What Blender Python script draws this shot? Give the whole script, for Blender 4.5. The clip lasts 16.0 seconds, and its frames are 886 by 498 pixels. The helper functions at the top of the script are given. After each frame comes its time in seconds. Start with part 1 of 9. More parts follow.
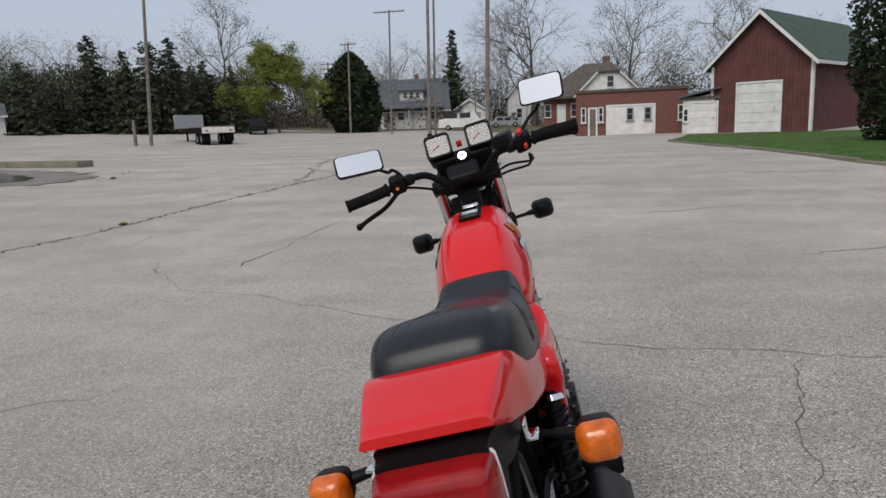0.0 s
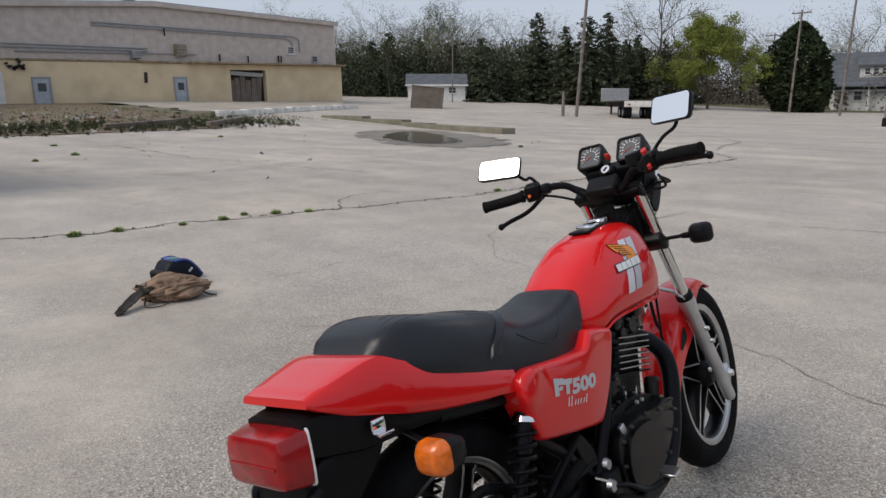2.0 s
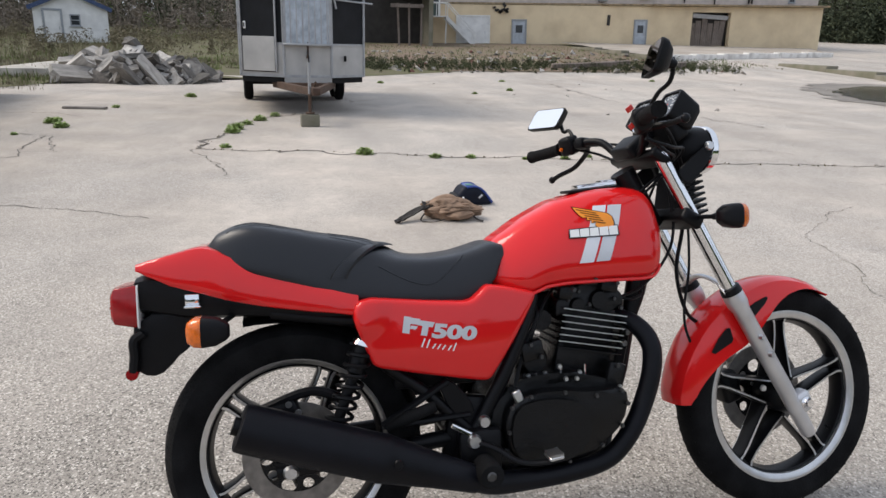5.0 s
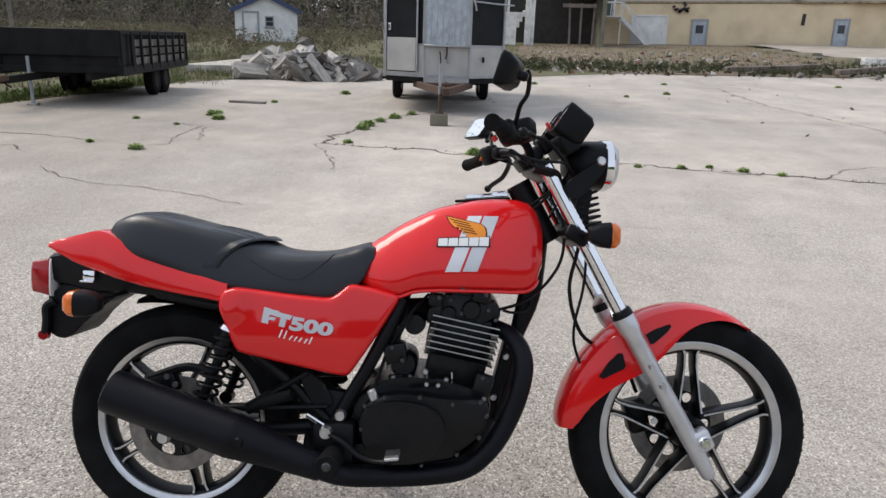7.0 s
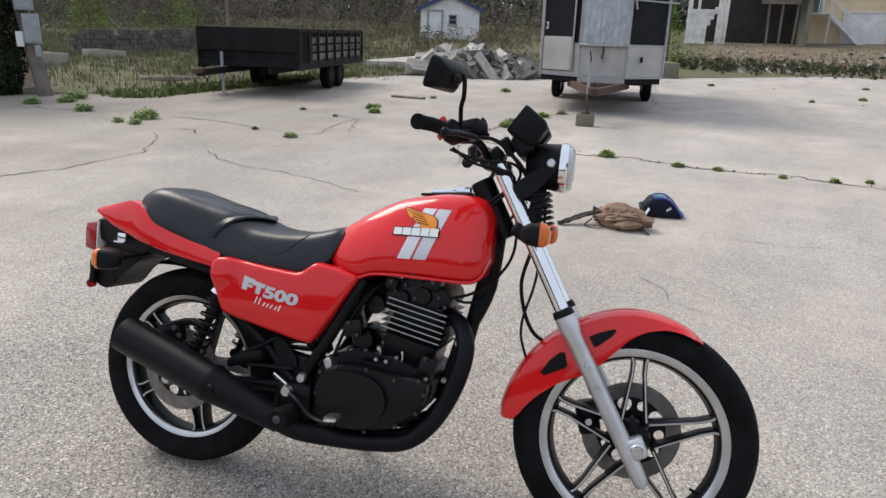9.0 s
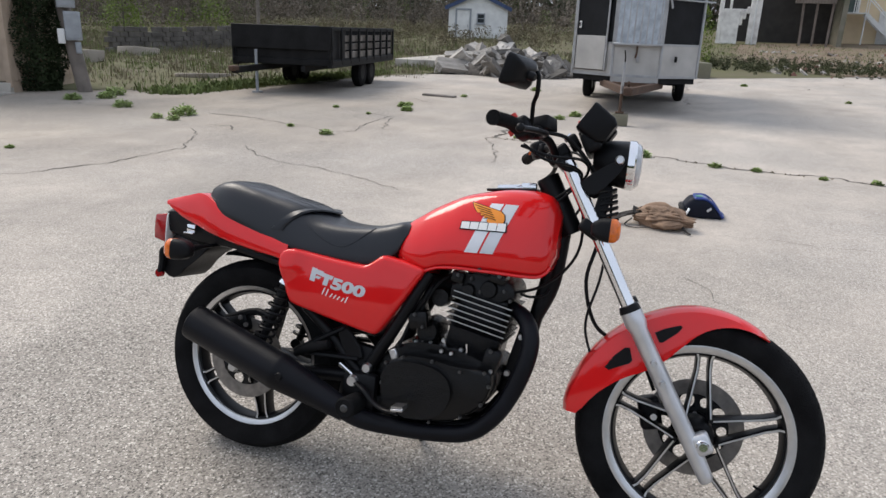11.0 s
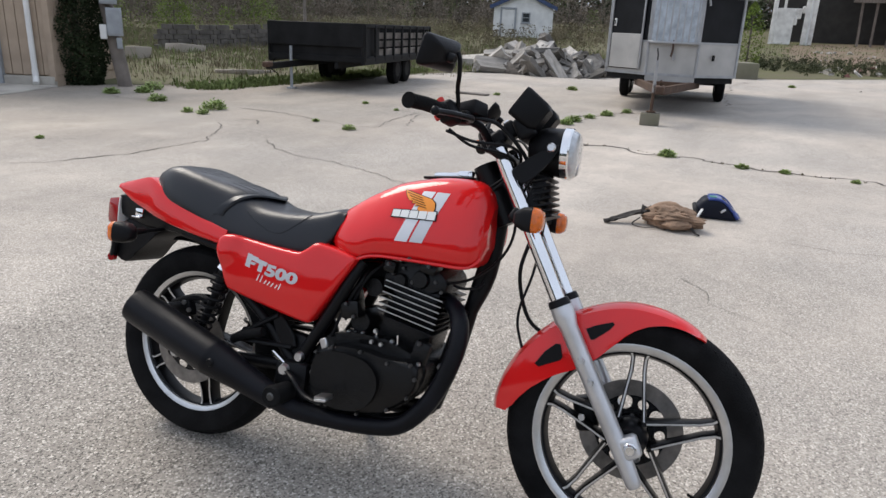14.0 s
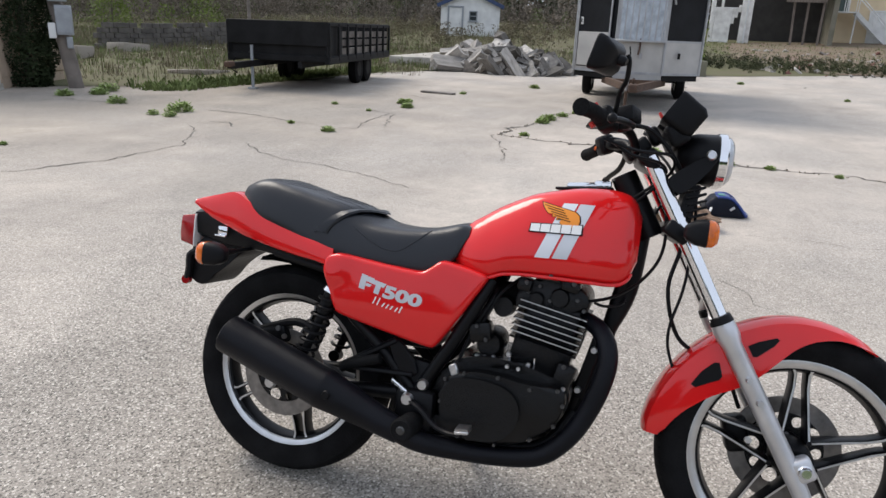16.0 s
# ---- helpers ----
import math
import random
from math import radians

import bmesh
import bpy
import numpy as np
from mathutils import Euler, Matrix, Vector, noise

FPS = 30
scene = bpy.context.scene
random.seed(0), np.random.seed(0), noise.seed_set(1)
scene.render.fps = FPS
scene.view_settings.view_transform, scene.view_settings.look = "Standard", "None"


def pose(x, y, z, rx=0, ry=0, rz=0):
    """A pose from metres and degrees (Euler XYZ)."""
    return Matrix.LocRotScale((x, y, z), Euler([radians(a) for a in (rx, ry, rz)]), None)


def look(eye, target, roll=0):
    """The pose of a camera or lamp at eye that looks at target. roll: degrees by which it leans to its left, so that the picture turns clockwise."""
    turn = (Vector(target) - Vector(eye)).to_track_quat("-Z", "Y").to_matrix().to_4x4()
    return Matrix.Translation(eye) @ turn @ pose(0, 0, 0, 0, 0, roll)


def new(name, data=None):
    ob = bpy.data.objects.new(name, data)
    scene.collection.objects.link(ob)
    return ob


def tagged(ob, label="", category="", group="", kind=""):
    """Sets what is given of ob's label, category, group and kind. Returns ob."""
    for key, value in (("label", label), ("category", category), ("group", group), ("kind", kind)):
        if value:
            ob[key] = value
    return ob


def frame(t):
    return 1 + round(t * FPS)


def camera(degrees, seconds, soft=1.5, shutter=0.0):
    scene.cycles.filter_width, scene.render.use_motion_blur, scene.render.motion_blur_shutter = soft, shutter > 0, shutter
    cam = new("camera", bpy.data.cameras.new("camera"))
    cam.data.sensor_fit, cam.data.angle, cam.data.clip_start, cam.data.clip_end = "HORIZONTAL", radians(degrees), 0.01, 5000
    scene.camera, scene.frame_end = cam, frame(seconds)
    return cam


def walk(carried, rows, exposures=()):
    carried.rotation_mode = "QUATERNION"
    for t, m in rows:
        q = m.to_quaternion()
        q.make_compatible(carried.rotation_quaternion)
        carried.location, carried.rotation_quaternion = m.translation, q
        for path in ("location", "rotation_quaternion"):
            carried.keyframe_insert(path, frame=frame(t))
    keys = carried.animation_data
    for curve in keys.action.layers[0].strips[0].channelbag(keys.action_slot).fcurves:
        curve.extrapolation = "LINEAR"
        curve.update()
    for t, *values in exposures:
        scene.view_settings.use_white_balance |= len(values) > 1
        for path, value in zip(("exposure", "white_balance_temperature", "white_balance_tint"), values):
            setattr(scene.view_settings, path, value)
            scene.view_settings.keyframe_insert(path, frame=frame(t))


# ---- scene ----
cam = camera(65.3, 16.0)
PATH = [
    (0, (0.336, 0.07, 1.187), (-0.016, 2.007, 0.835), -2.3),
    (0.5, (0.56, 0.112, 1.167), (-0.074, 1.976, 0.819), -1.7),
    (1, (0.813, 0.128, 1.193), (-0.086, 1.883, 0.857), -1.2),
    (1.5, (1.017, 0.155, 1.290), (-0.177, 1.724, 0.955), -0.4),
    (2, (1.156, 0.334, 1.281), (-0.208, 1.74, 0.879), 0.0),
    (2.5, (1.307, 0.495, 1.268), (-0.17, 1.743, 0.756), 0.2),
    (3, (1.494, 0.611, 1.284), (-0.14, 1.628, 0.740), 0.5),
    (5.5, (1.835, 1.594, 1.307), (-0.06, 1.886, 0.738), 1.6),
    (6, (1.809, 1.781, 1.330), (-0.084, 2.085, 0.762), 1.6),
    (6.5, (1.863, 1.984, 1.348), (-0.049, 2.101, 0.775), 1.4),
    (7, (1.911, 2.137, 1.345), (0.002, 1.992, 0.765), 1.8),
    (7.5, (1.871, 2.295, 1.337), (-0.024, 2.026, 0.756), 1.7),
    (8, (1.841, 2.491, 1.345), (-0.042, 2.156, 0.759), 1.7),
    (8.5, (1.876, 2.704, 1.355), (0.039, 2.18, 0.760), 1.6),
    (9, (1.922, 2.734, 1.382), (0.12, 2.11, 0.781), 2.0),
    (9.5, (1.973, 2.626, 1.354), (0.2, 1.927, 0.748), 2.2),
    (12, (1.999, 2.65, 1.386), (0.218, 1.971, 0.779), 2.2),
    (12.5, (1.917, 2.79, 1.385), (0.17, 2.031, 0.773), 2.1),
    (13, (1.862, 2.881, 1.378), (0.152, 2.045, 0.764), 2.2),
    (13.5, (1.854, 2.867, 1.362), (0.157, 2.004, 0.748), 2.4),
    (14, (1.83, 2.905, 1.341), (0.103, 2.103, 0.729), 2.4),
    (14.5, (1.822, 2.911, 1.333), (0.06, 2.185, 0.725), 2.3),
    (15, (1.82, 2.87, 1.323), (0.049, 2.165, 0.717), 2.3),
    (15.5, (1.868, 2.619, 1.320), (0.066, 1.994, 0.719), 2.5),
    (16, (1.896, 2.377, 1.325), (0.108, 1.72, 0.715), 2.4),
]
walk(cam, [(t, look(eye, target, roll)) for t, eye, target, roll in PATH],
     [(0, 0.0, 6500, 10), (1, 0.02, 6480, 10), (2, 0.13, 6600, 10), (2.5, 0.3, 6680, 10), (3, 0.46, 6700, 10), (5.5, 0.66, 6600, 10), (14, 0.69, 6560, 10), (16, 0.74, 6550, 10)])

# ---- light ----
world = bpy.data.worlds.new("overcast_sky")
scene.world = world
world.use_nodes = True
wn, wl = world.node_tree.nodes, world.node_tree.links
wbg = wn["Background"]
sky = wn.new("ShaderNodeTexSky")
sky.sky_type = 'NISHITA'
sky.sun_disc = False
sky.sun_elevation, sky.sun_rotation = radians(48), radians(200)
sky.dust_density, sky.air_density, sky.ozone_density = 4.0, 1.0, 1.0
veil = wn.new("ShaderNodeMix")
veil.data_type = 'RGBA'
veil.inputs[0].default_value = 0.72
veil.inputs[7].default_value = (6.1, 6.75, 8.0, 1)
wl.new(sky.outputs[0], veil.inputs[6])
wl.new(veil.outputs[2], wbg.inputs[0])
wbg.inputs[1].default_value = 0.095
sun = new("sun", bpy.data.lights.new("sun", "SUN"))
sun.data.energy, sun.data.angle, sun.data.color = 1.5, radians(30), (1.0, 0.94, 0.86)
sun.matrix_world = look((0, 0, 30), (0 + 30 * math.cos(radians(48)) * 0.34, 30 * math.cos(radians(48)) * 0.94, 30 - 30 * math.sin(radians(48))))


# ---- materials ----
def mat(name, color, rough=0.6, metal=0.0, var=0.12, scale=6.0, bump=0.0, bscale=120.0, coat=0.0, second=None, mix=0.5, emit=None, spec=0.5):
    """Principled surface: colour broken up by coarse and fine noise, with a fine relief."""
    m = bpy.data.materials.new(name)
    m.use_nodes = True
    n, l = m.node_tree.nodes, m.node_tree.links
    p = n["Principled BSDF"]
    p.inputs["Roughness"].default_value = rough
    p.inputs["Metallic"].default_value = metal
    p.inputs["Coat Weight"].default_value = coat
    p.inputs["Coat Roughness"].default_value = 0.06
    p.inputs["Specular IOR Level"].default_value = spec
    co = n.new("ShaderNodeTexCoord")
    a = n.new("ShaderNodeTexNoise")
    a.inputs["Scale"].default_value = scale
    a.inputs["Detail"].default_value = 6
    l.new(co.outputs["Object"], a.inputs["Vector"])
    ramp = n.new("ShaderNodeValToRGB")
    c2 = second if second else tuple(max(0, c * (1 - 2.2 * var)) for c in color)
    c1 = tuple(min(1, c * (1 + 0.6 * var)) for c in color)
    ramp.color_ramp.elements[0].color = (*c2, 1)
    ramp.color_ramp.elements[1].color = (*c1, 1)
    ramp.color_ramp.elements[0].position = mix - 0.28
    ramp.color_ramp.elements[1].position = mix + 0.22
    l.new(a.outputs["Fac"], ramp.inputs[0])
    l.new(ramp.outputs[0], p.inputs["Base Color"])
    b = n.new("ShaderNodeTexNoise")
    b.inputs["Scale"].default_value = bscale
    b.inputs["Detail"].default_value = 4
    l.new(co.outputs["Object"], b.inputs["Vector"])
    mr = n.new("ShaderNodeMapRange")
    mr.inputs[3].default_value, mr.inputs[4].default_value = max(0.02, rough * 0.8), min(1, rough * 1.25)
    l.new(b.outputs["Fac"], mr.inputs[0])
    l.new(mr.outputs[0], p.inputs["Roughness"])
    if bump:
        bp = n.new("ShaderNodeBump")
        bp.inputs["Strength"].default_value = bump
        bp.inputs["Distance"].default_value = 0.01
        l.new(b.outputs["Fac"], bp.inputs["Height"])
        l.new(bp.outputs[0], p.inputs["Normal"])
    if emit:
        p.inputs["Emission Color"].default_value = (*color, 1)
        p.inputs["Emission Strength"].default_value = emit
    return m


RED = mat("red_paint", (0.7, 0.011, 0.012), 0.3, 0.0, 0.05, 3, 0.0, 30, coat=0.95, spec=0.08)
DARKBOLT = mat("dark_bolt", (0.09, 0.09, 0.09), 0.4, 0.8, 0.2, 30)
SEAT = mat("black_vinyl", (0.0085, 0.0098, 0.0135), 0.33, 0, 0.12, 5, 0.09, 380, spec=0.46)
BLACK = mat("black_enamel", (0.006, 0.006, 0.007), 0.36, 0, 0.2, 9, 0.05, 160, spec=0.16)
ENGINE = mat("black_engine_casting", (0.004, 0.004, 0.0045), 0.24, 0.0, 0.3, 22, 0.25, 240, spec=0.26)
MATTE = mat("matte_black_exhaust", (0.0052, 0.0056, 0.0085), 0.38, 0, 0.3, 7, 0.14, 300, spec=0.17)
PLASTIC = mat("black_plastic", (0.007, 0.007, 0.008), 0.42, 0, 0.15, 8, 0.1, 300, spec=0.15)
RUBBER = mat("tyre_rubber", (0.0105, 0.0105, 0.011), 0.75, 0, 0.3, 14, 0.3, 200, spec=0.08)
CHROME = mat("chrome", (0.82, 0.82, 0.83), 0.1, 1.0, 0.04, 10, 0, 60)
ALLOY = mat("bare_alloy", (0.62, 0.62, 0.62), 0.33, 1.0, 0.1, 18, 0.04, 240)
FORKALU = mat("painted_alloy_fork", (0.62, 0.62, 0.63), 0.36, 0.75, 0.08, 14, 0.05, 200)
DISC = mat("brake_disc_steel", (0.24, 0.22, 0.2), 0.5, 0.7, 0.2, 40, 0.05, 300)
SILVER = mat("silver_decal", (0.6, 0.61, 0.63), 0.35, 0.3, 0.04, 8)
LIGHTGREY = mat("pale_grey_decal", (0.72, 0.73, 0.76), 0.35, 0.1, 0.03, 8)
WHITE = mat("white_decal", (0.8, 0.8, 0.78), 0.4, 0, 0.03, 8)
ORANGEDECAL = mat("orange_decal", (0.85, 0.28, 0.02), 0.4, 0, 0.05, 10)
AMBER = mat("amber_lens", (0.75, 0.15, 0.006), 0.2, 0, 0.2, 60, 0.16, 150, coat=0.5)
REDLENS = mat("red_lens", (0.3, 0.008, 0.01), 0.16, 0, 0.15, 30, 0.05, 180, coat=0.3, spec=0.35)
MIRROR = mat("mirror_glass", (0.94, 0.95, 0.95), 0.015, 1.0, 0.0, 5)
DIAL = mat("dial_face", (0.05, 0.055, 0.06), 0.3, 0, 0.1, 30, coat=0.8)
WARNRED = mat("red_switch", (0.6, 0.03, 0.02), 0.4, 0, 0.05, 20)
NAVY = mat("navy_helmet_paint", (0.005, 0.007, 0.016), 0.5, 0, 0.1, 14, spec=0.2)
BLUEP = mat("blue_helmet_paint", (0.012, 0.045, 0.25), 0.35, 0, 0.1, 14, coat=0.6)
GREENP = mat("green_accent", (0.06, 0.22, 0.17), 0.4, 0, 0.1, 20)
LINING = mat("dark_padding", (0.02, 0.02, 0.022), 0.9, 0, 0.2, 30, 0.3, 300)
CANVAS = mat("brown_canvas", (0.27, 0.175, 0.115), 0.9, 0, 0.25, 12, 0.4, 260)
WEBBING = mat("dark_webbing", (0.025, 0.021, 0.018), 0.85, 0, 0.2, 30, 0.3, 300)
GLASS = mat("clear_lens", (0.5, 0.52, 0.54), 0.08, 0.2, 0.1, 60, 0.3, 160, coat=1.0)


def part(name, bm, material, parent=None, label="", sharp=38, smooth=True):
    """Links a bmesh as one mesh object under a thing or a part."""
    if len(bm.faces):
        bmesh.ops.recalc_face_normals(bm, faces=bm.faces[:])
    for f in bm.faces:
        f.smooth = smooth
    lim = radians(sharp)
    for e in bm.edges:
        if len(e.link_faces) == 2 and e.calc_face_angle(0) > lim:
            e.smooth = False
    me = bpy.data.meshes.new(name)
    bm.to_mesh(me)
    bm.free()
    me.materials.append(material)
    ob = new(name, me)
    if parent:
        ob.parent = parent
    if label:
        tagged(ob, label)
    return ob


def thing(name, label, category, m=None, group="", kind=""):
    ob = new(name)
    ob.empty_display_size = 0.2
    if m is not None:
        ob.matrix_world = m
    return tagged(ob, label, category, group, kind)


def B():
    return bmesh.new()


def curve(pts, k=6):
    """Catmull-Rom through the points."""
    P = [Vector(p) for p in pts]
    P = [2 * P[0] - P[1]] + P + [2 * P[-1] - P[-2]]
    out = []
    for i in range(1, len(P) - 2):
        a, b, c, d = P[i - 1:i + 3]
        for j in range(k):
            t = j / k
            out.append(0.5 * (2 * b + (c - a) * t + (2 * a - 5 * b + 4 * c - d) * t * t + (3 * b - a - 3 * c + d) * t ** 3))
    return out + [P[-2]]


def skin(bm, rings, closed=True, caps=True):
    rows = [[bm.verts.new(p) for p in r] for r in rings]
    n = len(rows[0])
    for a, b in zip(rows, rows[1:]):
        for i in range(n if closed else n - 1):
            j = (i + 1) % n
            bm.faces.new((a[i], a[j], b[j], b[i]))
    if caps and closed:
        bm.faces.new(rows[0][::-1])
        bm.faces.new(rows[-1])
    return bm


def tube(bm, pts, r, n=10, flat=1.0):
    """A round bar along the points; r: one radius or one for each point."""
    P = [Vector(p) for p in pts]
    up = Vector((0.31, 0.2, 0.93))
    rings = []
    for i, p in enumerate(P):
        d = (P[min(i + 1, len(P) - 1)] - P[max(i - 1, 0)]).normalized()
        s = d.cross(up)
        if s.length < 1e-3:
            s = d.cross(Vector((1, 0, 0)))
        s.normalize()
        u = s.cross(d)
        up = u
        q = r[i] if isinstance(r, (list, tuple)) else r
        rings.append([p + s * q * math.cos(2 * math.pi * k / n) + u * q * flat * math.sin(2 * math.pi * k / n) for k in range(n)])
    return skin(bm, rings)


def rev(bm, prof, c=(0, 0, 0), n=48, a0=0.0, a1=360.0):
    """Turns the profile (radius, offset along x) round an axle along x through c."""
    full = abs(a1 - a0 - 360) < 1e-6
    rings = []
    for k in range(n if full else n + 1):
        t = radians(a0 + (a1 - a0) * k / n)
        rings.append([Vector((c[0] + x, c[1] + r * math.cos(t), c[2] + r * math.sin(t))) for r, x in prof])
    rows = [[bm.verts.new(p) for p in r] for r in rings]
    m = len(prof)
    for i in range(n):
        a, b = rows[i], rows[(i + 1) % len(rows)]
        for j in range(m - 1):
            bm.faces.new((a[j], a[j + 1], b[j + 1], b[j]))
    return bm


def box(bm, c, s, rot=None, bevel=0.0, seg=2):
    """A box of the size s about c."""
    m = Matrix.Translation(c) @ (rot.to_4x4() if rot else Matrix()) @ Matrix.Diagonal((*s, 1))
    made = bmesh.ops.create_cube(bm, size=1, matrix=m)
    if bevel:
        es = list({e for v in made["verts"] for e in v.link_edges})
        bmesh.ops.bevel(bm, geom=es, offset=bevel, segments=seg, affect='EDGES', profile=0.5)
    return bm


def slab(bm, poly, x0, x1, bevel=0.0, seg=3, flip=False):
    """The outline (y, z) made into a body from x0 to x1, its outer edge rounded."""
    a = [bm.verts.new((x0, y, z)) for y, z in poly]
    b = [bm.verts.new((x1, y, z)) for y, z in poly]
    n = len(poly)
    bm.faces.new(a)
    top = bm.faces.new(b[::-1])
    for i in range(n):
        bm.faces.new((a[i], b[i], b[(i + 1) % n], a[(i + 1) % n]))
    if bevel:
        bmesh.ops.bevel(bm, geom=list(top.edges), offset=bevel, segments=seg, affect='EDGES', profile=0.5)
    return bm


def chaikin(poly, k=2):
    for _ in range(k):
        out = []
        for i, p in enumerate(poly):
            q = poly[(i + 1) % len(poly)]
            out += [tuple(0.75 * u + 0.25 * v for u, v in zip(p, q)), tuple(0.25 * u + 0.75 * v for u, v in zip(p, q))]
        poly = out
    return poly


def lerp(tab, y):
    """Smooth table: rows of (y, values...)."""
    if y <= tab[0][0]:
        return tab[0][1:]
    for a, b in zip(tab, tab[1:]):
        if y <= b[0]:
            t = (y - a[0]) / (b[0] - a[0])
            return tuple(u + (v - u) * t for u, v in zip(a[1:], b[1:]))
    return tab[-1][1:]


def body(tab, half, stations, k=2):
    """A symmetric hull: tab rows (y, half width, top, bottom); half: outline (u, v) from the top's middle to the bottom's middle."""
    full = [(u, v) for u, v in half] + [(-u, v) for u, v in half[::-1] if u > 1e-6]
    full = chaikin(full, k)
    rings = []
    for y in stations:
        w, zt, zb = lerp(tab, y)
        rings.append([Vector((u * w, y, zb + v * (zt - zb))) for u, v in full])
    return skin(B(), rings)


def densify(tab, k=5):
    """Smooth interpolation of a table's rows."""
    P = [list(tab[0])] + [list(r) for r in tab] + [list(tab[-1])]
    out = []
    for i in range(1, len(P) - 2):
        for j in range(k):
            t = j / k
            s = t * t * (3 - 2 * t)
            m0 = [(c - a) * 0.5 for a, c in zip(P[i - 1], P[i + 1])]
            m1 = [(c - a) * 0.5 for a, c in zip(P[i], P[i + 2])]
            row = [(1 + 2 * t) * (1 - t) ** 2 * p + t * (1 - t) ** 2 * a + t * t * (3 - 2 * t) * q - t * t * (1 - t) * b for p, q, a, b in zip(P[i], P[i + 1], m0, m1)]
            row[0] = P[i][0] + (P[i + 1][0] - P[i][0]) * t
            out.append(tuple(row))
    return out + [tuple(tab[-1])]


def step(a, b, v):
    t = max(0.0, min(1.0, (v - a) / (b - a)))
    return t * t * (3 - 2 * t)


def rrect(w, h, r, n=4):
    """Rounded rectangle outline with the half sizes w, h."""
    out = []
    for cx, cy, a0 in ((w - r, h - r, 0), (-w + r, h - r, 90), (-w + r, -h + r, 180), (w - r, -h + r, 270)):
        for k in range(n + 1):
            a = radians(a0 + 90 * k / n)
            out.append((cx + r * math.cos(a), cy + r * math.sin(a)))
    return out


# ---- the motorcycle; its own axes: x to its right side, y ahead, z up; the rear tyre stands at the origin ----
from mathutils.bvhtree import BVHTree

bike = thing("motorcycle", "red and black single-cylinder motorcycle leaning on its side stand", "motorcycle", pose(0.318, 1.306, 0.0, 0, -13.2, 3.2))
FA = (0.0, 1.397, 0.336)   # front axle
RA = (0.0, 0.0, 0.317)   # rear axle


def tree_of(bm):
    bm.normal_update()
    return BVHTree.FromBMesh(bm)


def lay(bm, tree, lift, side):
    """Cuts a flat sticker into small faces and lays it on the surface that the tree holds."""
    bmesh.ops.triangulate(bm, faces=bm.faces[:])
    for _ in range(5):
        long = [e for e in bm.edges if e.calc_length() > 0.016]
        if not long:
            break
        bmesh.ops.subdivide_edges(bm, edges=long, cuts=1)
        bmesh.ops.triangulate(bm, faces=[f for f in bm.faces if len(f.verts) > 3])
    for v in bm.verts:
        p, nrm, _, _ = tree.ray_cast(Vector((side * 0.6, v.co.y, v.co.z)), Vector((-side, 0, 0)))
        if p is None:
            p, nrm, _, _ = tree.find_nearest(Vector((side * 0.13, v.co.y, v.co.z)))
        if nrm.x * side < 0:
            nrm = -nrm
        v.co = p + nrm * lift
    return bm


def decal(poly, tree, material, name, parent, label="", lift=0.0012, side=1):
    """A thin sticker with the outline (y, z)."""
    bm = B()
    bm.faces.new([bm.verts.new((0, y, z)) for y, z in poly])
    return part(name, lay(bm, tree, lift, side), material, parent, label)


def numerals(text, corners, tree, material, name, parent, label="", lift=0.0016, side=1):
    """Bold slanted figures stretched over four corners (y, z): lower left, upper left, upper right, lower right."""
    cu = bpy.data.curves.new(name, "FONT")
    cu.body, cu.offset, cu.space_character, cu.resolution_u = text, 0.05, 1.0, 4
    ob = bpy.data.objects.new(name, cu)
    scene.collection.objects.link(ob)
    me = bpy.data.meshes.new_from_object(ob.evaluated_get(bpy.context.evaluated_depsgraph_get()))
    bpy.data.objects.remove(ob)
    bm = B()
    bm.from_mesh(me)
    bpy.data.meshes.remove(me)
    x0, x1 = min(v.co.x for v in bm.verts), max(v.co.x for v in bm.verts)
    y0, y1 = min(v.co.y for v in bm.verts), max(v.co.y for v in bm.verts)
    ll, ul, ur, lr = [Vector(c) for c in corners]
    for v in bm.verts:
        u, w = (v.co.x - x0) / (x1 - x0), (v.co.y - y0) / (y1 - y0)
        if side < 0:
            u = 1 - u
        q = (ll * (1 - u) + lr * u) * (1 - w) + (ul * (1 - u) + ur * u) * w
        v.co = Vector((0, q.x, q.y))
    return part(name, lay(bm, tree, lift, side), material, parent, label)


# fuel tank
tank_rows = densify([(0.50, 0.075, 0.775, 0.735), (0.54, 0.105, 0.83, 0.712), (0.58, 0.122, 0.858, 0.698), (0.62, 0.13, 0.884, 0.692), (0.66, 0.135, 0.905, 0.706), (0.71, 0.139, 0.928, 0.712),
                     (0.77, 0.141, 0.943, 0.713), (0.83, 0.141, 0.954, 0.713), (0.89, 0.139, 0.957, 0.712), (0.93, 0.135, 0.955, 0.712), (0.96, 0.129, 0.946, 0.717), (0.98, 0.118, 0.926, 0.735), (0.994, 0.098, 0.895, 0.775)], 4)
tank_half = [(0, 1), (0.36, 1.0), (0.62, 0.93), (0.84, 0.68), (0.97, 0.42), (1.0, 0.2), (0.9, 0.02), (0.55, 0), (0, 0)]
tank_bm = body(tank_rows, tank_half, [r[0] for r in tank_rows], 3)
tank_tree = tree_of(tank_bm)
tank = part("fuel_tank", tank_bm, RED, bike, "glossy red fuel tank with grey stripes")
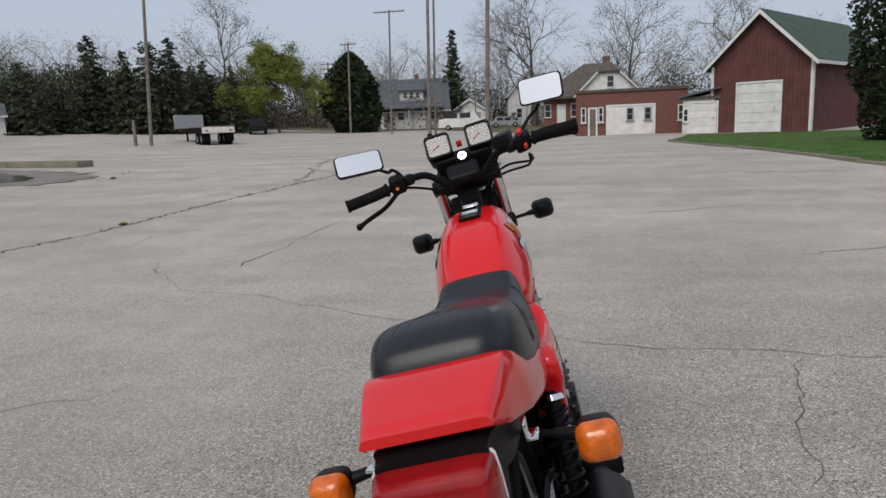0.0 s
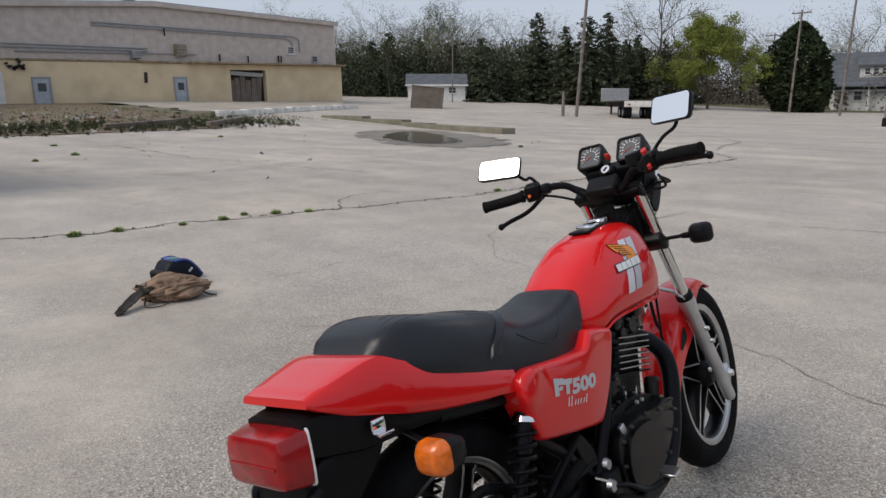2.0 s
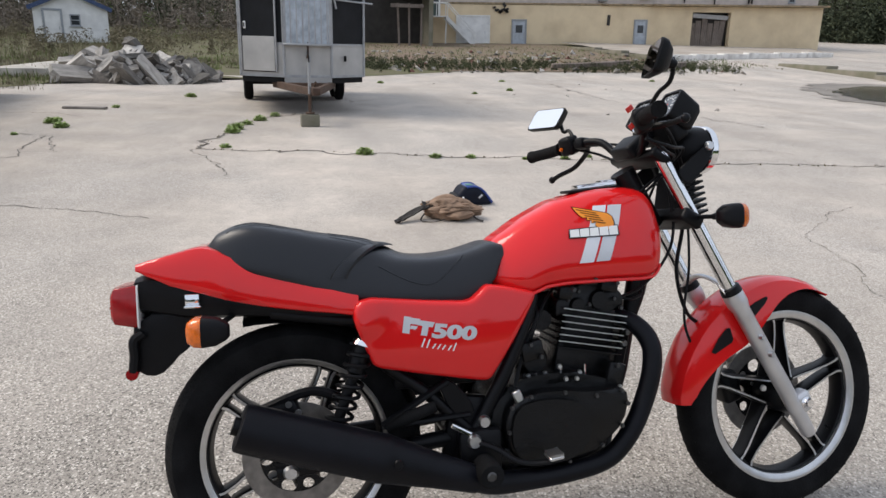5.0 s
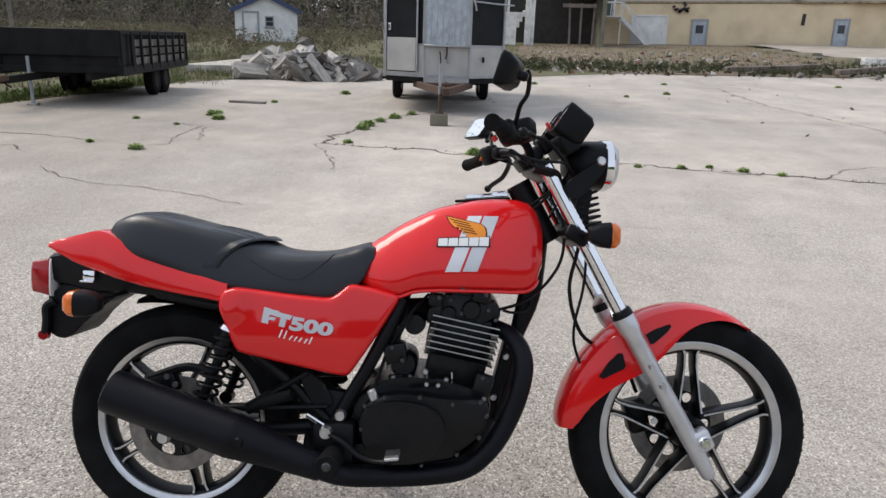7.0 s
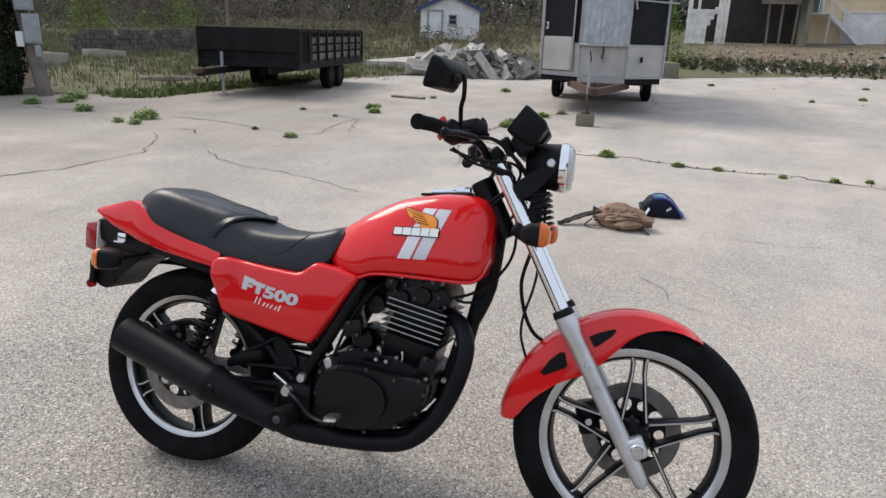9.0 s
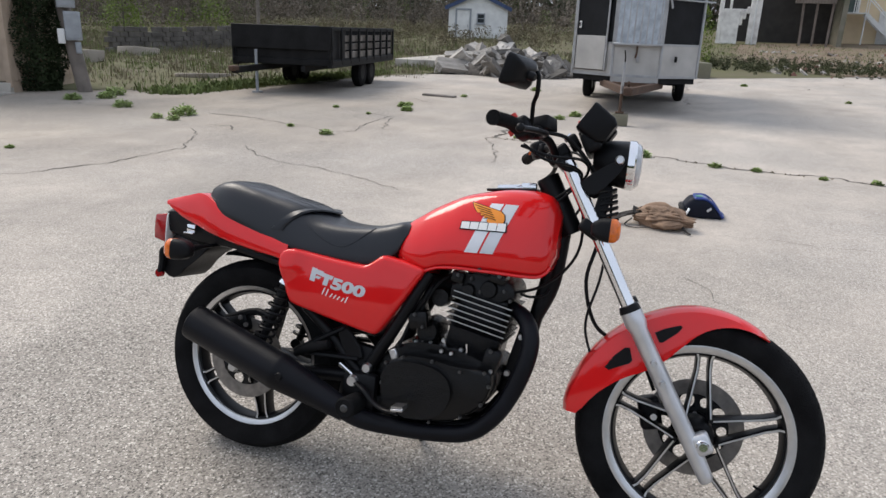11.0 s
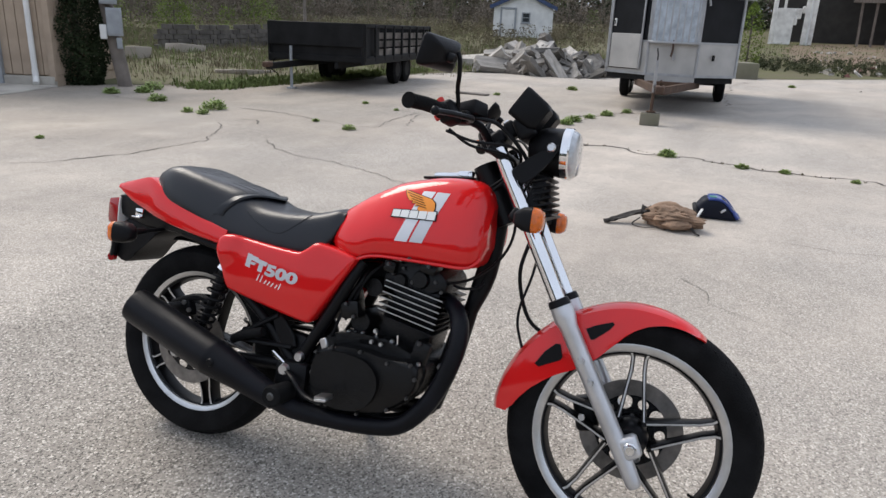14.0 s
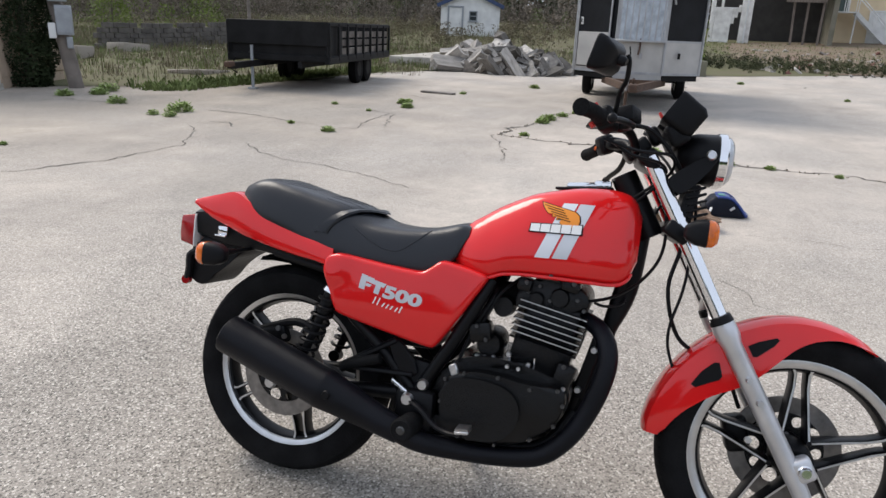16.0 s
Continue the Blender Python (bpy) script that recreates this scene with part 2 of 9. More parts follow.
for sd in (1, -1):
    decal([(0.797, 0.91), (0.833, 0.911), (0.78, 0.768), (0.742, 0.767)], tank_tree, LIGHTGREY, "stripe", tank, "pale grey slanted stripe", side=sd)
    decal([(0.838, 0.911), (0.876, 0.911), (0.825, 0.77), (0.787, 0.769)], tank_tree, SILVER, "stripe", tank, "silver slanted stripe", side=sd)
    wing = [(0.743, 0.907), (0.772, 0.901), (0.807, 0.894), (0.83, 0.889), (0.841, 0.88), (0.844, 0.866), (0.841, 0.853), (0.832, 0.848), (0.812, 0.851), (0.797, 0.856), (0.793, 0.861), (0.796, 0.868), (0.784, 0.866), (0.785, 0.874), (0.773, 0.873), (0.774, 0.881), (0.763, 0.88), (0.763, 0.888), (0.754, 0.888), (0.754, 0.895), (0.748, 0.896)]
    cy, cz = 0.795, 0.876
    decal([(cy + (y - cy) * 1.07, cz + (z - cz) * 1.1) for y, z in wing], tank_tree, BLACK, "emblem_edge", tank, lift=0.0022, side=sd)
    emblem = decal(wing, tank_tree, ORANGEDECAL, "emblem", tank, "orange wing emblem", lift=0.0032, side=sd)
    for k in range(5):
        a, b = (0.749 + 0.0095 * k, 0.9 - 0.0078 * k), (0.8 + 0.005 * k, 0.889 - 0.0065 * k)
        decal([a, (a[0] + 0.0008, a[1] + 0.0016), (b[0] + 0.0008, b[1] + 0.0016), b], tank_tree, BLACK, "feather_line", tank, lift=0.0042, side=sd)
    decal([(0.718, 0.829), (0.856, 0.832), (0.854, 0.86), (0.721, 0.853)], tank_tree, BLACK, "lettering_edge", tank, lift=0.0026, side=sd)
    for i in range(5):
        y0 = 0.722 + i * 0.0262
        decal([(y0, 0.832 + i * 0.0005), (y0 + 0.0246, 0.8325 + i * 0.0005), (y0 + 0.0248, 0.852 + i * 0.0013), (y0 + 0.001, 0.8505 + i * 0.0013)], tank_tree, WHITE, "lettering_bar", tank, lift=0.0042, side=sd)
    lip = [(sd * w * 0.93, y, z0 + 0.006) for y, w, z1, z0 in tank_rows if 0.6 < y < 0.985]
    part("tank_lip", tube(B(), [Vector(q) for q in lip], 0.0045, 6), RED, tank)
# filler cap on a chromed hinge plate
cap = part("fuel_cap", box(B(), (0.0, 0.83, 0.961), (0.05, 0.085, 0.018), Euler((radians(5), 0, 0)).to_matrix(), 0.007), CHROME, tank, "chromed fuel cap")
part("cap_hinge", box(B(), (0.0, 0.882, 0.967), (0.05, 0.045, 0.024), Euler((radians(4), 0, 0)).to_matrix(), 0.006), CHROME, cap, "chromed cap flap")
part("cap_lip", box(B(), (0.0, 0.835, 0.954), (0.066, 0.15, 0.008), Euler((radians(4), 0, 0)).to_matrix(), 0.003), PLASTIC, cap, "black filler recess")

# seat
seat_rows = densify([(-0.125, 0.085, 0.852, 0.838), (-0.105, 0.11, 0.88, 0.82), (-0.07, 0.128, 0.898, 0.8), (-0.03, 0.137, 0.903, 0.785), (0.03, 0.14, 0.892, 0.767), (0.1, 0.138, 0.876, 0.745), (0.165, 0.136, 0.862, 0.73),
                     (0.21, 0.135, 0.85, 0.722), (0.25, 0.135, 0.831, 0.715), (0.29, 0.135, 0.813, 0.708), (0.33, 0.135, 0.806, 0.702), (0.38, 0.132, 0.804, 0.695), (0.44, 0.125, 0.809, 0.69), (0.49, 0.118, 0.821, 0.7), (0.53, 0.11, 0.831, 0.74), (0.555, 0.095, 0.826, 0.795)], 4)
seat_half = [(0, 1), (0.45, 0.99), (0.78, 0.94), (0.93, 0.7), (1.0, 0.2), (1.0, 0.0), (0.9, 0), (0, 0)]
seat_bm = body(seat_rows, seat_half, [r[0] for r in seat_rows], 2)
for v in seat_bm.verts:
    # the step runs backwards as it falls to the sides
    near = 1 - step(0.0, 0.2, abs(v.co.y - 0.24))
    v.co.y += near * (0.02 - 0.09 * (v.co.x / 0.136) ** 2)
seat_tree = tree_of(seat_bm)
seat = part("seat", seat_bm, SEAT, bike, "stepped black vinyl dual seat")
strap_pts = []
for k in range(19):
    a = radians(-86 + 172 * k / 18)
    yy = 0.272 - 0.13 * abs(math.sin(a)) ** 1.8
    o = Vector((math.sin(a) * 0.3, yy, 0.76 + math.cos(a) * 0.2))
    hit, nn, _, _ = seat_tree.ray_cast(o, (Vector((0, yy, 0.76)) - o).normalized())
    if hit:
        strap_pts.append(hit + nn * 0.002)
sb = B()
rings = []
for p in strap_pts:
    rings.append([p + Vector((0, 0.018, -0.001)), p + Vector((p.x * 0.03, 0.013, 0.004)), p + Vector((p.x * 0.03, -0.013, 0.004)), p + Vector((0, -0.018, -0.001))])
skin(sb, rings, closed=False)
part("strap", sb, SEAT, seat, "black passenger strap across the seat")
piping = [Vector(q) for q in curve([(0.1, -0.085, 0.895), (0.075, 0.02, 0.9), (0.0, 0.075, 0.897), (-0.075, 0.02, 0.9), (-0.1, -0.085, 0.895)], 24)]
for scale in (1.0, 0.72, 0.45):
    ln = []
    for q in piping:
        o = Vector((q.x * scale, -0.05 + (q.y + 0.05) * scale + (1 - scale) * 0.02, 1.2))
        hit, nn, _, _ = seat_tree.ray_cast(o, Vector((0, 0, -1)))
        if hit:
            ln.append(hit - nn * 0.0004)
    part("seam", tube(B(), ln, 0.0013, 5), SEAT, seat)
for x in (0.4, -0.4):
    ln = []
    for y, z in [(p.y, p.z) for p in curve([(0, 0.237, 0.79), (0, 0.285, 0.762), (0, 0.334, 0.742), (0, 0.374, 0.743), (0, 0.415, 0.772), (0, 0.45, 0.803)], 5)]:
        hit, nn, _, _ = seat_tree.ray_cast(Vector((x, y, z)), Vector((-x, 0, 0)).normalized())
        if hit:
            ln.append(hit + nn * 0.0003)
    part("seam", tube(B(), ln, 0.0018, 5), SEAT, seat)
for k in range(7):
    ln = []
    for i in range(7):
        hit, nn, _, _ = seat_tree.ray_cast(Vector(((k - 3) * 0.027, 0.13 + 0.1 * i / 6, 1.2)), Vector((0, 0, -1)))
        if hit:
            ln.append(hit - nn * 0.0003)
    part("seam", tube(B(), ln, 0.0013, 5), SEAT, seat)

# tail cowl
tail_rows = densify([(-0.25, 0.098, 0.814, 0.798), (-0.23, 0.104, 0.822, 0.785), (-0.19, 0.115, 0.835, 0.763), (-0.13, 0.127, 0.852, 0.742), (-0.09, 0.137, 0.835, 0.728), (-0.02, 0.143, 0.8, 0.712), (0.06, 0.146, 0.772, 0.698), (0.13, 0.147, 0.748, 0.688), (0.185, 0.146, 0.732, 0.678)], 4)
tail_half = [(0, 1), (0.8, 1.0), (0.93, 0.96), (0.99, 0.5), (1.0, 0.08), (0.95, 0), (0, 0)]
tail_bm = body(tail_rows, tail_half, [r[0] for r in tail_rows], 1)
tail = part("tail_cowl", tail_bm, RED, bike, "red tail cowl")

# side covers
cover_poly = [(0.17, 0.672), (0.171, 0.698), (0.184, 0.714), (0.21, 0.72), (0.246, 0.716), (0.342, 0.704), (0.44, 0.695), (0.456, 0.698), (0.472, 0.709), (0.497, 0.731), (0.55, 0.722), (0.622, 0.705), (0.628, 0.694), (0.565, 0.59), (0.508, 0.506), (0.5, 0.499), (0.488, 0.498), (0.348, 0.527), (0.228, 0.554), (0.214, 0.562), (0.205, 0.58), (0.178, 0.648)]
cover_poly = [tuple(0.85 * u + 0.15 * v for u, v in zip(p, q)) for i, p in enumerate(cover_poly) for q in (cover_poly[i - 1], cover_poly[(i + 1) % len(cover_poly)])]


def outline(poly, n):
    """The closed polygon as n points at even steps."""
    P = [Vector(p) for p in poly]
    L = [(b - a).length for a, b in zip(P, P[1:] + P[:1])]
    pts, i, gone = [], 0, 0.0
    for k in range(n):
        d = sum(L) * k / n
        while d > gone + L[i]:
            gone += L[i]
            i += 1
        pts.append(P[i].lerp(P[(i + 1) % len(P)], (d - gone) / L[i]))
    return pts


def margin(p, poly):
    """Distance from p to the polygon's edge."""
    best = 9.0
    for a, b in zip(poly, poly[1:] + poly[:1]):
        d = b - a
        k = max(0.0, min(1.0, (p - a).dot(d) / d.length_squared))
        best = min(best, (a + d * k - p).length)
    return best


cover_rim = outline(chaikin(cover_poly, 1), 150)
cover_mid = Vector((0.405, 0.618))
for sd in (1, -1):
    rings = [[Vector((sd * 0.1, q.x, q.y)) for q in cover_rim]]
    for s in (1.0, 0.994, 0.985, 0.97, 0.95, 0.92, 0.88, 0.82, 0.75, 0.66, 0.56, 0.46, 0.36, 0.26, 0.16, 0.06):
        ring = []
        for q in cover_rim:
            p = cover_mid.lerp(q, s)
            d = margin(p, cover_rim)
            k = 1 - min(1.0, d / 0.013)
            ear = math.hypot((p.x - 0.19) / 0.075, (p.y - 0.7) / 0.085)
            out = 0.016 * (1 - ((p.y - 0.615) / 0.13) ** 2) - 0.02 * step(0.42, 0.64, p.x) + 0.009 * (1 - step(0.45, 1.0, ear))
            ring.append(Vector((sd * (0.147 + out - 0.013 * (1 - math.sqrt(1 - k * k))), p.x, p.y)))
        rings.append(ring)
    bm = skin(B(), rings)
    bmesh.ops.recalc_face_normals(bm, faces=bm.faces[:])
    tree = tree_of(bm)
    cover = part("side_cover", bm, RED, bike, "red side cover with silver lettering")

    def barquad(y, z, w, h, skew=0.012):
        return [(y, z), (y + w, z - w * 0.22), (y + w + skew, z + h - w * 0.22), (y + skew, z + h)]

    for y0, z0, w, h in ((0.282, 0.635, 0.017, 0.038), (0.299, 0.655, 0.022, 0.013), (0.299, 0.643, 0.015, 0.007), (0.326, 0.626, 0.015, 0.026), (0.318, 0.65, 0.037, 0.011)):
        decal(barquad(y0, z0, w, h, 0.006), tree, SILVER, "lettering_bar", cover, lift=0.0015, side=sd)
    numerals("500", ((0.351, 0.617), (0.359, 0.652), (0.468, 0.635), (0.46, 0.602)), tree, SILVER, "number_decal", cover, "bold silver numerals", side=sd)
    for dy, h in ((0.0, 0.02), (0.012, 0.02), (0.026, 0.011), (0.038, 0.011), (0.05, 0.011), (0.064, 0.011), (0.076, 0.018)):
        decal(barquad(0.326 + dy, 0.598 - dy * 0.2, 0.0035, h, 0.008), tree, WHITE, "lettering_stroke", cover, lift=0.0015, side=sd)

# rear mudguard, tail lamp and plate bracket
under_rows = densify([(-0.256, 0.085, 0.78, 0.7), (-0.22, 0.092, 0.785, 0.69), (-0.15, 0.11, 0.76, 0.68), (-0.05, 0.115, 0.73, 0.682), (0.05, 0.115, 0.71, 0.672), (0.2, 0.11, 0.69, 0.65)], 4)
under = part("rear_mudguard", body(under_rows, [(0, 1), (0.95, 1), (1, 0.6), (0.85, 0), (0, 0)], [r[0] for r in under_rows], 1), PLASTIC, bike, "black plastic rear mudguard")
flap = slab(B(), chaikin([(-0.27, 0.575), (-0.262, 0.7), (-0.13, 0.7), (-0.105, 0.675), (-0.165, 0.63), (-0.205, 0.565), (-0.235, 0.552)], 1), -0.075, 0.075, 0.006, 2)
part("plate_hanger", flap, PLASTIC, under)
for sd in (1, -1):
    br = part("plate_bracket", tube(B(), curve([(sd * 0.08, -0.245, 0.655), (sd * 0.085, -0.262, 0.64), (sd * 0.084, -0.262, 0.605), (sd * 0.084, -0.266, 0.57)], 4), 0.011, 8), BLACK, under)
    part("reflector", rev(B(), [(0, -0.008), (0.013, -0.008), (0.013, 0.008), (0, 0.008)], (sd * 0.084, -0.268, 0.566), 14), REDLENS, br, "small red reflector")
    part("seat_hook", box(B(), (sd * 0.122, -0.15, 0.732), (0.008, 0.026, 0.026), None, 0.003), CHROME, under, "bright strap hook")
    part("hook_foot", box(B(), (sd * 0.13, -0.148, 0.718), (0.022, 0.03, 0.006), None, 0.002), CHROME, under)
lamp_rows = [(-0.308, 0.074, 0.748, 0.686), (-0.301, 0.082, 0.76, 0.676), (-0.26, 0.09, 0.767, 0.668), (-0.251, 0.09, 0.766, 0.669)]
lamp = part("tail_lamp", body(lamp_rows, [(0, 1), (0.9, 1), (1, 0.9), (1, 0.1), (0.9, 0), (0, 0)], [r[0] for r in lamp_rows], 1), REDLENS, bike, "wide dark red tail lamp")
part("gasket", body([(-0.253, 0.092, 0.769, 0.666), (-0.248, 0.092, 0.769, 0.666)], [(0, 1), (0.92, 1), (1, 0.9), (1, 0.1), (0.92, 0), (0, 0)], [-0.252, -0.249], 1), WHITE, lamp)
part("lens_rib", box(B(), (0, -0.3092, 0.715), (0.14, 0.003, 0.006), None, 0.001), REDLENS, lamp)


def indicator(c, facing, name, stalk_to):
    """A rounded-square turn signal about c; facing: -1 shows its lens to the rear."""
    shell = B()
    f = facing
    rows = [(-0.036, 0.012, 0.012), (-0.03, 0.021, 0.019), (-0.012, 0.031, 0.029), (0.012, 0.0355, 0.032)]
    rings = []
    for d, w, h in rows:
        o = rrect(w, h, min(w, h) * 0.62, 5)
        rings.append([Vector((c[0] + u, c[1] + f * d, c[2] + v)) for u, v in o])
    skin(shell, rings)
    sig = part(name, shell, PLASTIC, bike, "black turn signal with an amber lens")
    lens = B()
    rings = []
    for d, w, h in [(0.0125, 0.035, 0.0315), (0.025, 0.034, 0.0305), (0.036, 0.025, 0.022), (0.039, 0.012, 0.01)]:
        o = rrect(w, h, min(w, h) * 0.62, 5)
        rings.append([Vector((c[0] + u, c[1] + f * d, c[2] + v)) for u, v in o])
    part("lens", skin(lens, rings), AMBER, sig, "ribbed amber lens")
    part("stalk", tube(B(), [Vector(c) + Vector((0, -f * 0.008, 0)), Vector(c).lerp(Vector(stalk_to), 0.45), Vector(c).lerp(Vector(stalk_to), 0.5), Vector(stalk_to)], [0.013, 0.009, 0.006, 0.006], 10), PLASTIC, sig)
    return sig


for sd in (1, -1):
    indicator((sd * 0.212, 1.115, 0.868), 1, "turn_signal", (sd * 0.1, 1.088, 0.868))
    indicator((sd * 0.226, -0.112, 0.676), -1, "turn_signal", (sd * 0.08, -0.075, 0.69))


# wheels
def wheel(name, c, rt, wt, rr, label, disc_r, disc_x):
    hub = part(name, rev(B(), [(0.0, -0.06), (0.032, -0.06), (0.045, -0.045), (0.05, 0.0), (0.045, 0.045), (0.032, 0.06), (0.0, 0.06)], c, 28), BLACK, bike, label)
    k = wt / 2
    prof = [(rr - 0.006, -k * 0.62), (rr + 0.012, -k * 0.86), (rr + (rt - rr) * 0.45, -k), (rr + (rt - rr) * 0.72, -k * 0.92), (rt - 0.012, -k * 0.68), (rt - 0.003, -k * 0.34), (rt, 0)]
    prof += [(r, -x) for r, x in prof[-2::-1]]
    tyre = part("tyre", rev(B(), prof, c, 72), RUBBER, hub, "black road tyre")
    gb = B()
    for i in range(56):
        a = 2 * math.pi * i / 56
        for sgn in (1, -1):
            aa = a if sgn > 0 else a + 0.056
            p = Vector((c[0] + sgn * k * 0.46, c[1] + (rt - 0.0131) * math.cos(aa), c[2] + (rt - 0.0131) * math.sin(aa)))
            box(gb, p, (0.026, 0.006, 0.014), Matrix.Rotation(aa, 3, 'X') @ Euler((0, sgn * 0.5, 0)).to_matrix() @ Matrix.Rotation(sgn * 0.5, 3, 'Y'))
    tagged(part("tread_block", gb, RUBBER, tyre), kind="stuff")
    rim = part("rim", rev(B(), [(rr, -0.036), (rr + 0.007, -0.04), (rr + 0.007, -0.036), (rr - 0.006, -0.031), (rr - 0.022, -0.024), (rr - 0.03, 0), (rr - 0.022, 0.024), (rr - 0.006, 0.031), (rr + 0.007, 0.036), (rr + 0.007, 0.04), (rr, 0.036)], c, 72), BLACK, hub, "black cast rim")
    for s in (1, -1):
        part("rim_edge", rev(B(), [(rr + 0.007, s * 0.0405), (rr - 0.002, s * 0.0415), (rr - 0.0145, s * 0.034), (rr - 0.016, s * 0.027)], c, 72), ALLOY, rim, "polished rim edge")
    for i in range(5):
        a = radians(90 + 72 * i + (1 if name == "front_wheel" else -22))
        d = Vector((0, math.cos(a), math.sin(a)))
        t = Vector((0, -math.sin(a), math.cos(a)))
        sp = B()
        C = Vector(c)
        for s in (1, -1):
            r0, r1 = 0.04, rr - 0.02
            rings = []
            for rad, off, wd, th in ((r0, 0.034, 0.012, 0.03), (r0 + 0.05, 0.0275, 0.0105, 0.026), (r1 - 0.045, 0.0165, 0.0105, 0.024), (r1 - 0.012, 0.0165, 0.0115, 0.024), (r1, 0.021, 0.014, 0.026)):
                o = C + d * rad + t * s * off
                rings.append([o + t * u * wd / 2 + Vector((v * th, 0, 0)) for u, v in ((1, 0.8), (0.6, 1), (-0.6, 1), (-1, 0.8), (-1, -0.8), (-0.6, -1), (0.6, -1), (1, -0.8))])
            skin(sp, rings)
        spoke = part("spoke", sp, BLACK, hub)
        for face in (1, -1):
            ed = B()
            for s in (1, -1):
                rings = []
                for rad, off, wd, th in ((0.052, 0.0325, 0.0042, 0.0297), (0.09, 0.0275, 0.0044, 0.0268), (rr - 0.065, 0.0165, 0.0048, 0.0246), (rr - 0.032, 0.0165, 0.0052, 0.0246), (rr - 0.02, 0.021, 0.0065, 0.0268)):
                    o = C + d * rad + t * s * off + Vector((face * th, 0, 0))
                    rings.append([o + t * wd / 2, o + t * wd / 2 + Vector((face * 0.0015, 0, 0)), o - t * wd / 2 + Vector((face * 0.0015, 0, 0)), o - t * wd / 2])
                skin(ed, rings)
            part("spoke_edge", ed, ALLOY, spoke, "polished spoke edge")
    bm = B()
    ring = disc_r - 0.042
    rev(bm, [(ring, disc_x - 0.003), (disc_r, disc_x - 0.003), (disc_r, disc_x + 0.003), (ring, disc_x + 0.003), (ring, disc_x - 0.003)], c, 56)
    disc = part("brake_disc", bm, DISC, hub, "worn steel brake disc")
    cb = B()
    rev(cb, [(0.0, disc_x - 0.008), (0.05, disc_x - 0.008), (0.05, disc_x + 0.008), (0.0, disc_x + 0.008)], c, 30)
    carrier = part("disc_carrier", cb, BLACK, disc, "black disc carrier")
    # drilled web between the hub and the disc
    wb = B()
    lo, hi, m, q = 0.045, ring + 0.006, 10, 20
    for i in range(m):
        mid, half = 2 * math.pi * i / m, math.pi / m
        rc = (lo + hi) / 2 + 0.004
        hr = min((hi - lo) * 0.36, rc * half * 0.8) * (1 if i % 2 else 0.72)
        lips = []
        for x in (disc_x - 0.0025, disc_x + 0.0025):
            inner, outer = [], []
            for k in range(q):
                g = 2 * math.pi * (k + 0.5) / q
                u, v = math.cos(g), math.sin(g)
                e = max(abs(u), abs(v))
                rad, ang = rc + u / e * ((hi - rc) if u > 0 else (rc - lo)), mid + v / e * half
                outer.append(wb.verts.new(Vector(c) + Vector((x, rad * math.cos(ang), rad * math.sin(ang)))))
                rad, ang = rc + u * hr, mid + v * hr / rc
                inner.append(wb.verts.new(Vector(c) + Vector((x, rad * math.cos(ang), rad * math.sin(ang)))))
            for k in range(q):
                j = (k + 1) % q
                wb.faces.new((outer[k], outer[j], inner[j], inner[k]))
            lips.append(inner)
        for k in range(q):
            j = (k + 1) % q
            wb.faces.new((lips[0][k], lips[0][j], lips[1][j], lips[1][k]))
    bmesh.ops.remove_doubles(wb, verts=wb.verts[:], dist=0.0003)
    part("carrier_web", wb, ENGINE, disc, "black drilled carrier web")
    for i in range(6):
        a = radians(60 * i + 30)
        p = Vector(c) + Vector((disc_x + (0.008 if disc_x > 0 else 0.004), math.cos(a) * 0.042, math.sin(a) * 0.042))
        part("disc_bolt", rev(B(), [(0, 0.008), (0.006, 0.008), (0.007, 0), (0.007, -0.004)], p, 8), ALLOY, disc)
    return hub


front_wheel = wheel("front_wheel", FA, 0.33, 0.1, 0.245, "front wheel with five split cast spokes", 0.139, -0.062)
rear_wheel = wheel("rear_wheel", RA, 0.318, 0.12, 0.233, "rear wheel with five split cast spokes", 0.132, 0.068)
part("valve_stem", tube(B(), [Vector(FA) + Vector((0.01, 0.19, -0.125)), Vector(FA) + Vector((0.02, 0.165, -0.11))], 0.004, 8), RUBBER, front_wheel)

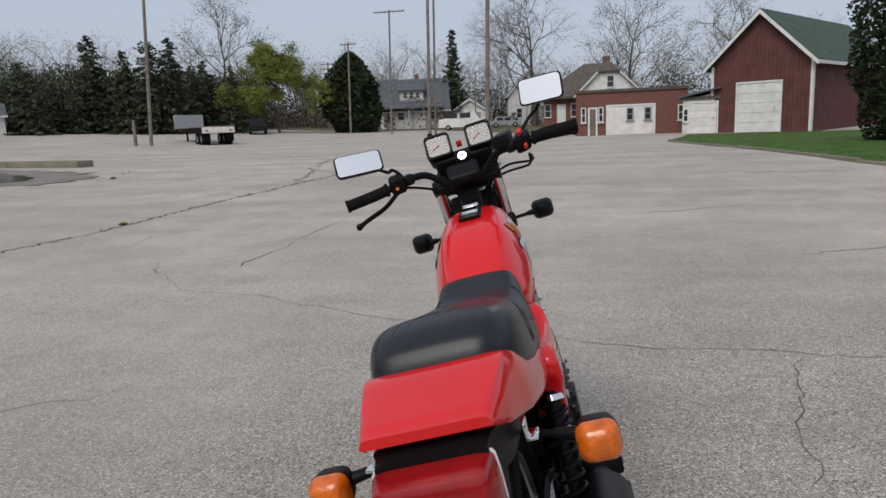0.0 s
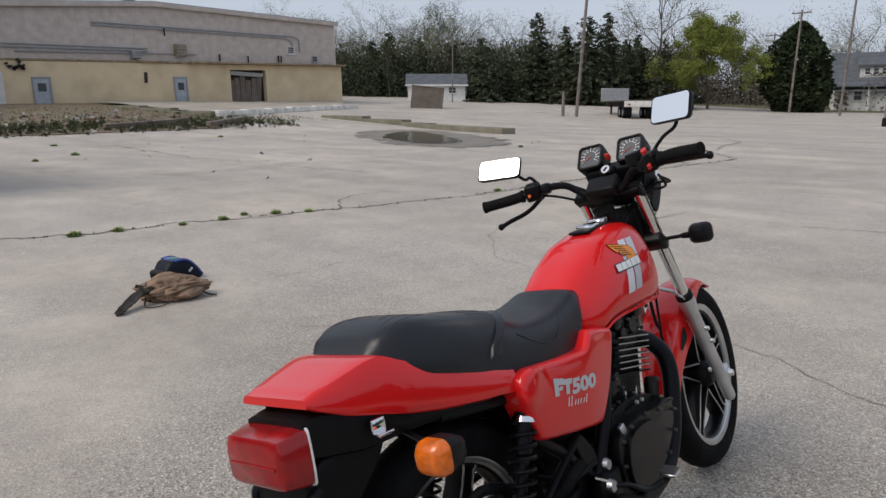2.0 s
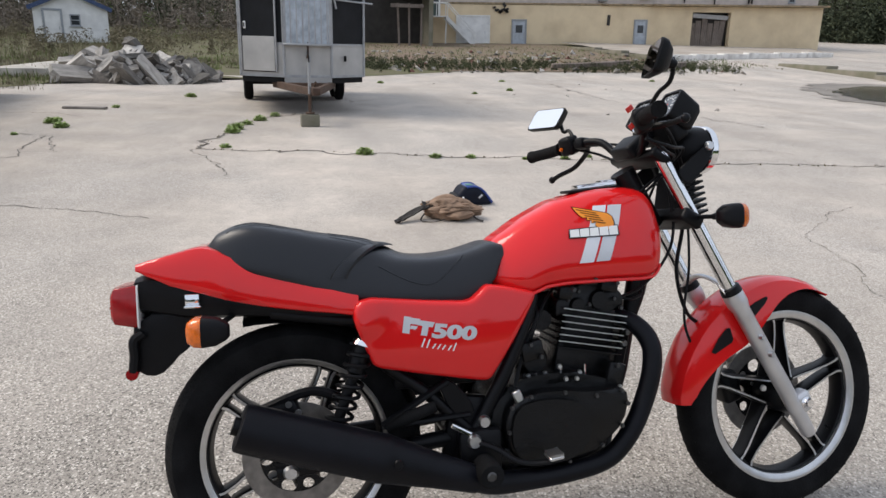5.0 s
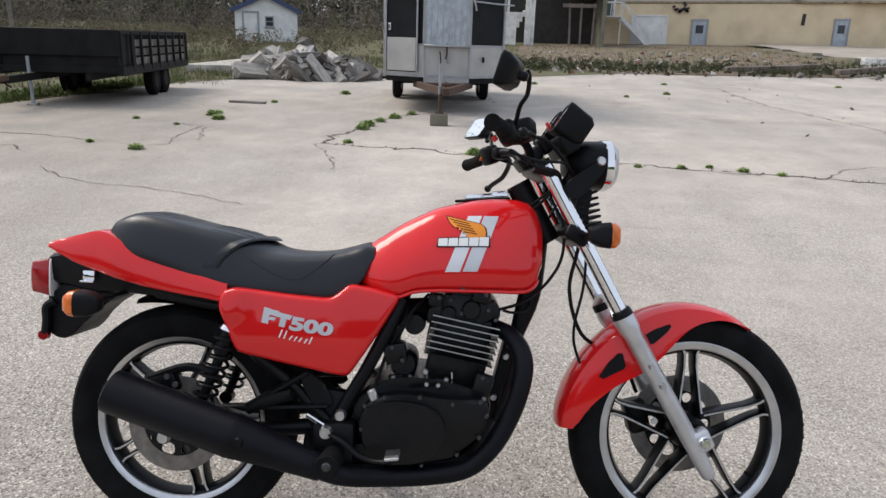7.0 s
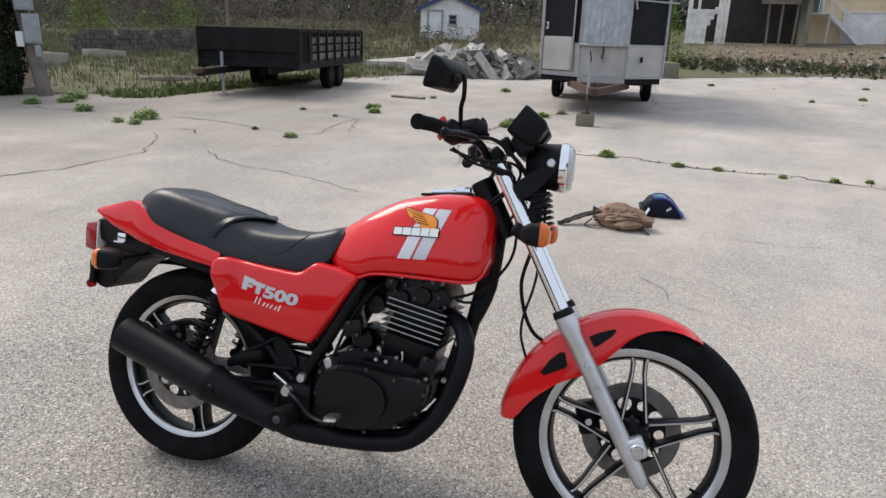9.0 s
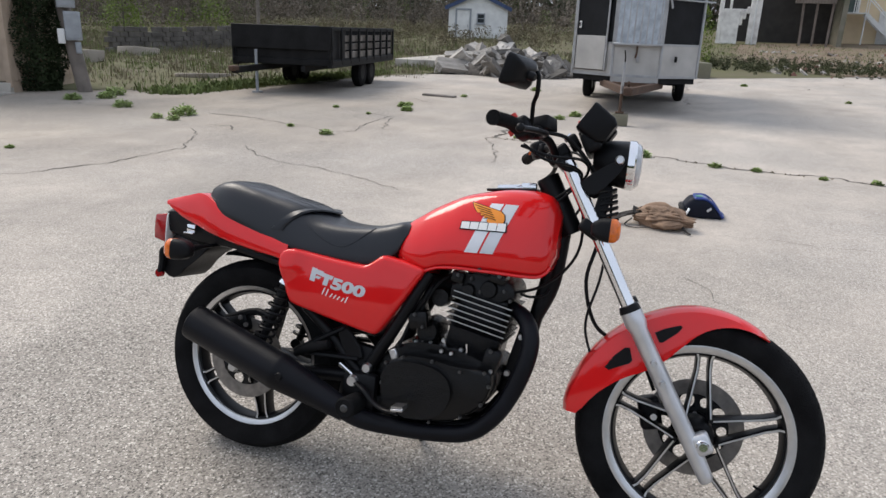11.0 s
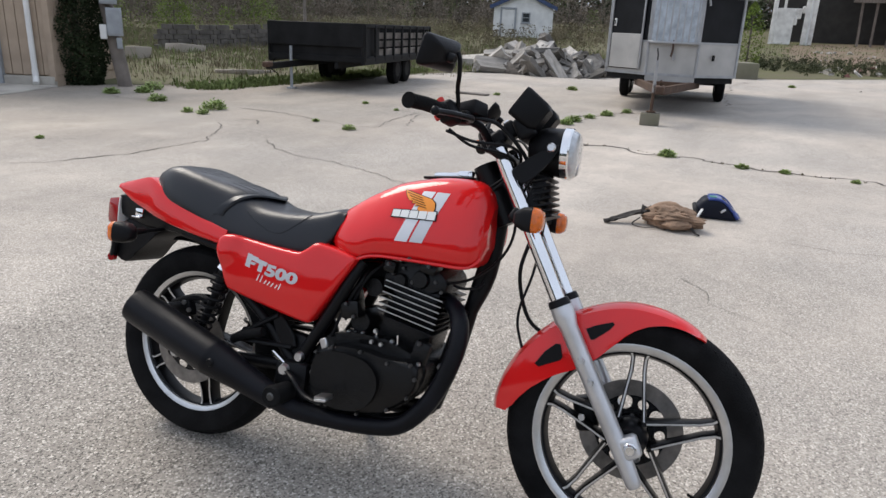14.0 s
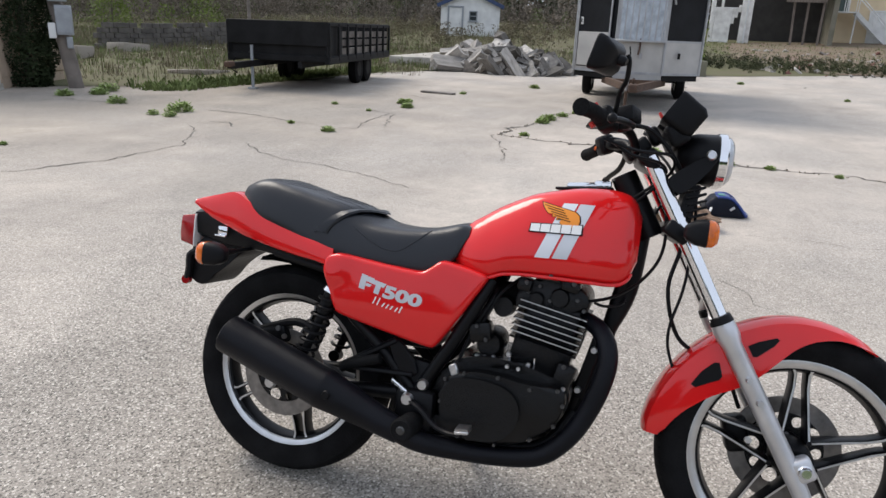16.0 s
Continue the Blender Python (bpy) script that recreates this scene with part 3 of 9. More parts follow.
# front fork: head, two legs, mudguard
AXD = (Vector((0, 1.432, 0.275)) - Vector((0, 1.0, 1.02))).normalized()
for sd in (1, -1):
    top = Vector((sd * 0.092, 0.985, 1.045))
    mid = Vector((sd * 0.092, 1.207, 0.66))
    end = Vector((sd * 0.092, 1.452, 0.236))
    leg = part("fork_leg", tube(B(), [mid, mid + (end - mid) * 0.04, mid + (end - mid) * 0.08, mid + (end - mid) * 0.12, end - (end - mid) * 0.2, end - (end - mid) * 0.04, end - (end - mid) * 0.015, end], [0.027, 0.0285, 0.028, 0.0228, 0.022, 0.0215, 0.021, 0.017], 20), FORKALU, bike, "grey alloy fork leg with a chromed tube")
    part("fork_tube", tube(B(), [top, mid + (end - mid) * 0.02], 0.0195, 20), CHROME, leg, "chromed upper fork tube")
    part("dust_seal", tube(B(), [mid - (end - mid) * 0.035, mid - (end - mid) * 0.03, mid + (end - mid) * 0.005], [0.024, 0.027, 0.029], 18), BLACK, leg)
    part("fork_cap", tube(B(), [top - AXD * -0.002, top - AXD * 0.014], [0.021, 0.018], 14), BLACK, leg)
    part("axle_clamp", box(B(), (sd * 0.092, 1.425, 0.335), (0.044, 0.05, 0.06), Euler((radians(30), 0, 0)).to_matrix(), 0.012, 3), FORKALU, leg)
    part("axle_nut", rev(B(), [(0, sd * 0.014), (0.011, sd * 0.014), (0.013, sd * 0.004), (0.017, 0)], (sd * 0.114, 1.425, 0.334), 12), CHROME, leg)
    for k in (0.3, 0.42):
        q = mid + (end - mid) * k
        part("fender_bolt", rev(B(), [(0, sd * 0.012), (0.007, sd * 0.012), (0.009, 0)], q + Vector((sd * 0.022, 0, 0)), 10), ALLOY, leg)
brace = part("fork_brace", tube(B(), curve([(0.1, 1.19, 0.655), (0.06, 1.185, 0.685), (0, 1.18, 0.7), (-0.06, 1.185, 0.685), (-0.1, 1.19, 0.655)], 5), 0.013, 10, 0.5), FORKALU, bike, "alloy fork brace")
part("upper_clamp", box(B(), (0, 0.985, 1.03), (0.225, 0.062, 0.026), Euler((radians(-30), 0, 0)).to_matrix(), 0.01, 3), BLACK, bike, "black upper fork clamp")
part("lower_clamp", box(B(), (0, 1.075, 0.865), (0.235, 0.068, 0.04), Euler((radians(-30), 0, 0)).to_matrix(), 0.012, 3), BLACK, bike, "black lower fork clamp")
part("steering_head", tube(B(), [(0, 0.93, 1.0), (0, 1.02, 0.845)], 0.034, 16), BLACK, bike)

fen = [(58, 0.346, 0.342), (63, 0.35, 0.337), (75, 0.352, 0.325), (85, 0.353, 0.305), (92, 0.354, 0.282), (100, 0.352, 0.25), (110, 0.347, 0.222), (120, 0.343, 0.21), (130, 0.341, 0.21), (142, 0.341, 0.225), (154, 0.342, 0.245), (165, 0.343, 0.268), (173, 0.343, 0.285), (177, 0.339, 0.3)]
fen = densify(fen, 4)
rings = []
for a, ro, ri in fen:
    t = radians(a)
    wd = 0.05 + 0.015 * max(0.0, math.sin(radians((a - 50) / 132 * 180))) ** 0.7
    out = [(ri, wd), (ro - 0.03, wd * 0.99), (ro - 0.012, wd * 0.9), (ro - 0.002, wd * 0.6), (ro + 0.001, 0.25 * wd), (ro + 0.001, 0)]
    out = [(min(max(r, ri), ro + 0.001), x) for r, x in out]
    out += [(r, -x) for r, x in out[-2::-1]]
    inn = [(r - 0.004 if abs(x) < wd * 0.95 else r, x * 0.94) for r, x in out[::-1]]
    rings.append([Vector((x, FA[1] + r * math.cos(t), FA[2] + r * math.sin(t))) for r, x in out + inn])
fender_bm = skin(B(), rings)
fender_tree = tree_of(fender_bm)
fender = part("front_fender", fender_bm, RED, bike, "red front mudguard with black vents")
for sd in (1, -1):
    for poly in ([(1.277, 0.608), (1.3, 0.622), (1.338, 0.637), (1.344, 0.632), (1.334, 0.616), (1.3, 0.584), (1.291, 0.583)], [(1.16, 0.494), (1.182, 0.53), (1.208, 0.556), (1.22, 0.557), (1.23, 0.524), (1.225, 0.515), (1.172, 0.488)]):
        decal(poly, fender_tree, PLASTIC, "vent", fender, "black triangular vent", lift=0.003, side=sd)
# front brake caliper behind the leg
cal = part("brake_caliper", box(B(), (-0.062, 1.3, 0.36), (0.06, 0.06, 0.095), Euler((radians(15), 0, 0)).to_matrix(), 0.014, 3), BLACK, bike, "black front brake caliper")
part("caliper_bolt", rev(B(), [(0, 0.006), (0.008, 0.006), (0.009, 0)], (0.092, 1.3, 0.385), 10), ALLOY, cal)
part("speedo_drive", rev(B(), [(0, -0.085), (0.03, -0.085), (0.034, -0.06), (0.034, -0.045)], FA, 18), ALLOY, front_wheel)

# headlamp
hl_o = [(0.098, 0.066), (-0.098, 0.066), (-0.098, -0.066), (0.098, -0.066)]
rings = []
for y, s in ((1.055, 0.5), (1.07, 0.75), (1.1, 0.93), (1.148, 1.0)):
    rings.append([Vector((u * s, y, 1.056 + v * s - (y - 1.15) * 0.06)) for u, v in chaikin(hl_o, 3)])
hl = part("headlamp", skin(B(), rings), PLASTIC, bike, "rectangular headlamp in a black shell")
rings = [[Vector((u * s, y, 1.056 + v * s)) for u, v in chaikin(hl_o, 3)] for y, s in ((1.148, 1.0), (1.15, 1.04), (1.168, 1.04), (1.172, 0.99), (1.171, 0.93))]
part("bezel", skin(B(), rings, caps=False), CHROME, hl, "bright chromed rim")
rings = [[Vector((u * s, y, 1.056 + v * s)) for u, v in chaikin(hl_o, 3)] for y, s in ((1.168, 0.96), (1.178, 0.93), (1.186, 0.82), (1.19, 0.4), (1.191, 0.02))]
part("glass", skin(B(), rings), GLASS, hl, "ribbed clear glass")
for sd in (1, -1):
    br = part("headlamp_bracket", slab(B(), chaikin([(1.03, 0.985), (1.05, 1.01), (1.145, 1.075), (1.148, 1.045), (1.085, 0.965), (1.06, 0.955)], 1), sd * 0.105, sd * 0.112, 0.002, 1), PLASTIC, hl)
    part("bracket_bolt", rev(B(), [(0, sd * 0.01), (0.009, sd * 0.01), (0.012, sd * 0.006), (0.013, 0)], (sd * 0.112, 1.128, 1.058), 14), ALLOY, hl, "bright bolt")
cool = part("oil_cooler", box(B(), (0, 1.095, 0.93), (0.14, 0.035, 0.12), Euler((radians(-10), 0, 0)).to_matrix(), 0.004, 1), BLACK, bike, "finned black cover below the headlamp")
for i in range(7):
    part("cooler_fin", box(B(), (0, 1.108 + i * 0.003, 0.975 - i * 0.016), (0.16, 0.05, 0.007), Euler((radians(20), 0, 0)).to_matrix(), 0.002, 1), BLACK, cool)

# instruments
panel = part("instrument_panel", box(B(), (0.01, 1.045, 1.105), (0.19, 0.05, 0.06), Euler((radians(30), 0, 0)).to_matrix(), 0.012, 3), PLASTIC, bike, "black twin instrument pods")
face_n = Vector((0, -0.84, 0.54)).normalized()
face_u = Vector((0, 0.54, 0.84)).normalized()
for x, nm in ((-0.058, "speedometer"), (0.078, "tachometer")):
    c = Vector((x, 1.03, 1.168))
    rings = []
    for d, s in ((-0.075, 0.7), (-0.06, 0.92), (0.0, 1.0), (0.008, 0.97), (0.008, 0.84), (0.002, 0.8)):
        o = rrect(0.046, 0.044, 0.014)
        o = [(u * s * 0.94, v * s) for u, v in o]
        rings.append([c + Vector((1, 0, 0)) * u + face_u * v + face_n * d for u, v in o])
    pod = part(nm, skin(B(), rings), PLASTIC, panel)
    db = B()
    o = rrect(0.035, 0.034, 0.01)
    vs = [db.verts.new(c + Vector((1, 0, 0)) * u + face_u * v + face_n * 0.0035) for u, v in o]
    db.faces.new(vs)
    part("dial", db, DIAL, pod, "dark dial with pale marks")
    mk = B()
    rot = Matrix((Vector((1, 0, 0)), face_u, face_n)).transposed()
    for k in range(11):
        a = radians(215 - 25 * k)
        p = c + Vector((1, 0, 0)) * 0.03 * math.cos(a) + face_u * 0.03 * math.sin(a) + face_n * 0.005
        box(mk, p, (0.007, 0.0016, 0.0008), rot @ Matrix.Rotation(a, 3, 'Z'))
        p = c + Vector((1, 0, 0)) * 0.022 * math.cos(a) + face_u * 0.022 * math.sin(a) + face_n * 0.005
        box(mk, p, (0.004, 0.0035, 0.0008), rot)
    part("dial_mark", mk, WHITE, pod)
    nd = B()
    box(nd, c + face_n * 0.006 - Vector((0.008, 0, 0)) - face_u * 0.006, (0.03, 0.0018, 0.001), rot @ Matrix.Rotation(radians(215), 3, 'Z'))
    part("needle", nd, WARNRED, pod)
ign = part("ignition_lock", box(B(), (0.01, 0.995, 1.105), (0.05, 0.03, 0.05), Euler((radians(35), 0, 0)).to_matrix(), 0.01, 3), PLASTIC, panel)
tb = B()
rot = Matrix((Vector((1, 0, 0)), face_u, face_n)).transposed()
tube(tb, [Vector((0.01, 0.98, 1.115)), Vector((0.01, 0.98, 1.115)) + face_n * 0.01], 0.014, 18)
part("lock_barrel", tb, CHROME, ign, "bright lock barrel")
part("key_slot", box(B(), Vector((0.01, 0.98, 1.115)) + face_n * 0.011, (0.016, 0.004, 0.002), rot @ Matrix.Rotation(0.9, 3, 'Z')), BLACK, ign)
part("warning_lamp", box(B(), (0.01, 1.006, 1.158), (0.018, 0.008, 0.024), Euler((radians(33), 0, 0)).to_matrix(), 0.004), WARNRED, panel, "red warning lamp")
part("clamp_cover", box(B(), (0.0, 0.955, 1.066), (0.1, 0.07, 0.04), Euler((radians(40), 0, 0)).to_matrix(), 0.01, 3), PLASTIC, bike, "black padded handlebar cover")

# handlebar with its controls
BAR = curve([(-0.405, 0.822, 1.088), (-0.25, 0.865, 1.096), (-0.2, 0.885, 1.1), (-0.13, 0.93, 1.095), (-0.06, 0.955, 1.05), (0.06, 0.955, 1.05), (0.13, 0.93, 1.095), (0.2, 0.885, 1.1), (0.25, 0.865, 1.096), (0.405, 0.822, 1.088)], 5)
bar = part("handlebar", tube(B(), BAR, 0.0115, 12), BLACK, bike, "black tubular handlebar")
for sd in (1, -1):
    g0, g1 = Vector((sd * 0.262, 0.862, 1.0955)), Vector((sd * 0.41, 0.82, 1.088))
    pts, rs = [], []
    for i in range(26):
        pts.append(g0 + (g1 - g0) * i / 25)
        rs.append(0.0165 if i % 2 else 0.0178)
    rs[-1] = rs[-2] = 0.0195
    rs[0] = rs[1] = 0.0205
    grip = part("grip", tube(B(), pts, rs, 16), RUBBER, bar, "ribbed black rubber grip")
    sw = part("switch_housing", box(B(), (sd * 0.228, 0.874, 1.1), (0.055, 0.045, 0.056), Euler((radians(20), 0, sd * -0.3)).to_matrix(), 0.012, 3), PLASTIC, bar, "black switch housing")
    z = -0.05 if sd < 0 else -0.004
    part("lever", tube(B(), curve([(sd * 0.2, 0.915, 1.093), (sd * 0.235, 0.935, 1.09 + z * 0.2), (sd * 0.3, 0.925, 1.08 + z * 0.7), (sd * 0.37, 0.9, 1.075 + z), (sd * 0.405, 0.89, 1.073 + z * 1.2)], 5), [0.009] * 6 + [0.0075] * 13 + [0.009] * 2, 8), BLACK, bar, "black lever with a ball end")
    bb = B()
    bmesh.ops.create_uvsphere(bb, u_segments=10, v_segments=8, radius=0.0115, matrix=Matrix.Translation((sd * 0.407, 0.889, 1.073 + z * 1.2)))
    part("lever_ball", bb, BLACK, bar)
    part("lever_perch", box(B(), (sd * 0.19, 0.9, 1.1), (0.035, 0.05, 0.035), Euler((0, 0, sd * -0.4)).to_matrix(), 0.01, 2), BLACK, bar)
part("brake_reservoir", box(B(), (0.165, 0.915, 1.128), (0.06, 0.064, 0.04), Euler((radians(8), 0, -0.4)).to_matrix(), 0.008, 2), PLASTIC, bar, "black brake fluid reservoir")
for c, s in (((0.222, 0.848, 1.126), 0.0095), ((0.232, 0.847, 1.08), 0.0065)):
    part("switch_button", tube(B(), [Vector(c), Vector(c) + Vector((0, -0.008, 0.01))], s, 12), WARNRED, bar, "red stop switch")
part("switch_button", tube(B(), [Vector((-0.228, 0.85, 1.088)), Vector((-0.228, 0.844, 1.089))], 0.0055, 10), AMBER, bar)

# mirrors
for sd, c, base in ((1, Vector((0.3, 0.876, 1.264)), Vector((0.2, 0.9, 1.12))), (-1, Vector((-0.3, 0.868, 1.212)), Vector((-0.185, 0.9, 1.115)))):
    nrm = Vector((-0.29, -0.9, 0.3)).normalized() if sd > 0 else Vector((0.26, -0.82, 0.48)).normalized()
    ux = Vector((0, 0, 1)).cross(nrm).normalized()
    ux = Matrix.Rotation(radians(-4 if sd > 0 else -6), 3, nrm) @ ux
    uz = nrm.cross(ux)
    o = rrect(0.069 if sd > 0 else 0.075, 0.04, 0.013)
    rings = []
    for d, s in ((-0.036, 0.35), (-0.03, 0.62), (-0.012, 0.94), (0.002, 1.0), (0.005, 0.98), (0.005, 0.93)):
        rings.append([c + ux * u * s + uz * v * s + nrm * d for u, v in o])
    mir = part("mirror", skin(B(), rings), PLASTIC, bike, "rectangular black mirror")
    gb = B()
    gb.faces.new([gb.verts.new(c + ux * u * 0.925 + uz * v * 0.91 + nrm * 0.0065) for u, v in o])
    part("mirror_glass", gb, MIRROR, mir, "silvered mirror glass")
    if sd > 0:
        st = [base + Vector((0, 0.012, 0)), base + Vector((0.01, 0.016, 0.03)), base + Vector((0.045, 0.02, 0.07)), c + Vector((-0.02, 0.055, -0.05)), c + Vector((-0.004, 0.056, -0.012)), c + Vector((0, 0.05, 0.004))]
    else:
        st = [base, base + Vector((-0.004, 0, 0.02)), base + Vector((-0.025, -0.002, 0.045)), c + Vector((0.075, 0.02, -0.055)), c + Vector((0.02, 0.035, -0.01))]
    part("mirror_stalk", tube(B(), curve(st, 4), 0.0058, 8), BLACK, mir)
    part("ball_joint", tube(B(), [c + nrm * -0.055, c + nrm * -0.048, c + nrm * -0.03], [0.008, 0.012, 0.012], 12), BLACK, mir)

# engine
eng = part("engine", slab(B(), chaikin([(0.5, 0.3), (0.5, 0.42), (0.56, 0.48), (0.68, 0.5), (0.86, 0.46), (0.88, 0.42), (0.85, 0.34), (0.74, 0.262), (0.56, 0.262)], 2), -0.115, 0.115, 0.012, 2), ENGINE, bike, "black air-cooled single-cylinder engine")
ROT = Euler((radians(-11), 0, 0)).to_matrix()
cyl0 = Vector((0, 0.775, 0.49))
cax = ROT @ Vector((0, 0, 1))
part("cylinder", box(B(), cyl0 + cax * 0.03, (0.15, 0.16, 0.13), ROT, 0.012, 2), ENGINE, eng)
for i in range(7):
    fin = part("cooling_fin", box(B(), cyl0 + cax * (0.048 + i * 0.0165), (0.2, 0.19 - 0.002 * abs(i - 3), 0.004), ROT, 0.0015, 1), ENGINE, eng)
    if i > 0:
        for sd in (1, -1):
            part("fin_edge", box(B(), cyl0 + cax * (0.048 + i * 0.0165) + Vector((sd * 0.1005, 0, 0)), (0.0016, 0.18, 0.0026), ROT), ALLOY, fin, "machined bright fin edge")
part("cylinder_core", box(B(), cyl0 + cax * 0.1, (0.16, 0.15, 0.13), ROT, 0.02, 2), ENGINE, eng)
head = part("cylinder_head", slab(B(), chaikin([(0.695, 0.645), (0.7, 0.672), (0.735, 0.7), (0.76, 0.716), (0.85, 0.706), (0.885, 0.682), (0.895, 0.655), (0.885, 0.63), (0.7, 0.62)], 1), -0.085, 0.085, 0.012, 2), ENGINE, eng, "black cylinder head cover")
for y, z in ((0.73, 0.672), (0.79, 0.655), (0.86, 0.665), (0.83, 0.69), (0.76, 0.69), (0.88, 0.64)):
    for sd in (1, -1):
        part("head_bolt", rev(B(), [(0, sd * 0.008), (0.0045, sd * 0.008), (0.006, 0)], (sd * 0.086, y, z), 8), DARKBOLT, head)
for y, z, r in ((0.815, 0.665, 0.026), (0.755, 0.655, 0.02)):
    part("head_plug", rev(B(), [(0, 0.012), (r * 0.85, 0.012), (r, 0.003), (r, -0.004)], (0.086, y, z), 18), ENGINE, head)
cc = part("clutch_cover", slab(B(), chaikin([(0.535, 0.34), (0.535, 0.4), (0.552, 0.438), (0.6, 0.458), (0.68, 0.46), (0.775, 0.446), (0.84, 0.455), (0.872, 0.43), (0.855, 0.36), (0.8, 0.31), (0.7, 0.272), (0.6, 0.278), (0.555, 0.305)], 1), 0.1, 0.158, 0.012, 3), ENGINE, eng, "black clutch cover")
part("cover_ridge", slab(B(), chaikin([(0.545, 0.335), (0.547, 0.405), (0.572, 0.44), (0.65, 0.448), (0.735, 0.43), (0.765, 0.37), (0.73, 0.3), (0.66, 0.282), (0.58, 0.292)], 3), 0.15, 0.174, 0.018, 5), ENGINE, cc)
for y, z in ((0.542, 0.37), (0.55, 0.43), (0.6, 0.452), (0.69, 0.454), (0.775, 0.438), (0.845, 0.445), (0.862, 0.41), (0.845, 0.355), (0.79, 0.31), (0.7, 0.28), (0.6, 0.285)):
    part("case_bolt", rev(B(), [(0, 0.008), (0.0045, 0.008), (0.006, 0)], (0.158, y, z), 8), DARKBOLT, cc)
part("stator_cover", slab(B(), chaikin([(0.6, 0.29), (0.58, 0.4), (0.66, 0.46), (0.78, 0.45), (0.84, 0.39), (0.79, 0.3), (0.7, 0.265)], 2), -0.1, -0.165, 0.016, 3), ENGINE, eng, "black generator cover")
part("starter_motor", rev(B(), [(0, -0.06), (0.036, -0.06), (0.038, 0.03), (0.03, 0.045), (0, 0.045)], (0.04, 0.64, 0.52), 24), ENGINE, eng, "black starter motor")
st = part("starter_plate", box(B(), (0.09, 0.635, 0.475), (0.012, 0.07, 0.04), None, 0.006, 2), ENGINE, eng)
for y, z in ((0.615, 0.487), (0.635, 0.487), (0.66, 0.49), (0.6, 0.455), (0.685, 0.475), (0.7, 0.505), (0.755, 0.485), (0.86, 0.395), (0.865, 0.42)):
    part("case_bolt", rev(B(), [(0, 0.008), (0.006, 0.008), (0.0075, 0)], (0.096, y, z), 8), ALLOY, eng)
for y in (0.705, 0.772):
    part("cylinder_stud", tube(B(), [(0.098, y, 0.47), (0.099, y - 0.002, 0.505)], 0.0025, 6), CHROME, eng)
part("carburettor", rev(B(), [(0, -0.03), (0.026, -0.03), (0.03, 0.0), (0.026, 0.04), (0, 0.04)], (0.03, 0.665, 0.62), 20), ENGINE, eng, "dull metal carburettor")
part("intake_boot", tube(B(), [(0, 0.6, 0.64), (0, 0.72, 0.655)], [0.04, 0.03], 14), RUBBER, eng)

# exhaust
PIPE = curve([(0.03, 0.875, 0.615), (0.07, 0.925, 0.595), (0.105, 0.954, 0.548), (0.12, 0.952, 0.485), (0.125, 0.925, 0.4), (0.13, 0.88, 0.32), (0.135, 0.815, 0.264), (0.14, 0.715, 0.245), (0.15, 0.6, 0.243), (0.17, 0.5, 0.255), (0.185, 0.43, 0.285)], 6)
part("exhaust_pipe", tube(B(), PIPE, [0.021 + 0.0045 * min(1, i / 10) + 0.006 * step(44, 60, i) for i in range(len(PIPE))], 18), MATTE, bike, "matte black exhaust header")
m0, m1 = Vector((0.205, -0.068, 0.462)), Vector((0.185, 0.45, 0.275))
prof = ((0.0, 0.046), (0.006, 0.052), (0.03, 0.054), (0.55, 0.056), (0.56, 0.0575), (0.575, 0.056), (0.62, 0.053), (0.8, 0.042), (1.0, 0.033))
muf = part("muffler", tube(B(), [m0 + (m1 - m0) * t for t, r in prof], [r for t, r in prof], 28), MATTE, bike, "matte black tapered muffler")
part("muffler_outlet", tube(B(), [m0 - (m1 - m0).normalized() * 0.012, m0 + (m1 - m0) * 0.01], [0.02, 0.02], 16), BLACK, muf)
part("muffler_bolt", rev(B(), [(0, 0.006), (0.01, 0.006), (0.013, 0)], m0 + (m1 - m0) * 0.62 + Vector((0.052, 0, 0.01)), 12), BLACK, muf)

# frame
fr = part("frame", tube(B(), curve([(0, 1.0, 0.88), (0, 0.985, 0.7), (0, 0.94, 0.58), (0, 0.9, 0.45), (0, 0.87, 0.36)], 4), 0.021, 12, 1.0), BLACK, bike, "black tubular steel frame")
part("engine_mount", slab(B(), [(0.915, 0.6), (0.945, 0.59), (0.9, 0.4), (0.87, 0.41)], -0.03, 0.03, 0.004, 1), BLACK, fr)
for y, z in ((0.925, 0.565), (0.915, 0.535), (0.885, 0.425)):
    part("mount_bolt", rev(B(), [(0, 0.01), (0.008, 0.01), (0.01, 0)], (0.031, y, z), 8), ALLOY, fr)
part("backbone", tube(B(), curve([(0, 0.98, 0.88), (0, 0.8, 0.79), (0, 0.6, 0.72), (0, 0.4, 0.68)], 4), 0.028, 12), BLACK, fr)
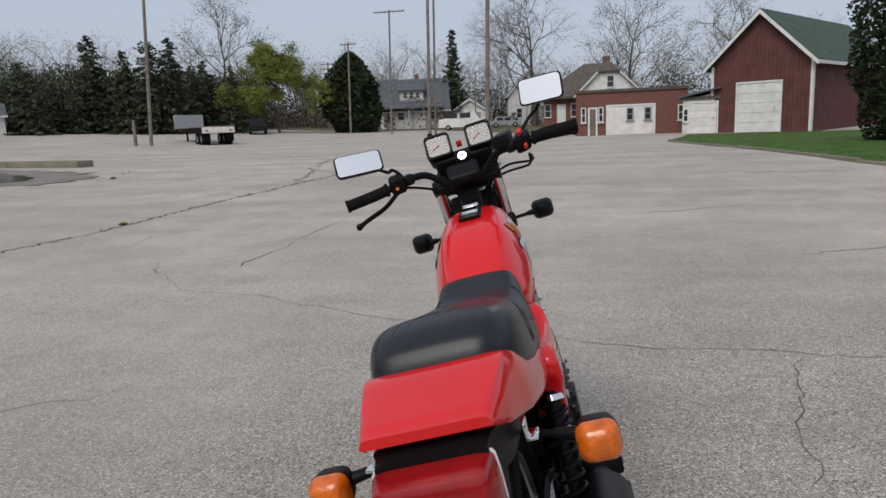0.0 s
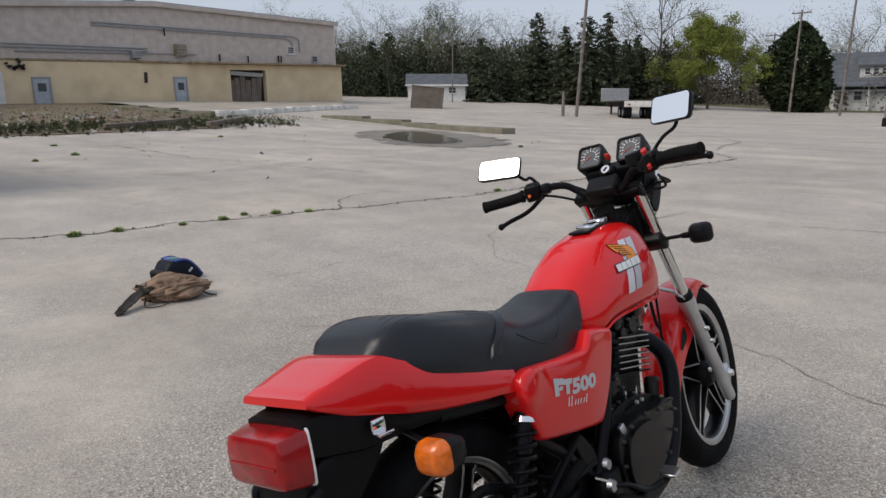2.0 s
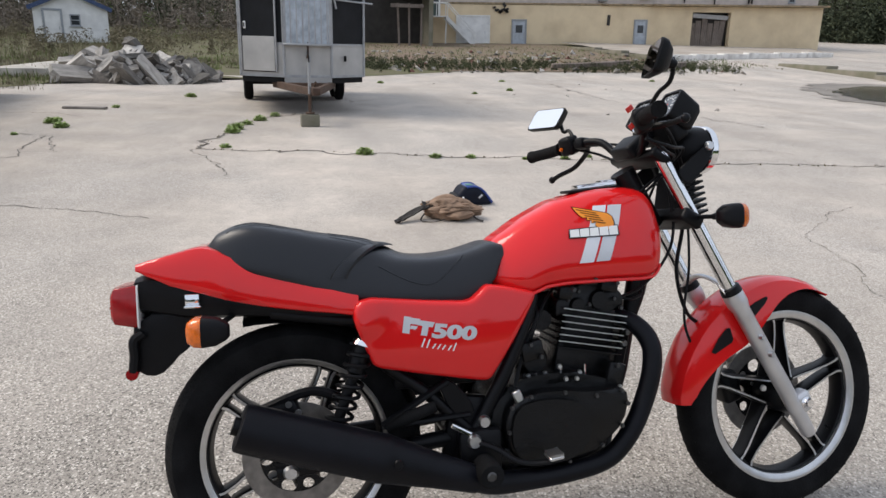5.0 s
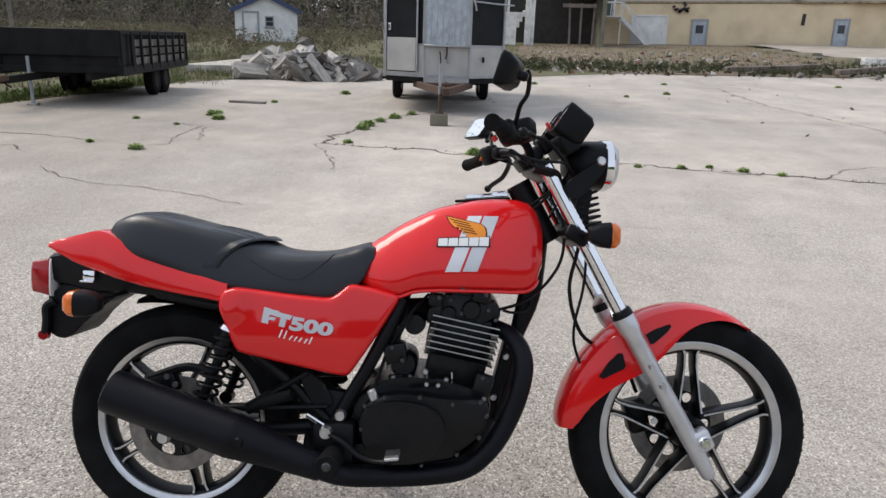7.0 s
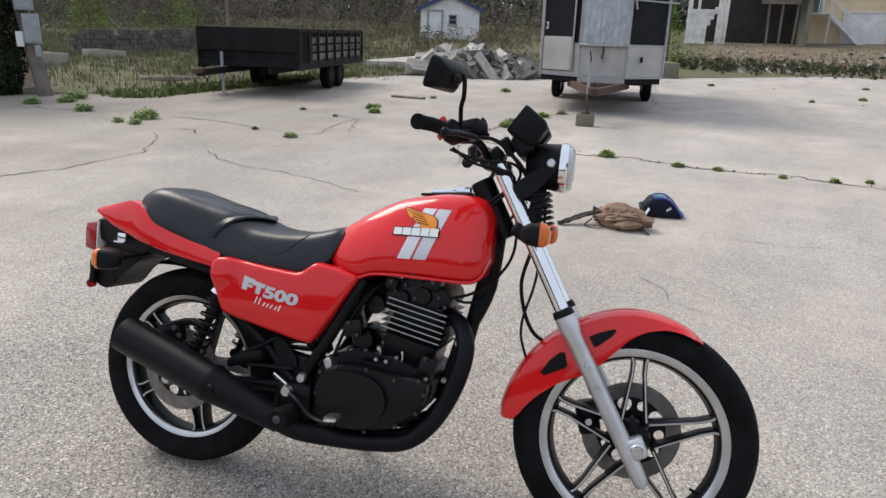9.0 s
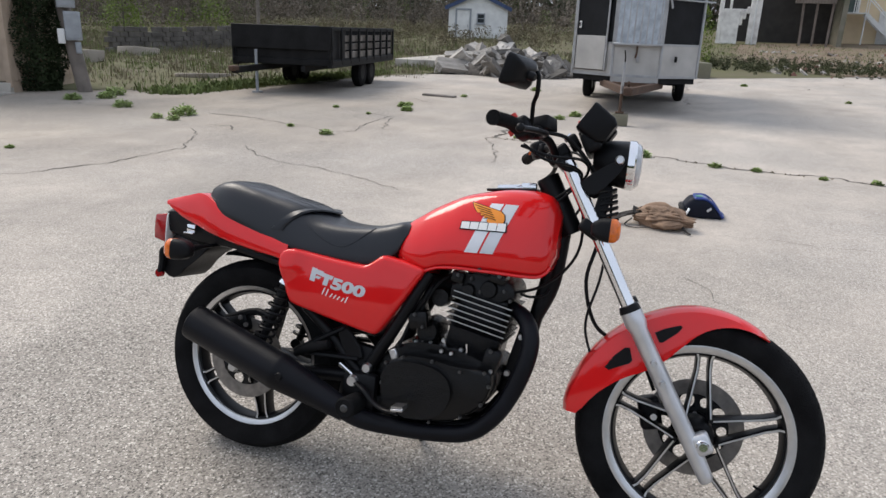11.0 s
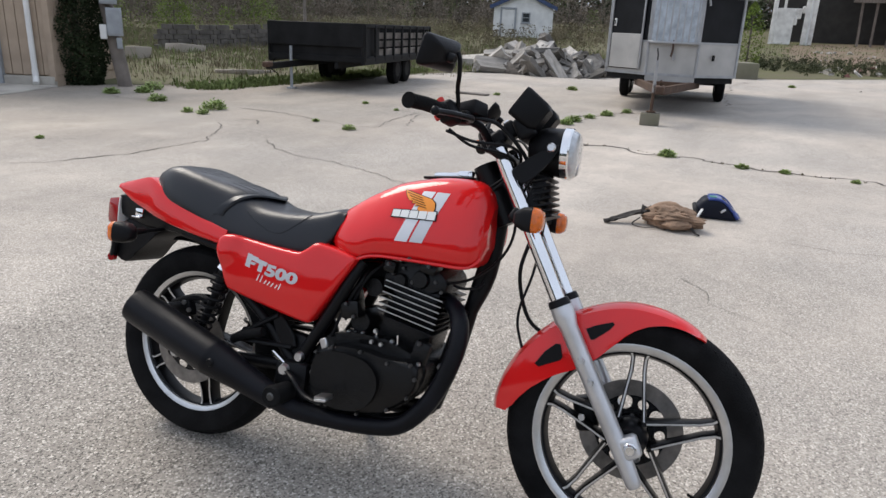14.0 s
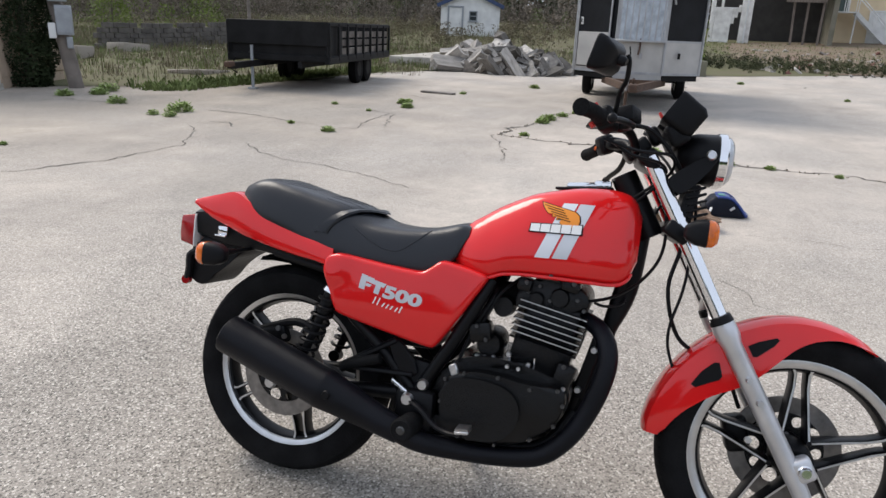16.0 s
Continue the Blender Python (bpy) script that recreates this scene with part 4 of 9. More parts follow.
for sd in (1, -1):
    part("seat_tube", tube(B(), curve([(sd * 0.09, 0.63, 0.69), (sd * 0.11, 0.605, 0.63), (sd * 0.12, 0.545, 0.51), (sd * 0.12, 0.485, 0.405), (sd * 0.115, 0.45, 0.345), (sd * 0.1, 0.44, 0.28)], 4), 0.018, 12), BLACK, fr)
    part("subframe_tube", tube(B(), curve([(sd * 0.1, 0.6, 0.69), (sd * 0.1, 0.4, 0.66), (sd * 0.1, 0.2, 0.66), (sd * 0.095, 0.0, 0.69)], 3), 0.014, 10), BLACK, fr)
    part("rear_strut", tube(B(), curve([(sd * 0.11, 0.2, 0.655), (sd * 0.112, 0.24, 0.56), (sd * 0.115, 0.34, 0.48), (sd * 0.118, 0.455, 0.37)], 4), 0.015, 10), BLACK, fr)
    br = part("footrest_bracket", tube(B(), [(sd * 0.125, 0.235, 0.41), (sd * 0.128, 0.395, 0.505)], 0.011, 8, 0.7), BLACK, fr)
    part("bracket_arm", tube(B(), [(sd * 0.125, 0.235, 0.41), (sd * 0.128, 0.45, 0.42)], 0.011, 8, 0.7), BLACK, br)
    part("bracket_plate", slab(B(), chaikin([(0.37, 0.5), (0.4, 0.515), (0.47, 0.43), (0.44, 0.405), (0.4, 0.43)], 1), sd * 0.12, sd * 0.132, 0.003, 1), BLACK, br)
    part("pivot_bolt", rev(B(), [(0, sd * 0.012), (0.012, sd * 0.012), (0.016, sd * 0.004), (0.017, 0)], (sd * 0.136, 0.484, 0.398), 14), ALLOY, fr)
    part("frame_rail", tube(B(), curve([(sd * 0.1, 0.44, 0.29), (sd * 0.1, 0.6, 0.262), (sd * 0.08, 0.8, 0.27), (sd * 0.02, 0.88, 0.36)], 4), 0.015, 10), BLACK, fr)
swing = part("swingarm", tube(B(), [(0.09, 0.47, 0.36), (0.098, 0.25, 0.34), (0.1, 0.0, 0.318)], [0.022, 0.02, 0.024], 12), BLACK, bike, "black steel swingarm")
part("swingarm_leg", tube(B(), [(-0.09, 0.47, 0.36), (-0.098, 0.25, 0.34), (-0.1, 0.0, 0.318)], [0.022, 0.02, 0.024], 12), BLACK, swing)
part("swingarm_cross", tube(B(), [(-0.09, 0.42, 0.356), (0.09, 0.42, 0.356)], 0.022, 12), BLACK, swing)
part("axle_nut", rev(B(), [(0, 0.01), (0.013, 0.01), (0.018, 0.0)], (0.122, 0.03, 0.318), 12), ALLOY, swing)
part("battery_box", box(B(), (0, 0.38, 0.57), (0.17, 0.22, 0.18), None, 0.012, 2), PLASTIC, bike, "black air box and battery tray")
part("inner_mudguard", rev(B(), [(0.345, -0.075), (0.355, -0.06), (0.36, 0), (0.355, 0.06), (0.345, 0.075)], RA, 20, 20, 100), PLASTIC, bike)
for sd in (1, -1):
    s0, s1 = Vector((sd * 0.132, 0.2, 0.628)), Vector((sd * 0.14, 0.105, 0.36))
    d = s1 - s0
    sh = part("shock_absorber", tube(B(), [s0, s0 + d * 0.3, s0 + d * 0.32, s1], [0.02, 0.02, 0.013, 0.012], 14), BLACK, bike, "black coil-over rear shock")
    ax = d.normalized()
    u = ax.cross(Vector((1, 0, 0))).normalized()
    w = ax.cross(u)
    hel = [s0 + d * (0.08 + 0.8 * k / 108) + (u * math.cos(k * 2 * math.pi / 12) + w * math.sin(k * 2 * math.pi / 12)) * 0.027 for k in range(109)]
    part("spring", tube(B(), hel, 0.0048, 6), BLACK, sh)
    part("spring_collar", tube(B(), [s0 + d * 0.03, s0 + d * 0.07], [0.026, 0.03], 14), CHROME, sh)
    part("lower_eye", rev(B(), [(0, -0.016), (0.018, -0.016), (0.018, 0.016), (0, 0.016)], s1, 14), BLACK, sh)
# rear caliper and its arm
rc = part("rear_caliper", box(B(), (0.072, 0.005, 0.447), (0.06, 0.1, 0.055), Euler((radians(18), 0, 0)).to_matrix(), 0.014, 2), BLACK, bike, "black rear brake caliper")
for y, z in ((-0.03, 0.45), (0.03, 0.475), (0.05, 0.455)):
    part("caliper_bolt", rev(B(), [(0, 0.006), (0.007, 0.006), (0.008, 0)], (0.103, y, z), 8), ALLOY, rc)
part("caliper_arm", tube(B(), curve([(0.08, -0.03, 0.46), (0.09, 0.08, 0.5), (0.1, 0.16, 0.47)], 4), 0.012, 8), BLACK, rc)

# footrests, brake pedal, side stand
for sd in (1, -1):
    fp = part("footrest", tube(B(), [(sd * 0.15, 0.475, 0.3), (sd * 0.165, 0.475, 0.3), (sd * 0.168, 0.475, 0.3), (sd * 0.242, 0.47, 0.302), (sd * 0.248, 0.47, 0.302)], [0.018, 0.018, 0.03, 0.031, 0.026], 18), RUBBER, bike, "folding rubber footrest")
    part("peg_bolt", rev(B(), [(0, sd * 0.003), (0.008, sd * 0.003), (0.012, 0)], (sd * 0.248, 0.47, 0.302), 10), DARKBOLT, fp)
    part("footrest_hanger", box(B(), (sd * 0.14, 0.47, 0.325), (0.04, 0.11, 0.12), None, 0.016, 2), BLACK, fp)
    pp = part("passenger_footrest", tube(B(), [(sd * 0.135, 0.245, 0.405), (sd * 0.15, 0.29, 0.43), (sd * 0.15, 0.36, 0.452)], [0.012, 0.015, 0.014], 12), RUBBER, bike, "folded passenger footrest")
ped = part("brake_pedal", tube(B(), curve([(0.16, 0.455, 0.36), (0.185, 0.5, 0.345), (0.2, 0.54, 0.318), (0.21, 0.58, 0.308), (0.225, 0.625, 0.312)], 5), 0.0085, 10, 0.7), BLACK, bike, "dark rear brake pedal with an alloy pad")
part("pedal_pad", box(B(), (0.232, 0.63, 0.327), (0.045, 0.036, 0.008), Euler((radians(6), 0, 0)).to_matrix(), 0.002, 1), ALLOY, ped, "ribbed alloy pad")
for i in range(7):
    part("pad_rib", box(B(), (0.232, 0.615 + i * 0.005, 0.333 + i * 0.0005), (0.043, 0.0024, 0.006), Euler((radians(6), 0, 0)).to_matrix()), ALLOY, ped)
part("pedal_pivot", rev(B(), [(0, 0.012), (0.014, 0.012), (0.018, 0)], (0.16, 0.452, 0.36), 14), ALLOY, ped)
part("brake_rod", tube(B(), [(0.15, 0.4, 0.4), (0.155, 0.445, 0.375)], 0.006, 8), CHROME, ped)
part("brake_switch", box(B(), (0.15, 0.568, 0.455), (0.014, 0.022, 0.03), Euler((radians(25), 0, 0)).to_matrix(), 0.003, 1), ALLOY, ped)
part("side_stand", tube(B(), curve([(-0.11, 0.5, 0.3), (-0.16, 0.53, 0.2), (-0.235, 0.56, 0.075), (-0.25, 0.575, 0.068)], 3), 0.011, 8), BLACK, bike, "black side stand")
part("gear_lever", tube(B(), curve([(-0.14, 0.56, 0.33), (-0.18, 0.6, 0.33), (-0.2, 0.66, 0.34)], 3), 0.007, 8), ALLOY, bike)

# cables and hoses
for nm, pts, r in (
        ("brake_hose", [(0.16, 0.93, 1.115), (0.12, 1.0, 1.1), (0.06, 1.08, 1.0), (0.03, 1.1, 0.85), (0.03, 1.08, 0.72), (0.02, 1.12, 0.6), (0.0, 1.2, 0.55), (-0.05, 1.26, 0.5), (-0.075, 1.3, 0.42)], 0.0055),
        ("clutch_cable", [(0.05, 1.04, 0.98), (0.055, 1.055, 0.83), (0.055, 1.02, 0.745), (0.06, 0.95, 0.685), (0.07, 0.87, 0.66), (0.09, 0.8, 0.645)], 0.0042),
        ("speedo_cable", [(-0.05, 1.08, 1.1), (0.0, 1.12, 0.95), (0.03, 1.12, 0.75), (0.045, 1.095, 0.62), (0.04, 1.11, 0.54), (0.05, 1.17, 0.43)], 0.004),
        ("throttle_cable", [(0.21, 0.89, 1.075), (0.2, 0.95, 1.04), (0.12, 1.02, 1.03), (0.05, 1.03, 1.0), (0.03, 0.95, 0.93)], 0.004),
        ("throttle_cable", [(0.215, 0.885, 1.07), (0.21, 0.96, 1.05), (0.13, 1.04, 1.05), (0.06, 1.045, 1.01), (0.03, 0.96, 0.92)], 0.004),
        ("clutch_cable", [(-0.2, 0.93, 1.09), (-0.12, 1.0, 1.08), (-0.05, 1.06, 1.0), (-0.03, 1.02, 0.9)], 0.004),
        ("switch_cable", [(-0.21, 0.88, 1.08), (-0.15, 0.93, 1.06), (-0.08, 0.96, 1.03)], 0.004),
        ("spark_lead", [(0.05, 0.9, 0.66), (0.05, 0.93, 0.655), (0.03, 0.97, 0.665), (0.0, 0.98, 0.7)], 0.004),
        ("oil_line", [(0.05, 0.64, 0.67), (0.1, 0.64, 0.64), (0.11, 0.6, 0.56), (0.12, 0.57, 0.47)], 0.005),
        ("battery_lead", [(0.06, 0.7, 0.7), (0.09, 0.66, 0.66), (0.1, 0.63, 0.6), (0.1, 0.6, 0.52)], 0.004)):
    part(nm, tube(B(), curve(pts, 6), r, 8), PLASTIC, bike)


for c, sz, rx in (((0.1, 0.62, 0.555), (0.05, 0.06, 0.05), 12), ((0.09, 0.7, 0.475), (0.05, 0.1, 0.03), 4), ((0.105, 0.85, 0.47), (0.03, 0.05, 0.07), -15), ((0.07, 0.6, 0.6), (0.05, 0.045, 0.07), 20), ((0.08, 0.72, 0.69), (0.05, 0.04, 0.035), -10), ((0.08, 0.84, 0.7), (0.06, 0.05, 0.03), -12), ((0.06, 0.78, 0.715), (0.09, 0.07, 0.02), -5), ((0.12, 0.56, 0.3), (0.05, 0.09, 0.06), 8)):
    part("engine_lug", box(B(), c, sz, Euler((radians(rx), 0, 0)).to_matrix(), 0.009, 2), ENGINE, eng)
for y, z in ((0.612, 0.572), (0.64, 0.54), (0.705, 0.48), (0.735, 0.478), (0.85, 0.5), (0.855, 0.445), (0.73, 0.7), (0.85, 0.71), (0.79, 0.722)):
    part("engine_bolt", rev(B(), [(0, 0.007), (0.005, 0.007), (0.0065, 0)], (0.127, y, z), 8), ALLOY if z < 0.5 else DARKBOLT, eng)
part("down_tube", tube(B(), [(0.0, 0.99, 0.86), (0.0, 0.965, 0.7), (0.0, 0.92, 0.46), (0.0, 0.87, 0.3)], 0.021, 12), BLACK, bike, "black frame down tube")
for sd in (1, -1):
    part("cradle_tube", tube(B(), curve([(sd * 0.02, 0.88, 0.33), (sd * 0.07, 0.82, 0.25), (sd * 0.09, 0.66, 0.235), (sd * 0.09, 0.5, 0.26)], 4), 0.014, 10), BLACK, bike, "black lower frame tube")
part("pivot_plate", box(B(), (0.1, 0.445, 0.36), (0.03, 0.11, 0.2), Euler((radians(-8), 0, 0)).to_matrix(), 0.02, 2), BLACK, bike, "black swing arm pivot plate")
part("battery_box", box(B(), (0.0, 0.35, 0.6), (0.18, 0.22, 0.16), None, 0.02, 2), PLASTIC, bike, "black battery box behind the side cover")


# draw the bodywork out to its full length behind the tank, and turn the front end a little to the left
def drawn_out(y, z):
    dy = lerp([(-0.35, -0.105), (-0.25, -0.098), (-0.1, -0.062), (0.17, -0.032), (0.55, -0.028), (0.99, -0.028), (1.2, -0.03), (1.43, -0.02), (1.6, -0.035)], y)[0]
    low = lerp([(-0.1, -0.028), (0.45, -0.02), (0.85, -0.012), (1.4, 0.0)], y)[0]
    high = lerp([(-0.25, -0.014), (0.1, -0.016), (0.55, -0.006), (0.9, 0.0)], y)[0]
    t = step(0.3, 0.8, z)
    return y + dy, z + low + (high - low) * t


STEER = Matrix.Translation((0, 0.94, 1.0)) @ Matrix.Rotation(radians(4), 4, Vector((0, -0.5, 0.866))) @ Matrix.Translation((0, -0.94, -1.0))
FRONT = ("front_wheel", "fork_leg", "fork_brace", "upper_clamp", "lower_clamp", "front_fender", "brake_caliper", "headlamp", "oil_cooler", "instrument_panel", "clamp_cover", "handlebar", "mirror")
for ob in bike.children_recursive:
    top = ob
    while top.parent is not bike:
        top = top.parent
    base = top.name.split(".")[0]
    if base not in ("front_wheel", "rear_wheel"):
        for v in ob.data.vertices:
            if base == "handlebar":
                v.co.x *= 0.87
                v.co.z += (0.022 if v.co.x > 0 else -0.008) * step(0.12, 0.3, abs(v.co.x))
                v.co.y -= 0.004 * step(0.07, 0.26, abs(v.co.x))
            elif base == "mirror":
                v.co.x *= 0.96
                v.co.y -= 0.026
                v.co.z -= 0.012 + 0.014 * step(1.1, 1.25, v.co.z)
            k = step(-0.25, 0.25, -v.co.y)
            v.co.y, v.co.z = drawn_out(v.co.y, v.co.z)
            v.co.x -= 0.018 * k
    if ob is top and (base in FRONT or base == "turn_signal" and ob.data.vertices[0].co.y > 0.8):
        ob.matrix_local = STEER


# ---- ground ----
def gz(x, y):
    """Height of the ground: level round the motorcycle, rising gently to the west and the north."""
    w = max(0.0, -x - 24)
    n = max(0.0, y - 6)
    north = 0.02 * n * n / (n + 4) if y < 48 else 0.767 + 0.0125 * min(y - 48, 90)
    return 0.045 * w * w / (w + 3) * (1 - step(75, 130, -x) * 0.4) - (0.4 + 0.38 * step(-35, -5, x)) * step(15, 48, y) + north


def concrete(name, base, speck, patch, coarse):
    m = bpy.data.materials.new(name)
    m.use_nodes = True
    n, l = m.node_tree.nodes, m.node_tree.links
    p = n["Principled BSDF"]
    p.inputs["Specular IOR Level"].default_value = 0.3
    geo = n.new("ShaderNodeNewGeometry")
    def noise_tex(scale, detail=5, rough=0.55):
        t = n.new("ShaderNodeTexNoise")
        t.inputs["Scale"].default_value, t.inputs["Detail"].default_value, t.inputs["Roughness"].default_value = scale, detail, rough
        l.new(geo.outputs["Position"], t.inputs["Vector"])
        return t
    def ramp(src, a, b, ca, cb):
        r = n.new("ShaderNodeValToRGB")
        r.color_ramp.elements[0].position, r.color_ramp.elements[1].position = a, b
        r.color_ramp.elements[0].color, r.color_ramp.elements[1].color = (*ca, 1), (*cb, 1)
        l.new(src, r.inputs[0])
        return r
    def mix(kind, fac, a, b):
        x = n.new("ShaderNodeMix")
        x.data_type, x.blend_type = 'RGBA', kind
        if isinstance(fac, float):
            x.inputs[0].default_value = fac
        else:
            l.new(fac, x.inputs[0])
        l.new(a, x.inputs[6])
        if isinstance(b, tuple):
            x.inputs[7].default_value = (*b, 1)
        else:
            l.new(b, x.inputs[7])
        return x.outputs[2]
    big = ramp(noise_tex(0.16, 6, 0.6).outputs["Fac"], 0.35, 0.68, patch, base)
    mid = ramp(noise_tex(1.3, 6, 0.62).outputs["Fac"], 0.3, 0.72, (0.72, 0.72, 0.72), (1.1, 1.1, 1.1))
    c = mix('MULTIPLY', 0.75, big.outputs[0], mid.outputs[0])
    fine = ramp(noise_tex(9.0, 6, 0.7).outputs["Fac"], 0.3, 0.7, (0.82, 0.82, 0.83), (1.12, 1.12, 1.12))
    c = mix('MULTIPLY', 0.8, c, fine.outputs[0])
    # worn patches where the stones show
    worn = ramp(noise_tex(0.33, 5, 0.6).outputs["Fac"], 0.42, 0.6, (1, 1, 1), (0.35, 0.35, 0.35))
    stone = n.new("ShaderNodeTexVoronoi")
    stone.inputs["Scale"].default_value = coarse
    l.new(geo.outputs["Position"], stone.inputs["Vector"])
    sc = ramp(stone.outputs["Color"], 0.1, 0.95, speck, (0.8, 0.76, 0.7))
    sg = ramp(stone.outputs["Distance"], 0.25, 0.6, (1.0, 1.0, 1.0), (0.5, 0.5, 0.5))
    st = mix('MULTIPLY', 0.85, sc.outputs[0], sg.outputs[0])
    wf = n.new("ShaderNodeMath")
    wf.operation = 'MULTIPLY'
    wf.inputs[1].default_value = 0.6
    l.new(worn.outputs[0], wf.inputs[0])
    c = mix('MIX', wf.outputs[0], c, st)
    # ground worn down to the stones where vehicles stand
    sepx = n.new("ShaderNodeVectorMath")
    sepx.operation = 'DISTANCE'
    sepx.inputs[1].default_value = (2.5, 0.5, 0)
    l.new(geo.outputs["Position"], sepx.inputs[0])
    edge = noise_tex(0.45, 5, 0.6)
    sm = n.new("ShaderNodeMath")
    sm.operation = 'MULTIPLY_ADD'
    sm.inputs[1].default_value = 9.0
    l.new(edge.outputs["Fac"], sm.inputs[0])
    l.new(sepx.outputs["Value"], sm.inputs[2])
    near = n.new("ShaderNodeMapRange")
    near.interpolation_type = 'SMOOTHSTEP'
    near.inputs[1].default_value, near.inputs[2].default_value = 6.5, 12.0
    near.inputs[3].default_value, near.inputs[4].default_value = 0.85, 0.0
    l.new(sm.outputs[0], near.inputs[0])
    grit = n.new("ShaderNodeTexVoronoi")
    grit.inputs["Scale"].default_value = 165.0
    l.new(geo.outputs["Position"], grit.inputs["Vector"])
    one = n.new("ShaderNodeSeparateColor")
    l.new(grit.outputs["Color"], one.inputs[0])
    gc = ramp(one.outputs[0], 0.05, 0.97, (0.07, 0.064, 0.057), (0.76, 0.71, 0.64))
    for at, col in ((0.2, (0.215, 0.197, 0.172)), (0.36, (0.31, 0.283, 0.247)), (0.78, (0.4, 0.364, 0.317)), (0.9, (0.53, 0.485, 0.43))):
        gc.color_ramp.elements.new(at).color = (*col, 1)
    sand = ramp(noise_tex(260.0, 3, 0.6).outputs["Fac"], 0.3, 0.7, (0.64, 0.64, 0.64), (1.32, 1.32, 1.32))
    gd = mix('MULTIPLY', 0.6, gc.outputs[0], mid.outputs[0])
    gd = mix('MULTIPLY', 0.8, gd, sand.outputs[0])
    c = mix('MIX', near.outputs[0], c, gd)
    # long faint streaks left by run-off
    turn = n.new("ShaderNodeMapping")
    turn.inputs["Rotation"].default_value = (0, 0, 0.35)
    turn.inputs["Scale"].default_value = (0.22, 1.0, 1.0)
    l.new(geo.outputs["Position"], turn.inputs["Vector"])
    run = noise_tex(0.8, 5, 0.55)
    l.new(turn.outputs[0], run.inputs["Vector"])
    streak = ramp(run.outputs["Fac"], 0.34, 0.66, (0.85, 0.845, 0.84), (1.12, 1.12, 1.12))
    c = mix('MULTIPLY', 0.8, c, streak.outputs[0])
    # oil and tyre stains
    stain = ramp(noise_tex(0.7, 3, 0.4).outputs["Fac"], 0.66, 0.78, (0, 0, 0), (0.35, 0.35, 0.35))
    c = mix('MIX', stain.outputs[0], c, (0.16, 0.15, 0.14))
    # darker tone over the south-west corner, uneven at its edge
    far = n.new("ShaderNodeVectorMath")
    far.operation = 'DISTANCE'
    far.inputs[1].default_value = (-7.5, -7.5, 0)
    l.new(geo.outputs["Position"], far.inputs[0])
    sw_edge = n.new("ShaderNodeMath")
    sw_edge.operation = 'MULTIPLY_ADD'
    sw_edge.inputs[1].default_value = 7.0
    l.new(noise_tex(0.5, 5, 0.6).outputs["Fac"], sw_edge.inputs[0])
    l.new(far.outputs["Value"], sw_edge.inputs[2])
    sw_tone = n.new("ShaderNodeMapRange")
    sw_tone.interpolation_type = 'SMOOTHSTEP'
    sw_tone.inputs[1].default_value, sw_tone.inputs[2].default_value = 5.0, 12.5
    sw_tone.inputs[3].default_value, sw_tone.inputs[4].default_value = 0.9, 0.0
    l.new(sw_edge.outputs[0], sw_tone.inputs[0])
    c = mix('MULTIPLY', sw_tone.outputs[0], c, (0.73, 0.71, 0.67))
    l.new(c, p.inputs["Base Color"])
    p.inputs["Roughness"].default_value = 0.85
    bp = n.new("ShaderNodeBump")
    bp.inputs["Strength"].default_value = 0.25
    bp.inputs["Distance"].default_value = 0.004
    l.new(stone.outputs["Distance"], bp.inputs["Height"])
    bp2 = n.new("ShaderNodeBump")
    bp2.inputs["Strength"].default_value = 0.4
    bp2.inputs["Distance"].default_value = 0.02
    l.new(noise_tex(3.0).outputs["Fac"], bp2.inputs["Height"])
    l.new(bp.outputs[0], bp2.inputs["Normal"])
    l.new(bp2.outputs[0], p.inputs["Normal"])
    return m


LOT = concrete("weathered_concrete", (0.56, 0.495, 0.425), (0.22, 0.2, 0.18), (0.43, 0.38, 0.325), 125.0)
GRASS = mat("grass_and_dirt", (0.1, 0.104, 0.05), 0.95, 0, 0.3, 0.7, 0.6, 14, second=(0.135, 0.115, 0.082), mix=0.5, spec=0.1)
LAWN = mat("lawn", (0.07, 0.13, 0.03), 0.95, 0, 0.25, 1.5, 0.5, 60, spec=0.1)
CRACK = mat("crack_dirt", (0.13, 0.114, 0.098), 0.95, 0, 0.3, 8, 0.3, 60)
WATER = mat("standing_water", (0.03, 0.03, 0.03), 0.05, 0, 0.1, 3, 0.6, 9)
WETDIRT = mat("wet_concrete", (0.13, 0.117, 0.102), 0.7, 0, 0.35, 1.2, 0.1, 40, second=(0.26, 0.236, 0.205), mix=0.5, spec=0.2)
WEED = mat("weed_green", (0.2, 0.27, 0.085), 0.8, 0, 0.3, 20, spec=0.2)
FIELDGREEN = mat("field_green", (0.165, 0.205, 0.075), 0.85, 0, 0.35, 3, spec=0.1)
CLUMP = mat("fresh_weed_green", (0.31, 0.4, 0.145), 0.75, 0, 0.25, 14, spec=0.2)
STRAW = mat("dry_grass", (0.185, 0.16, 0.105), 0.9, 0, 0.25, 20, spec=0.1)


def axis(lim, near):
    out = [0.0]
    s = near
    while out[-1] < lim:
        out.append(out[-1] + s)
        s *= 1.09
    return [-v for v in out[:0:-1]] + out


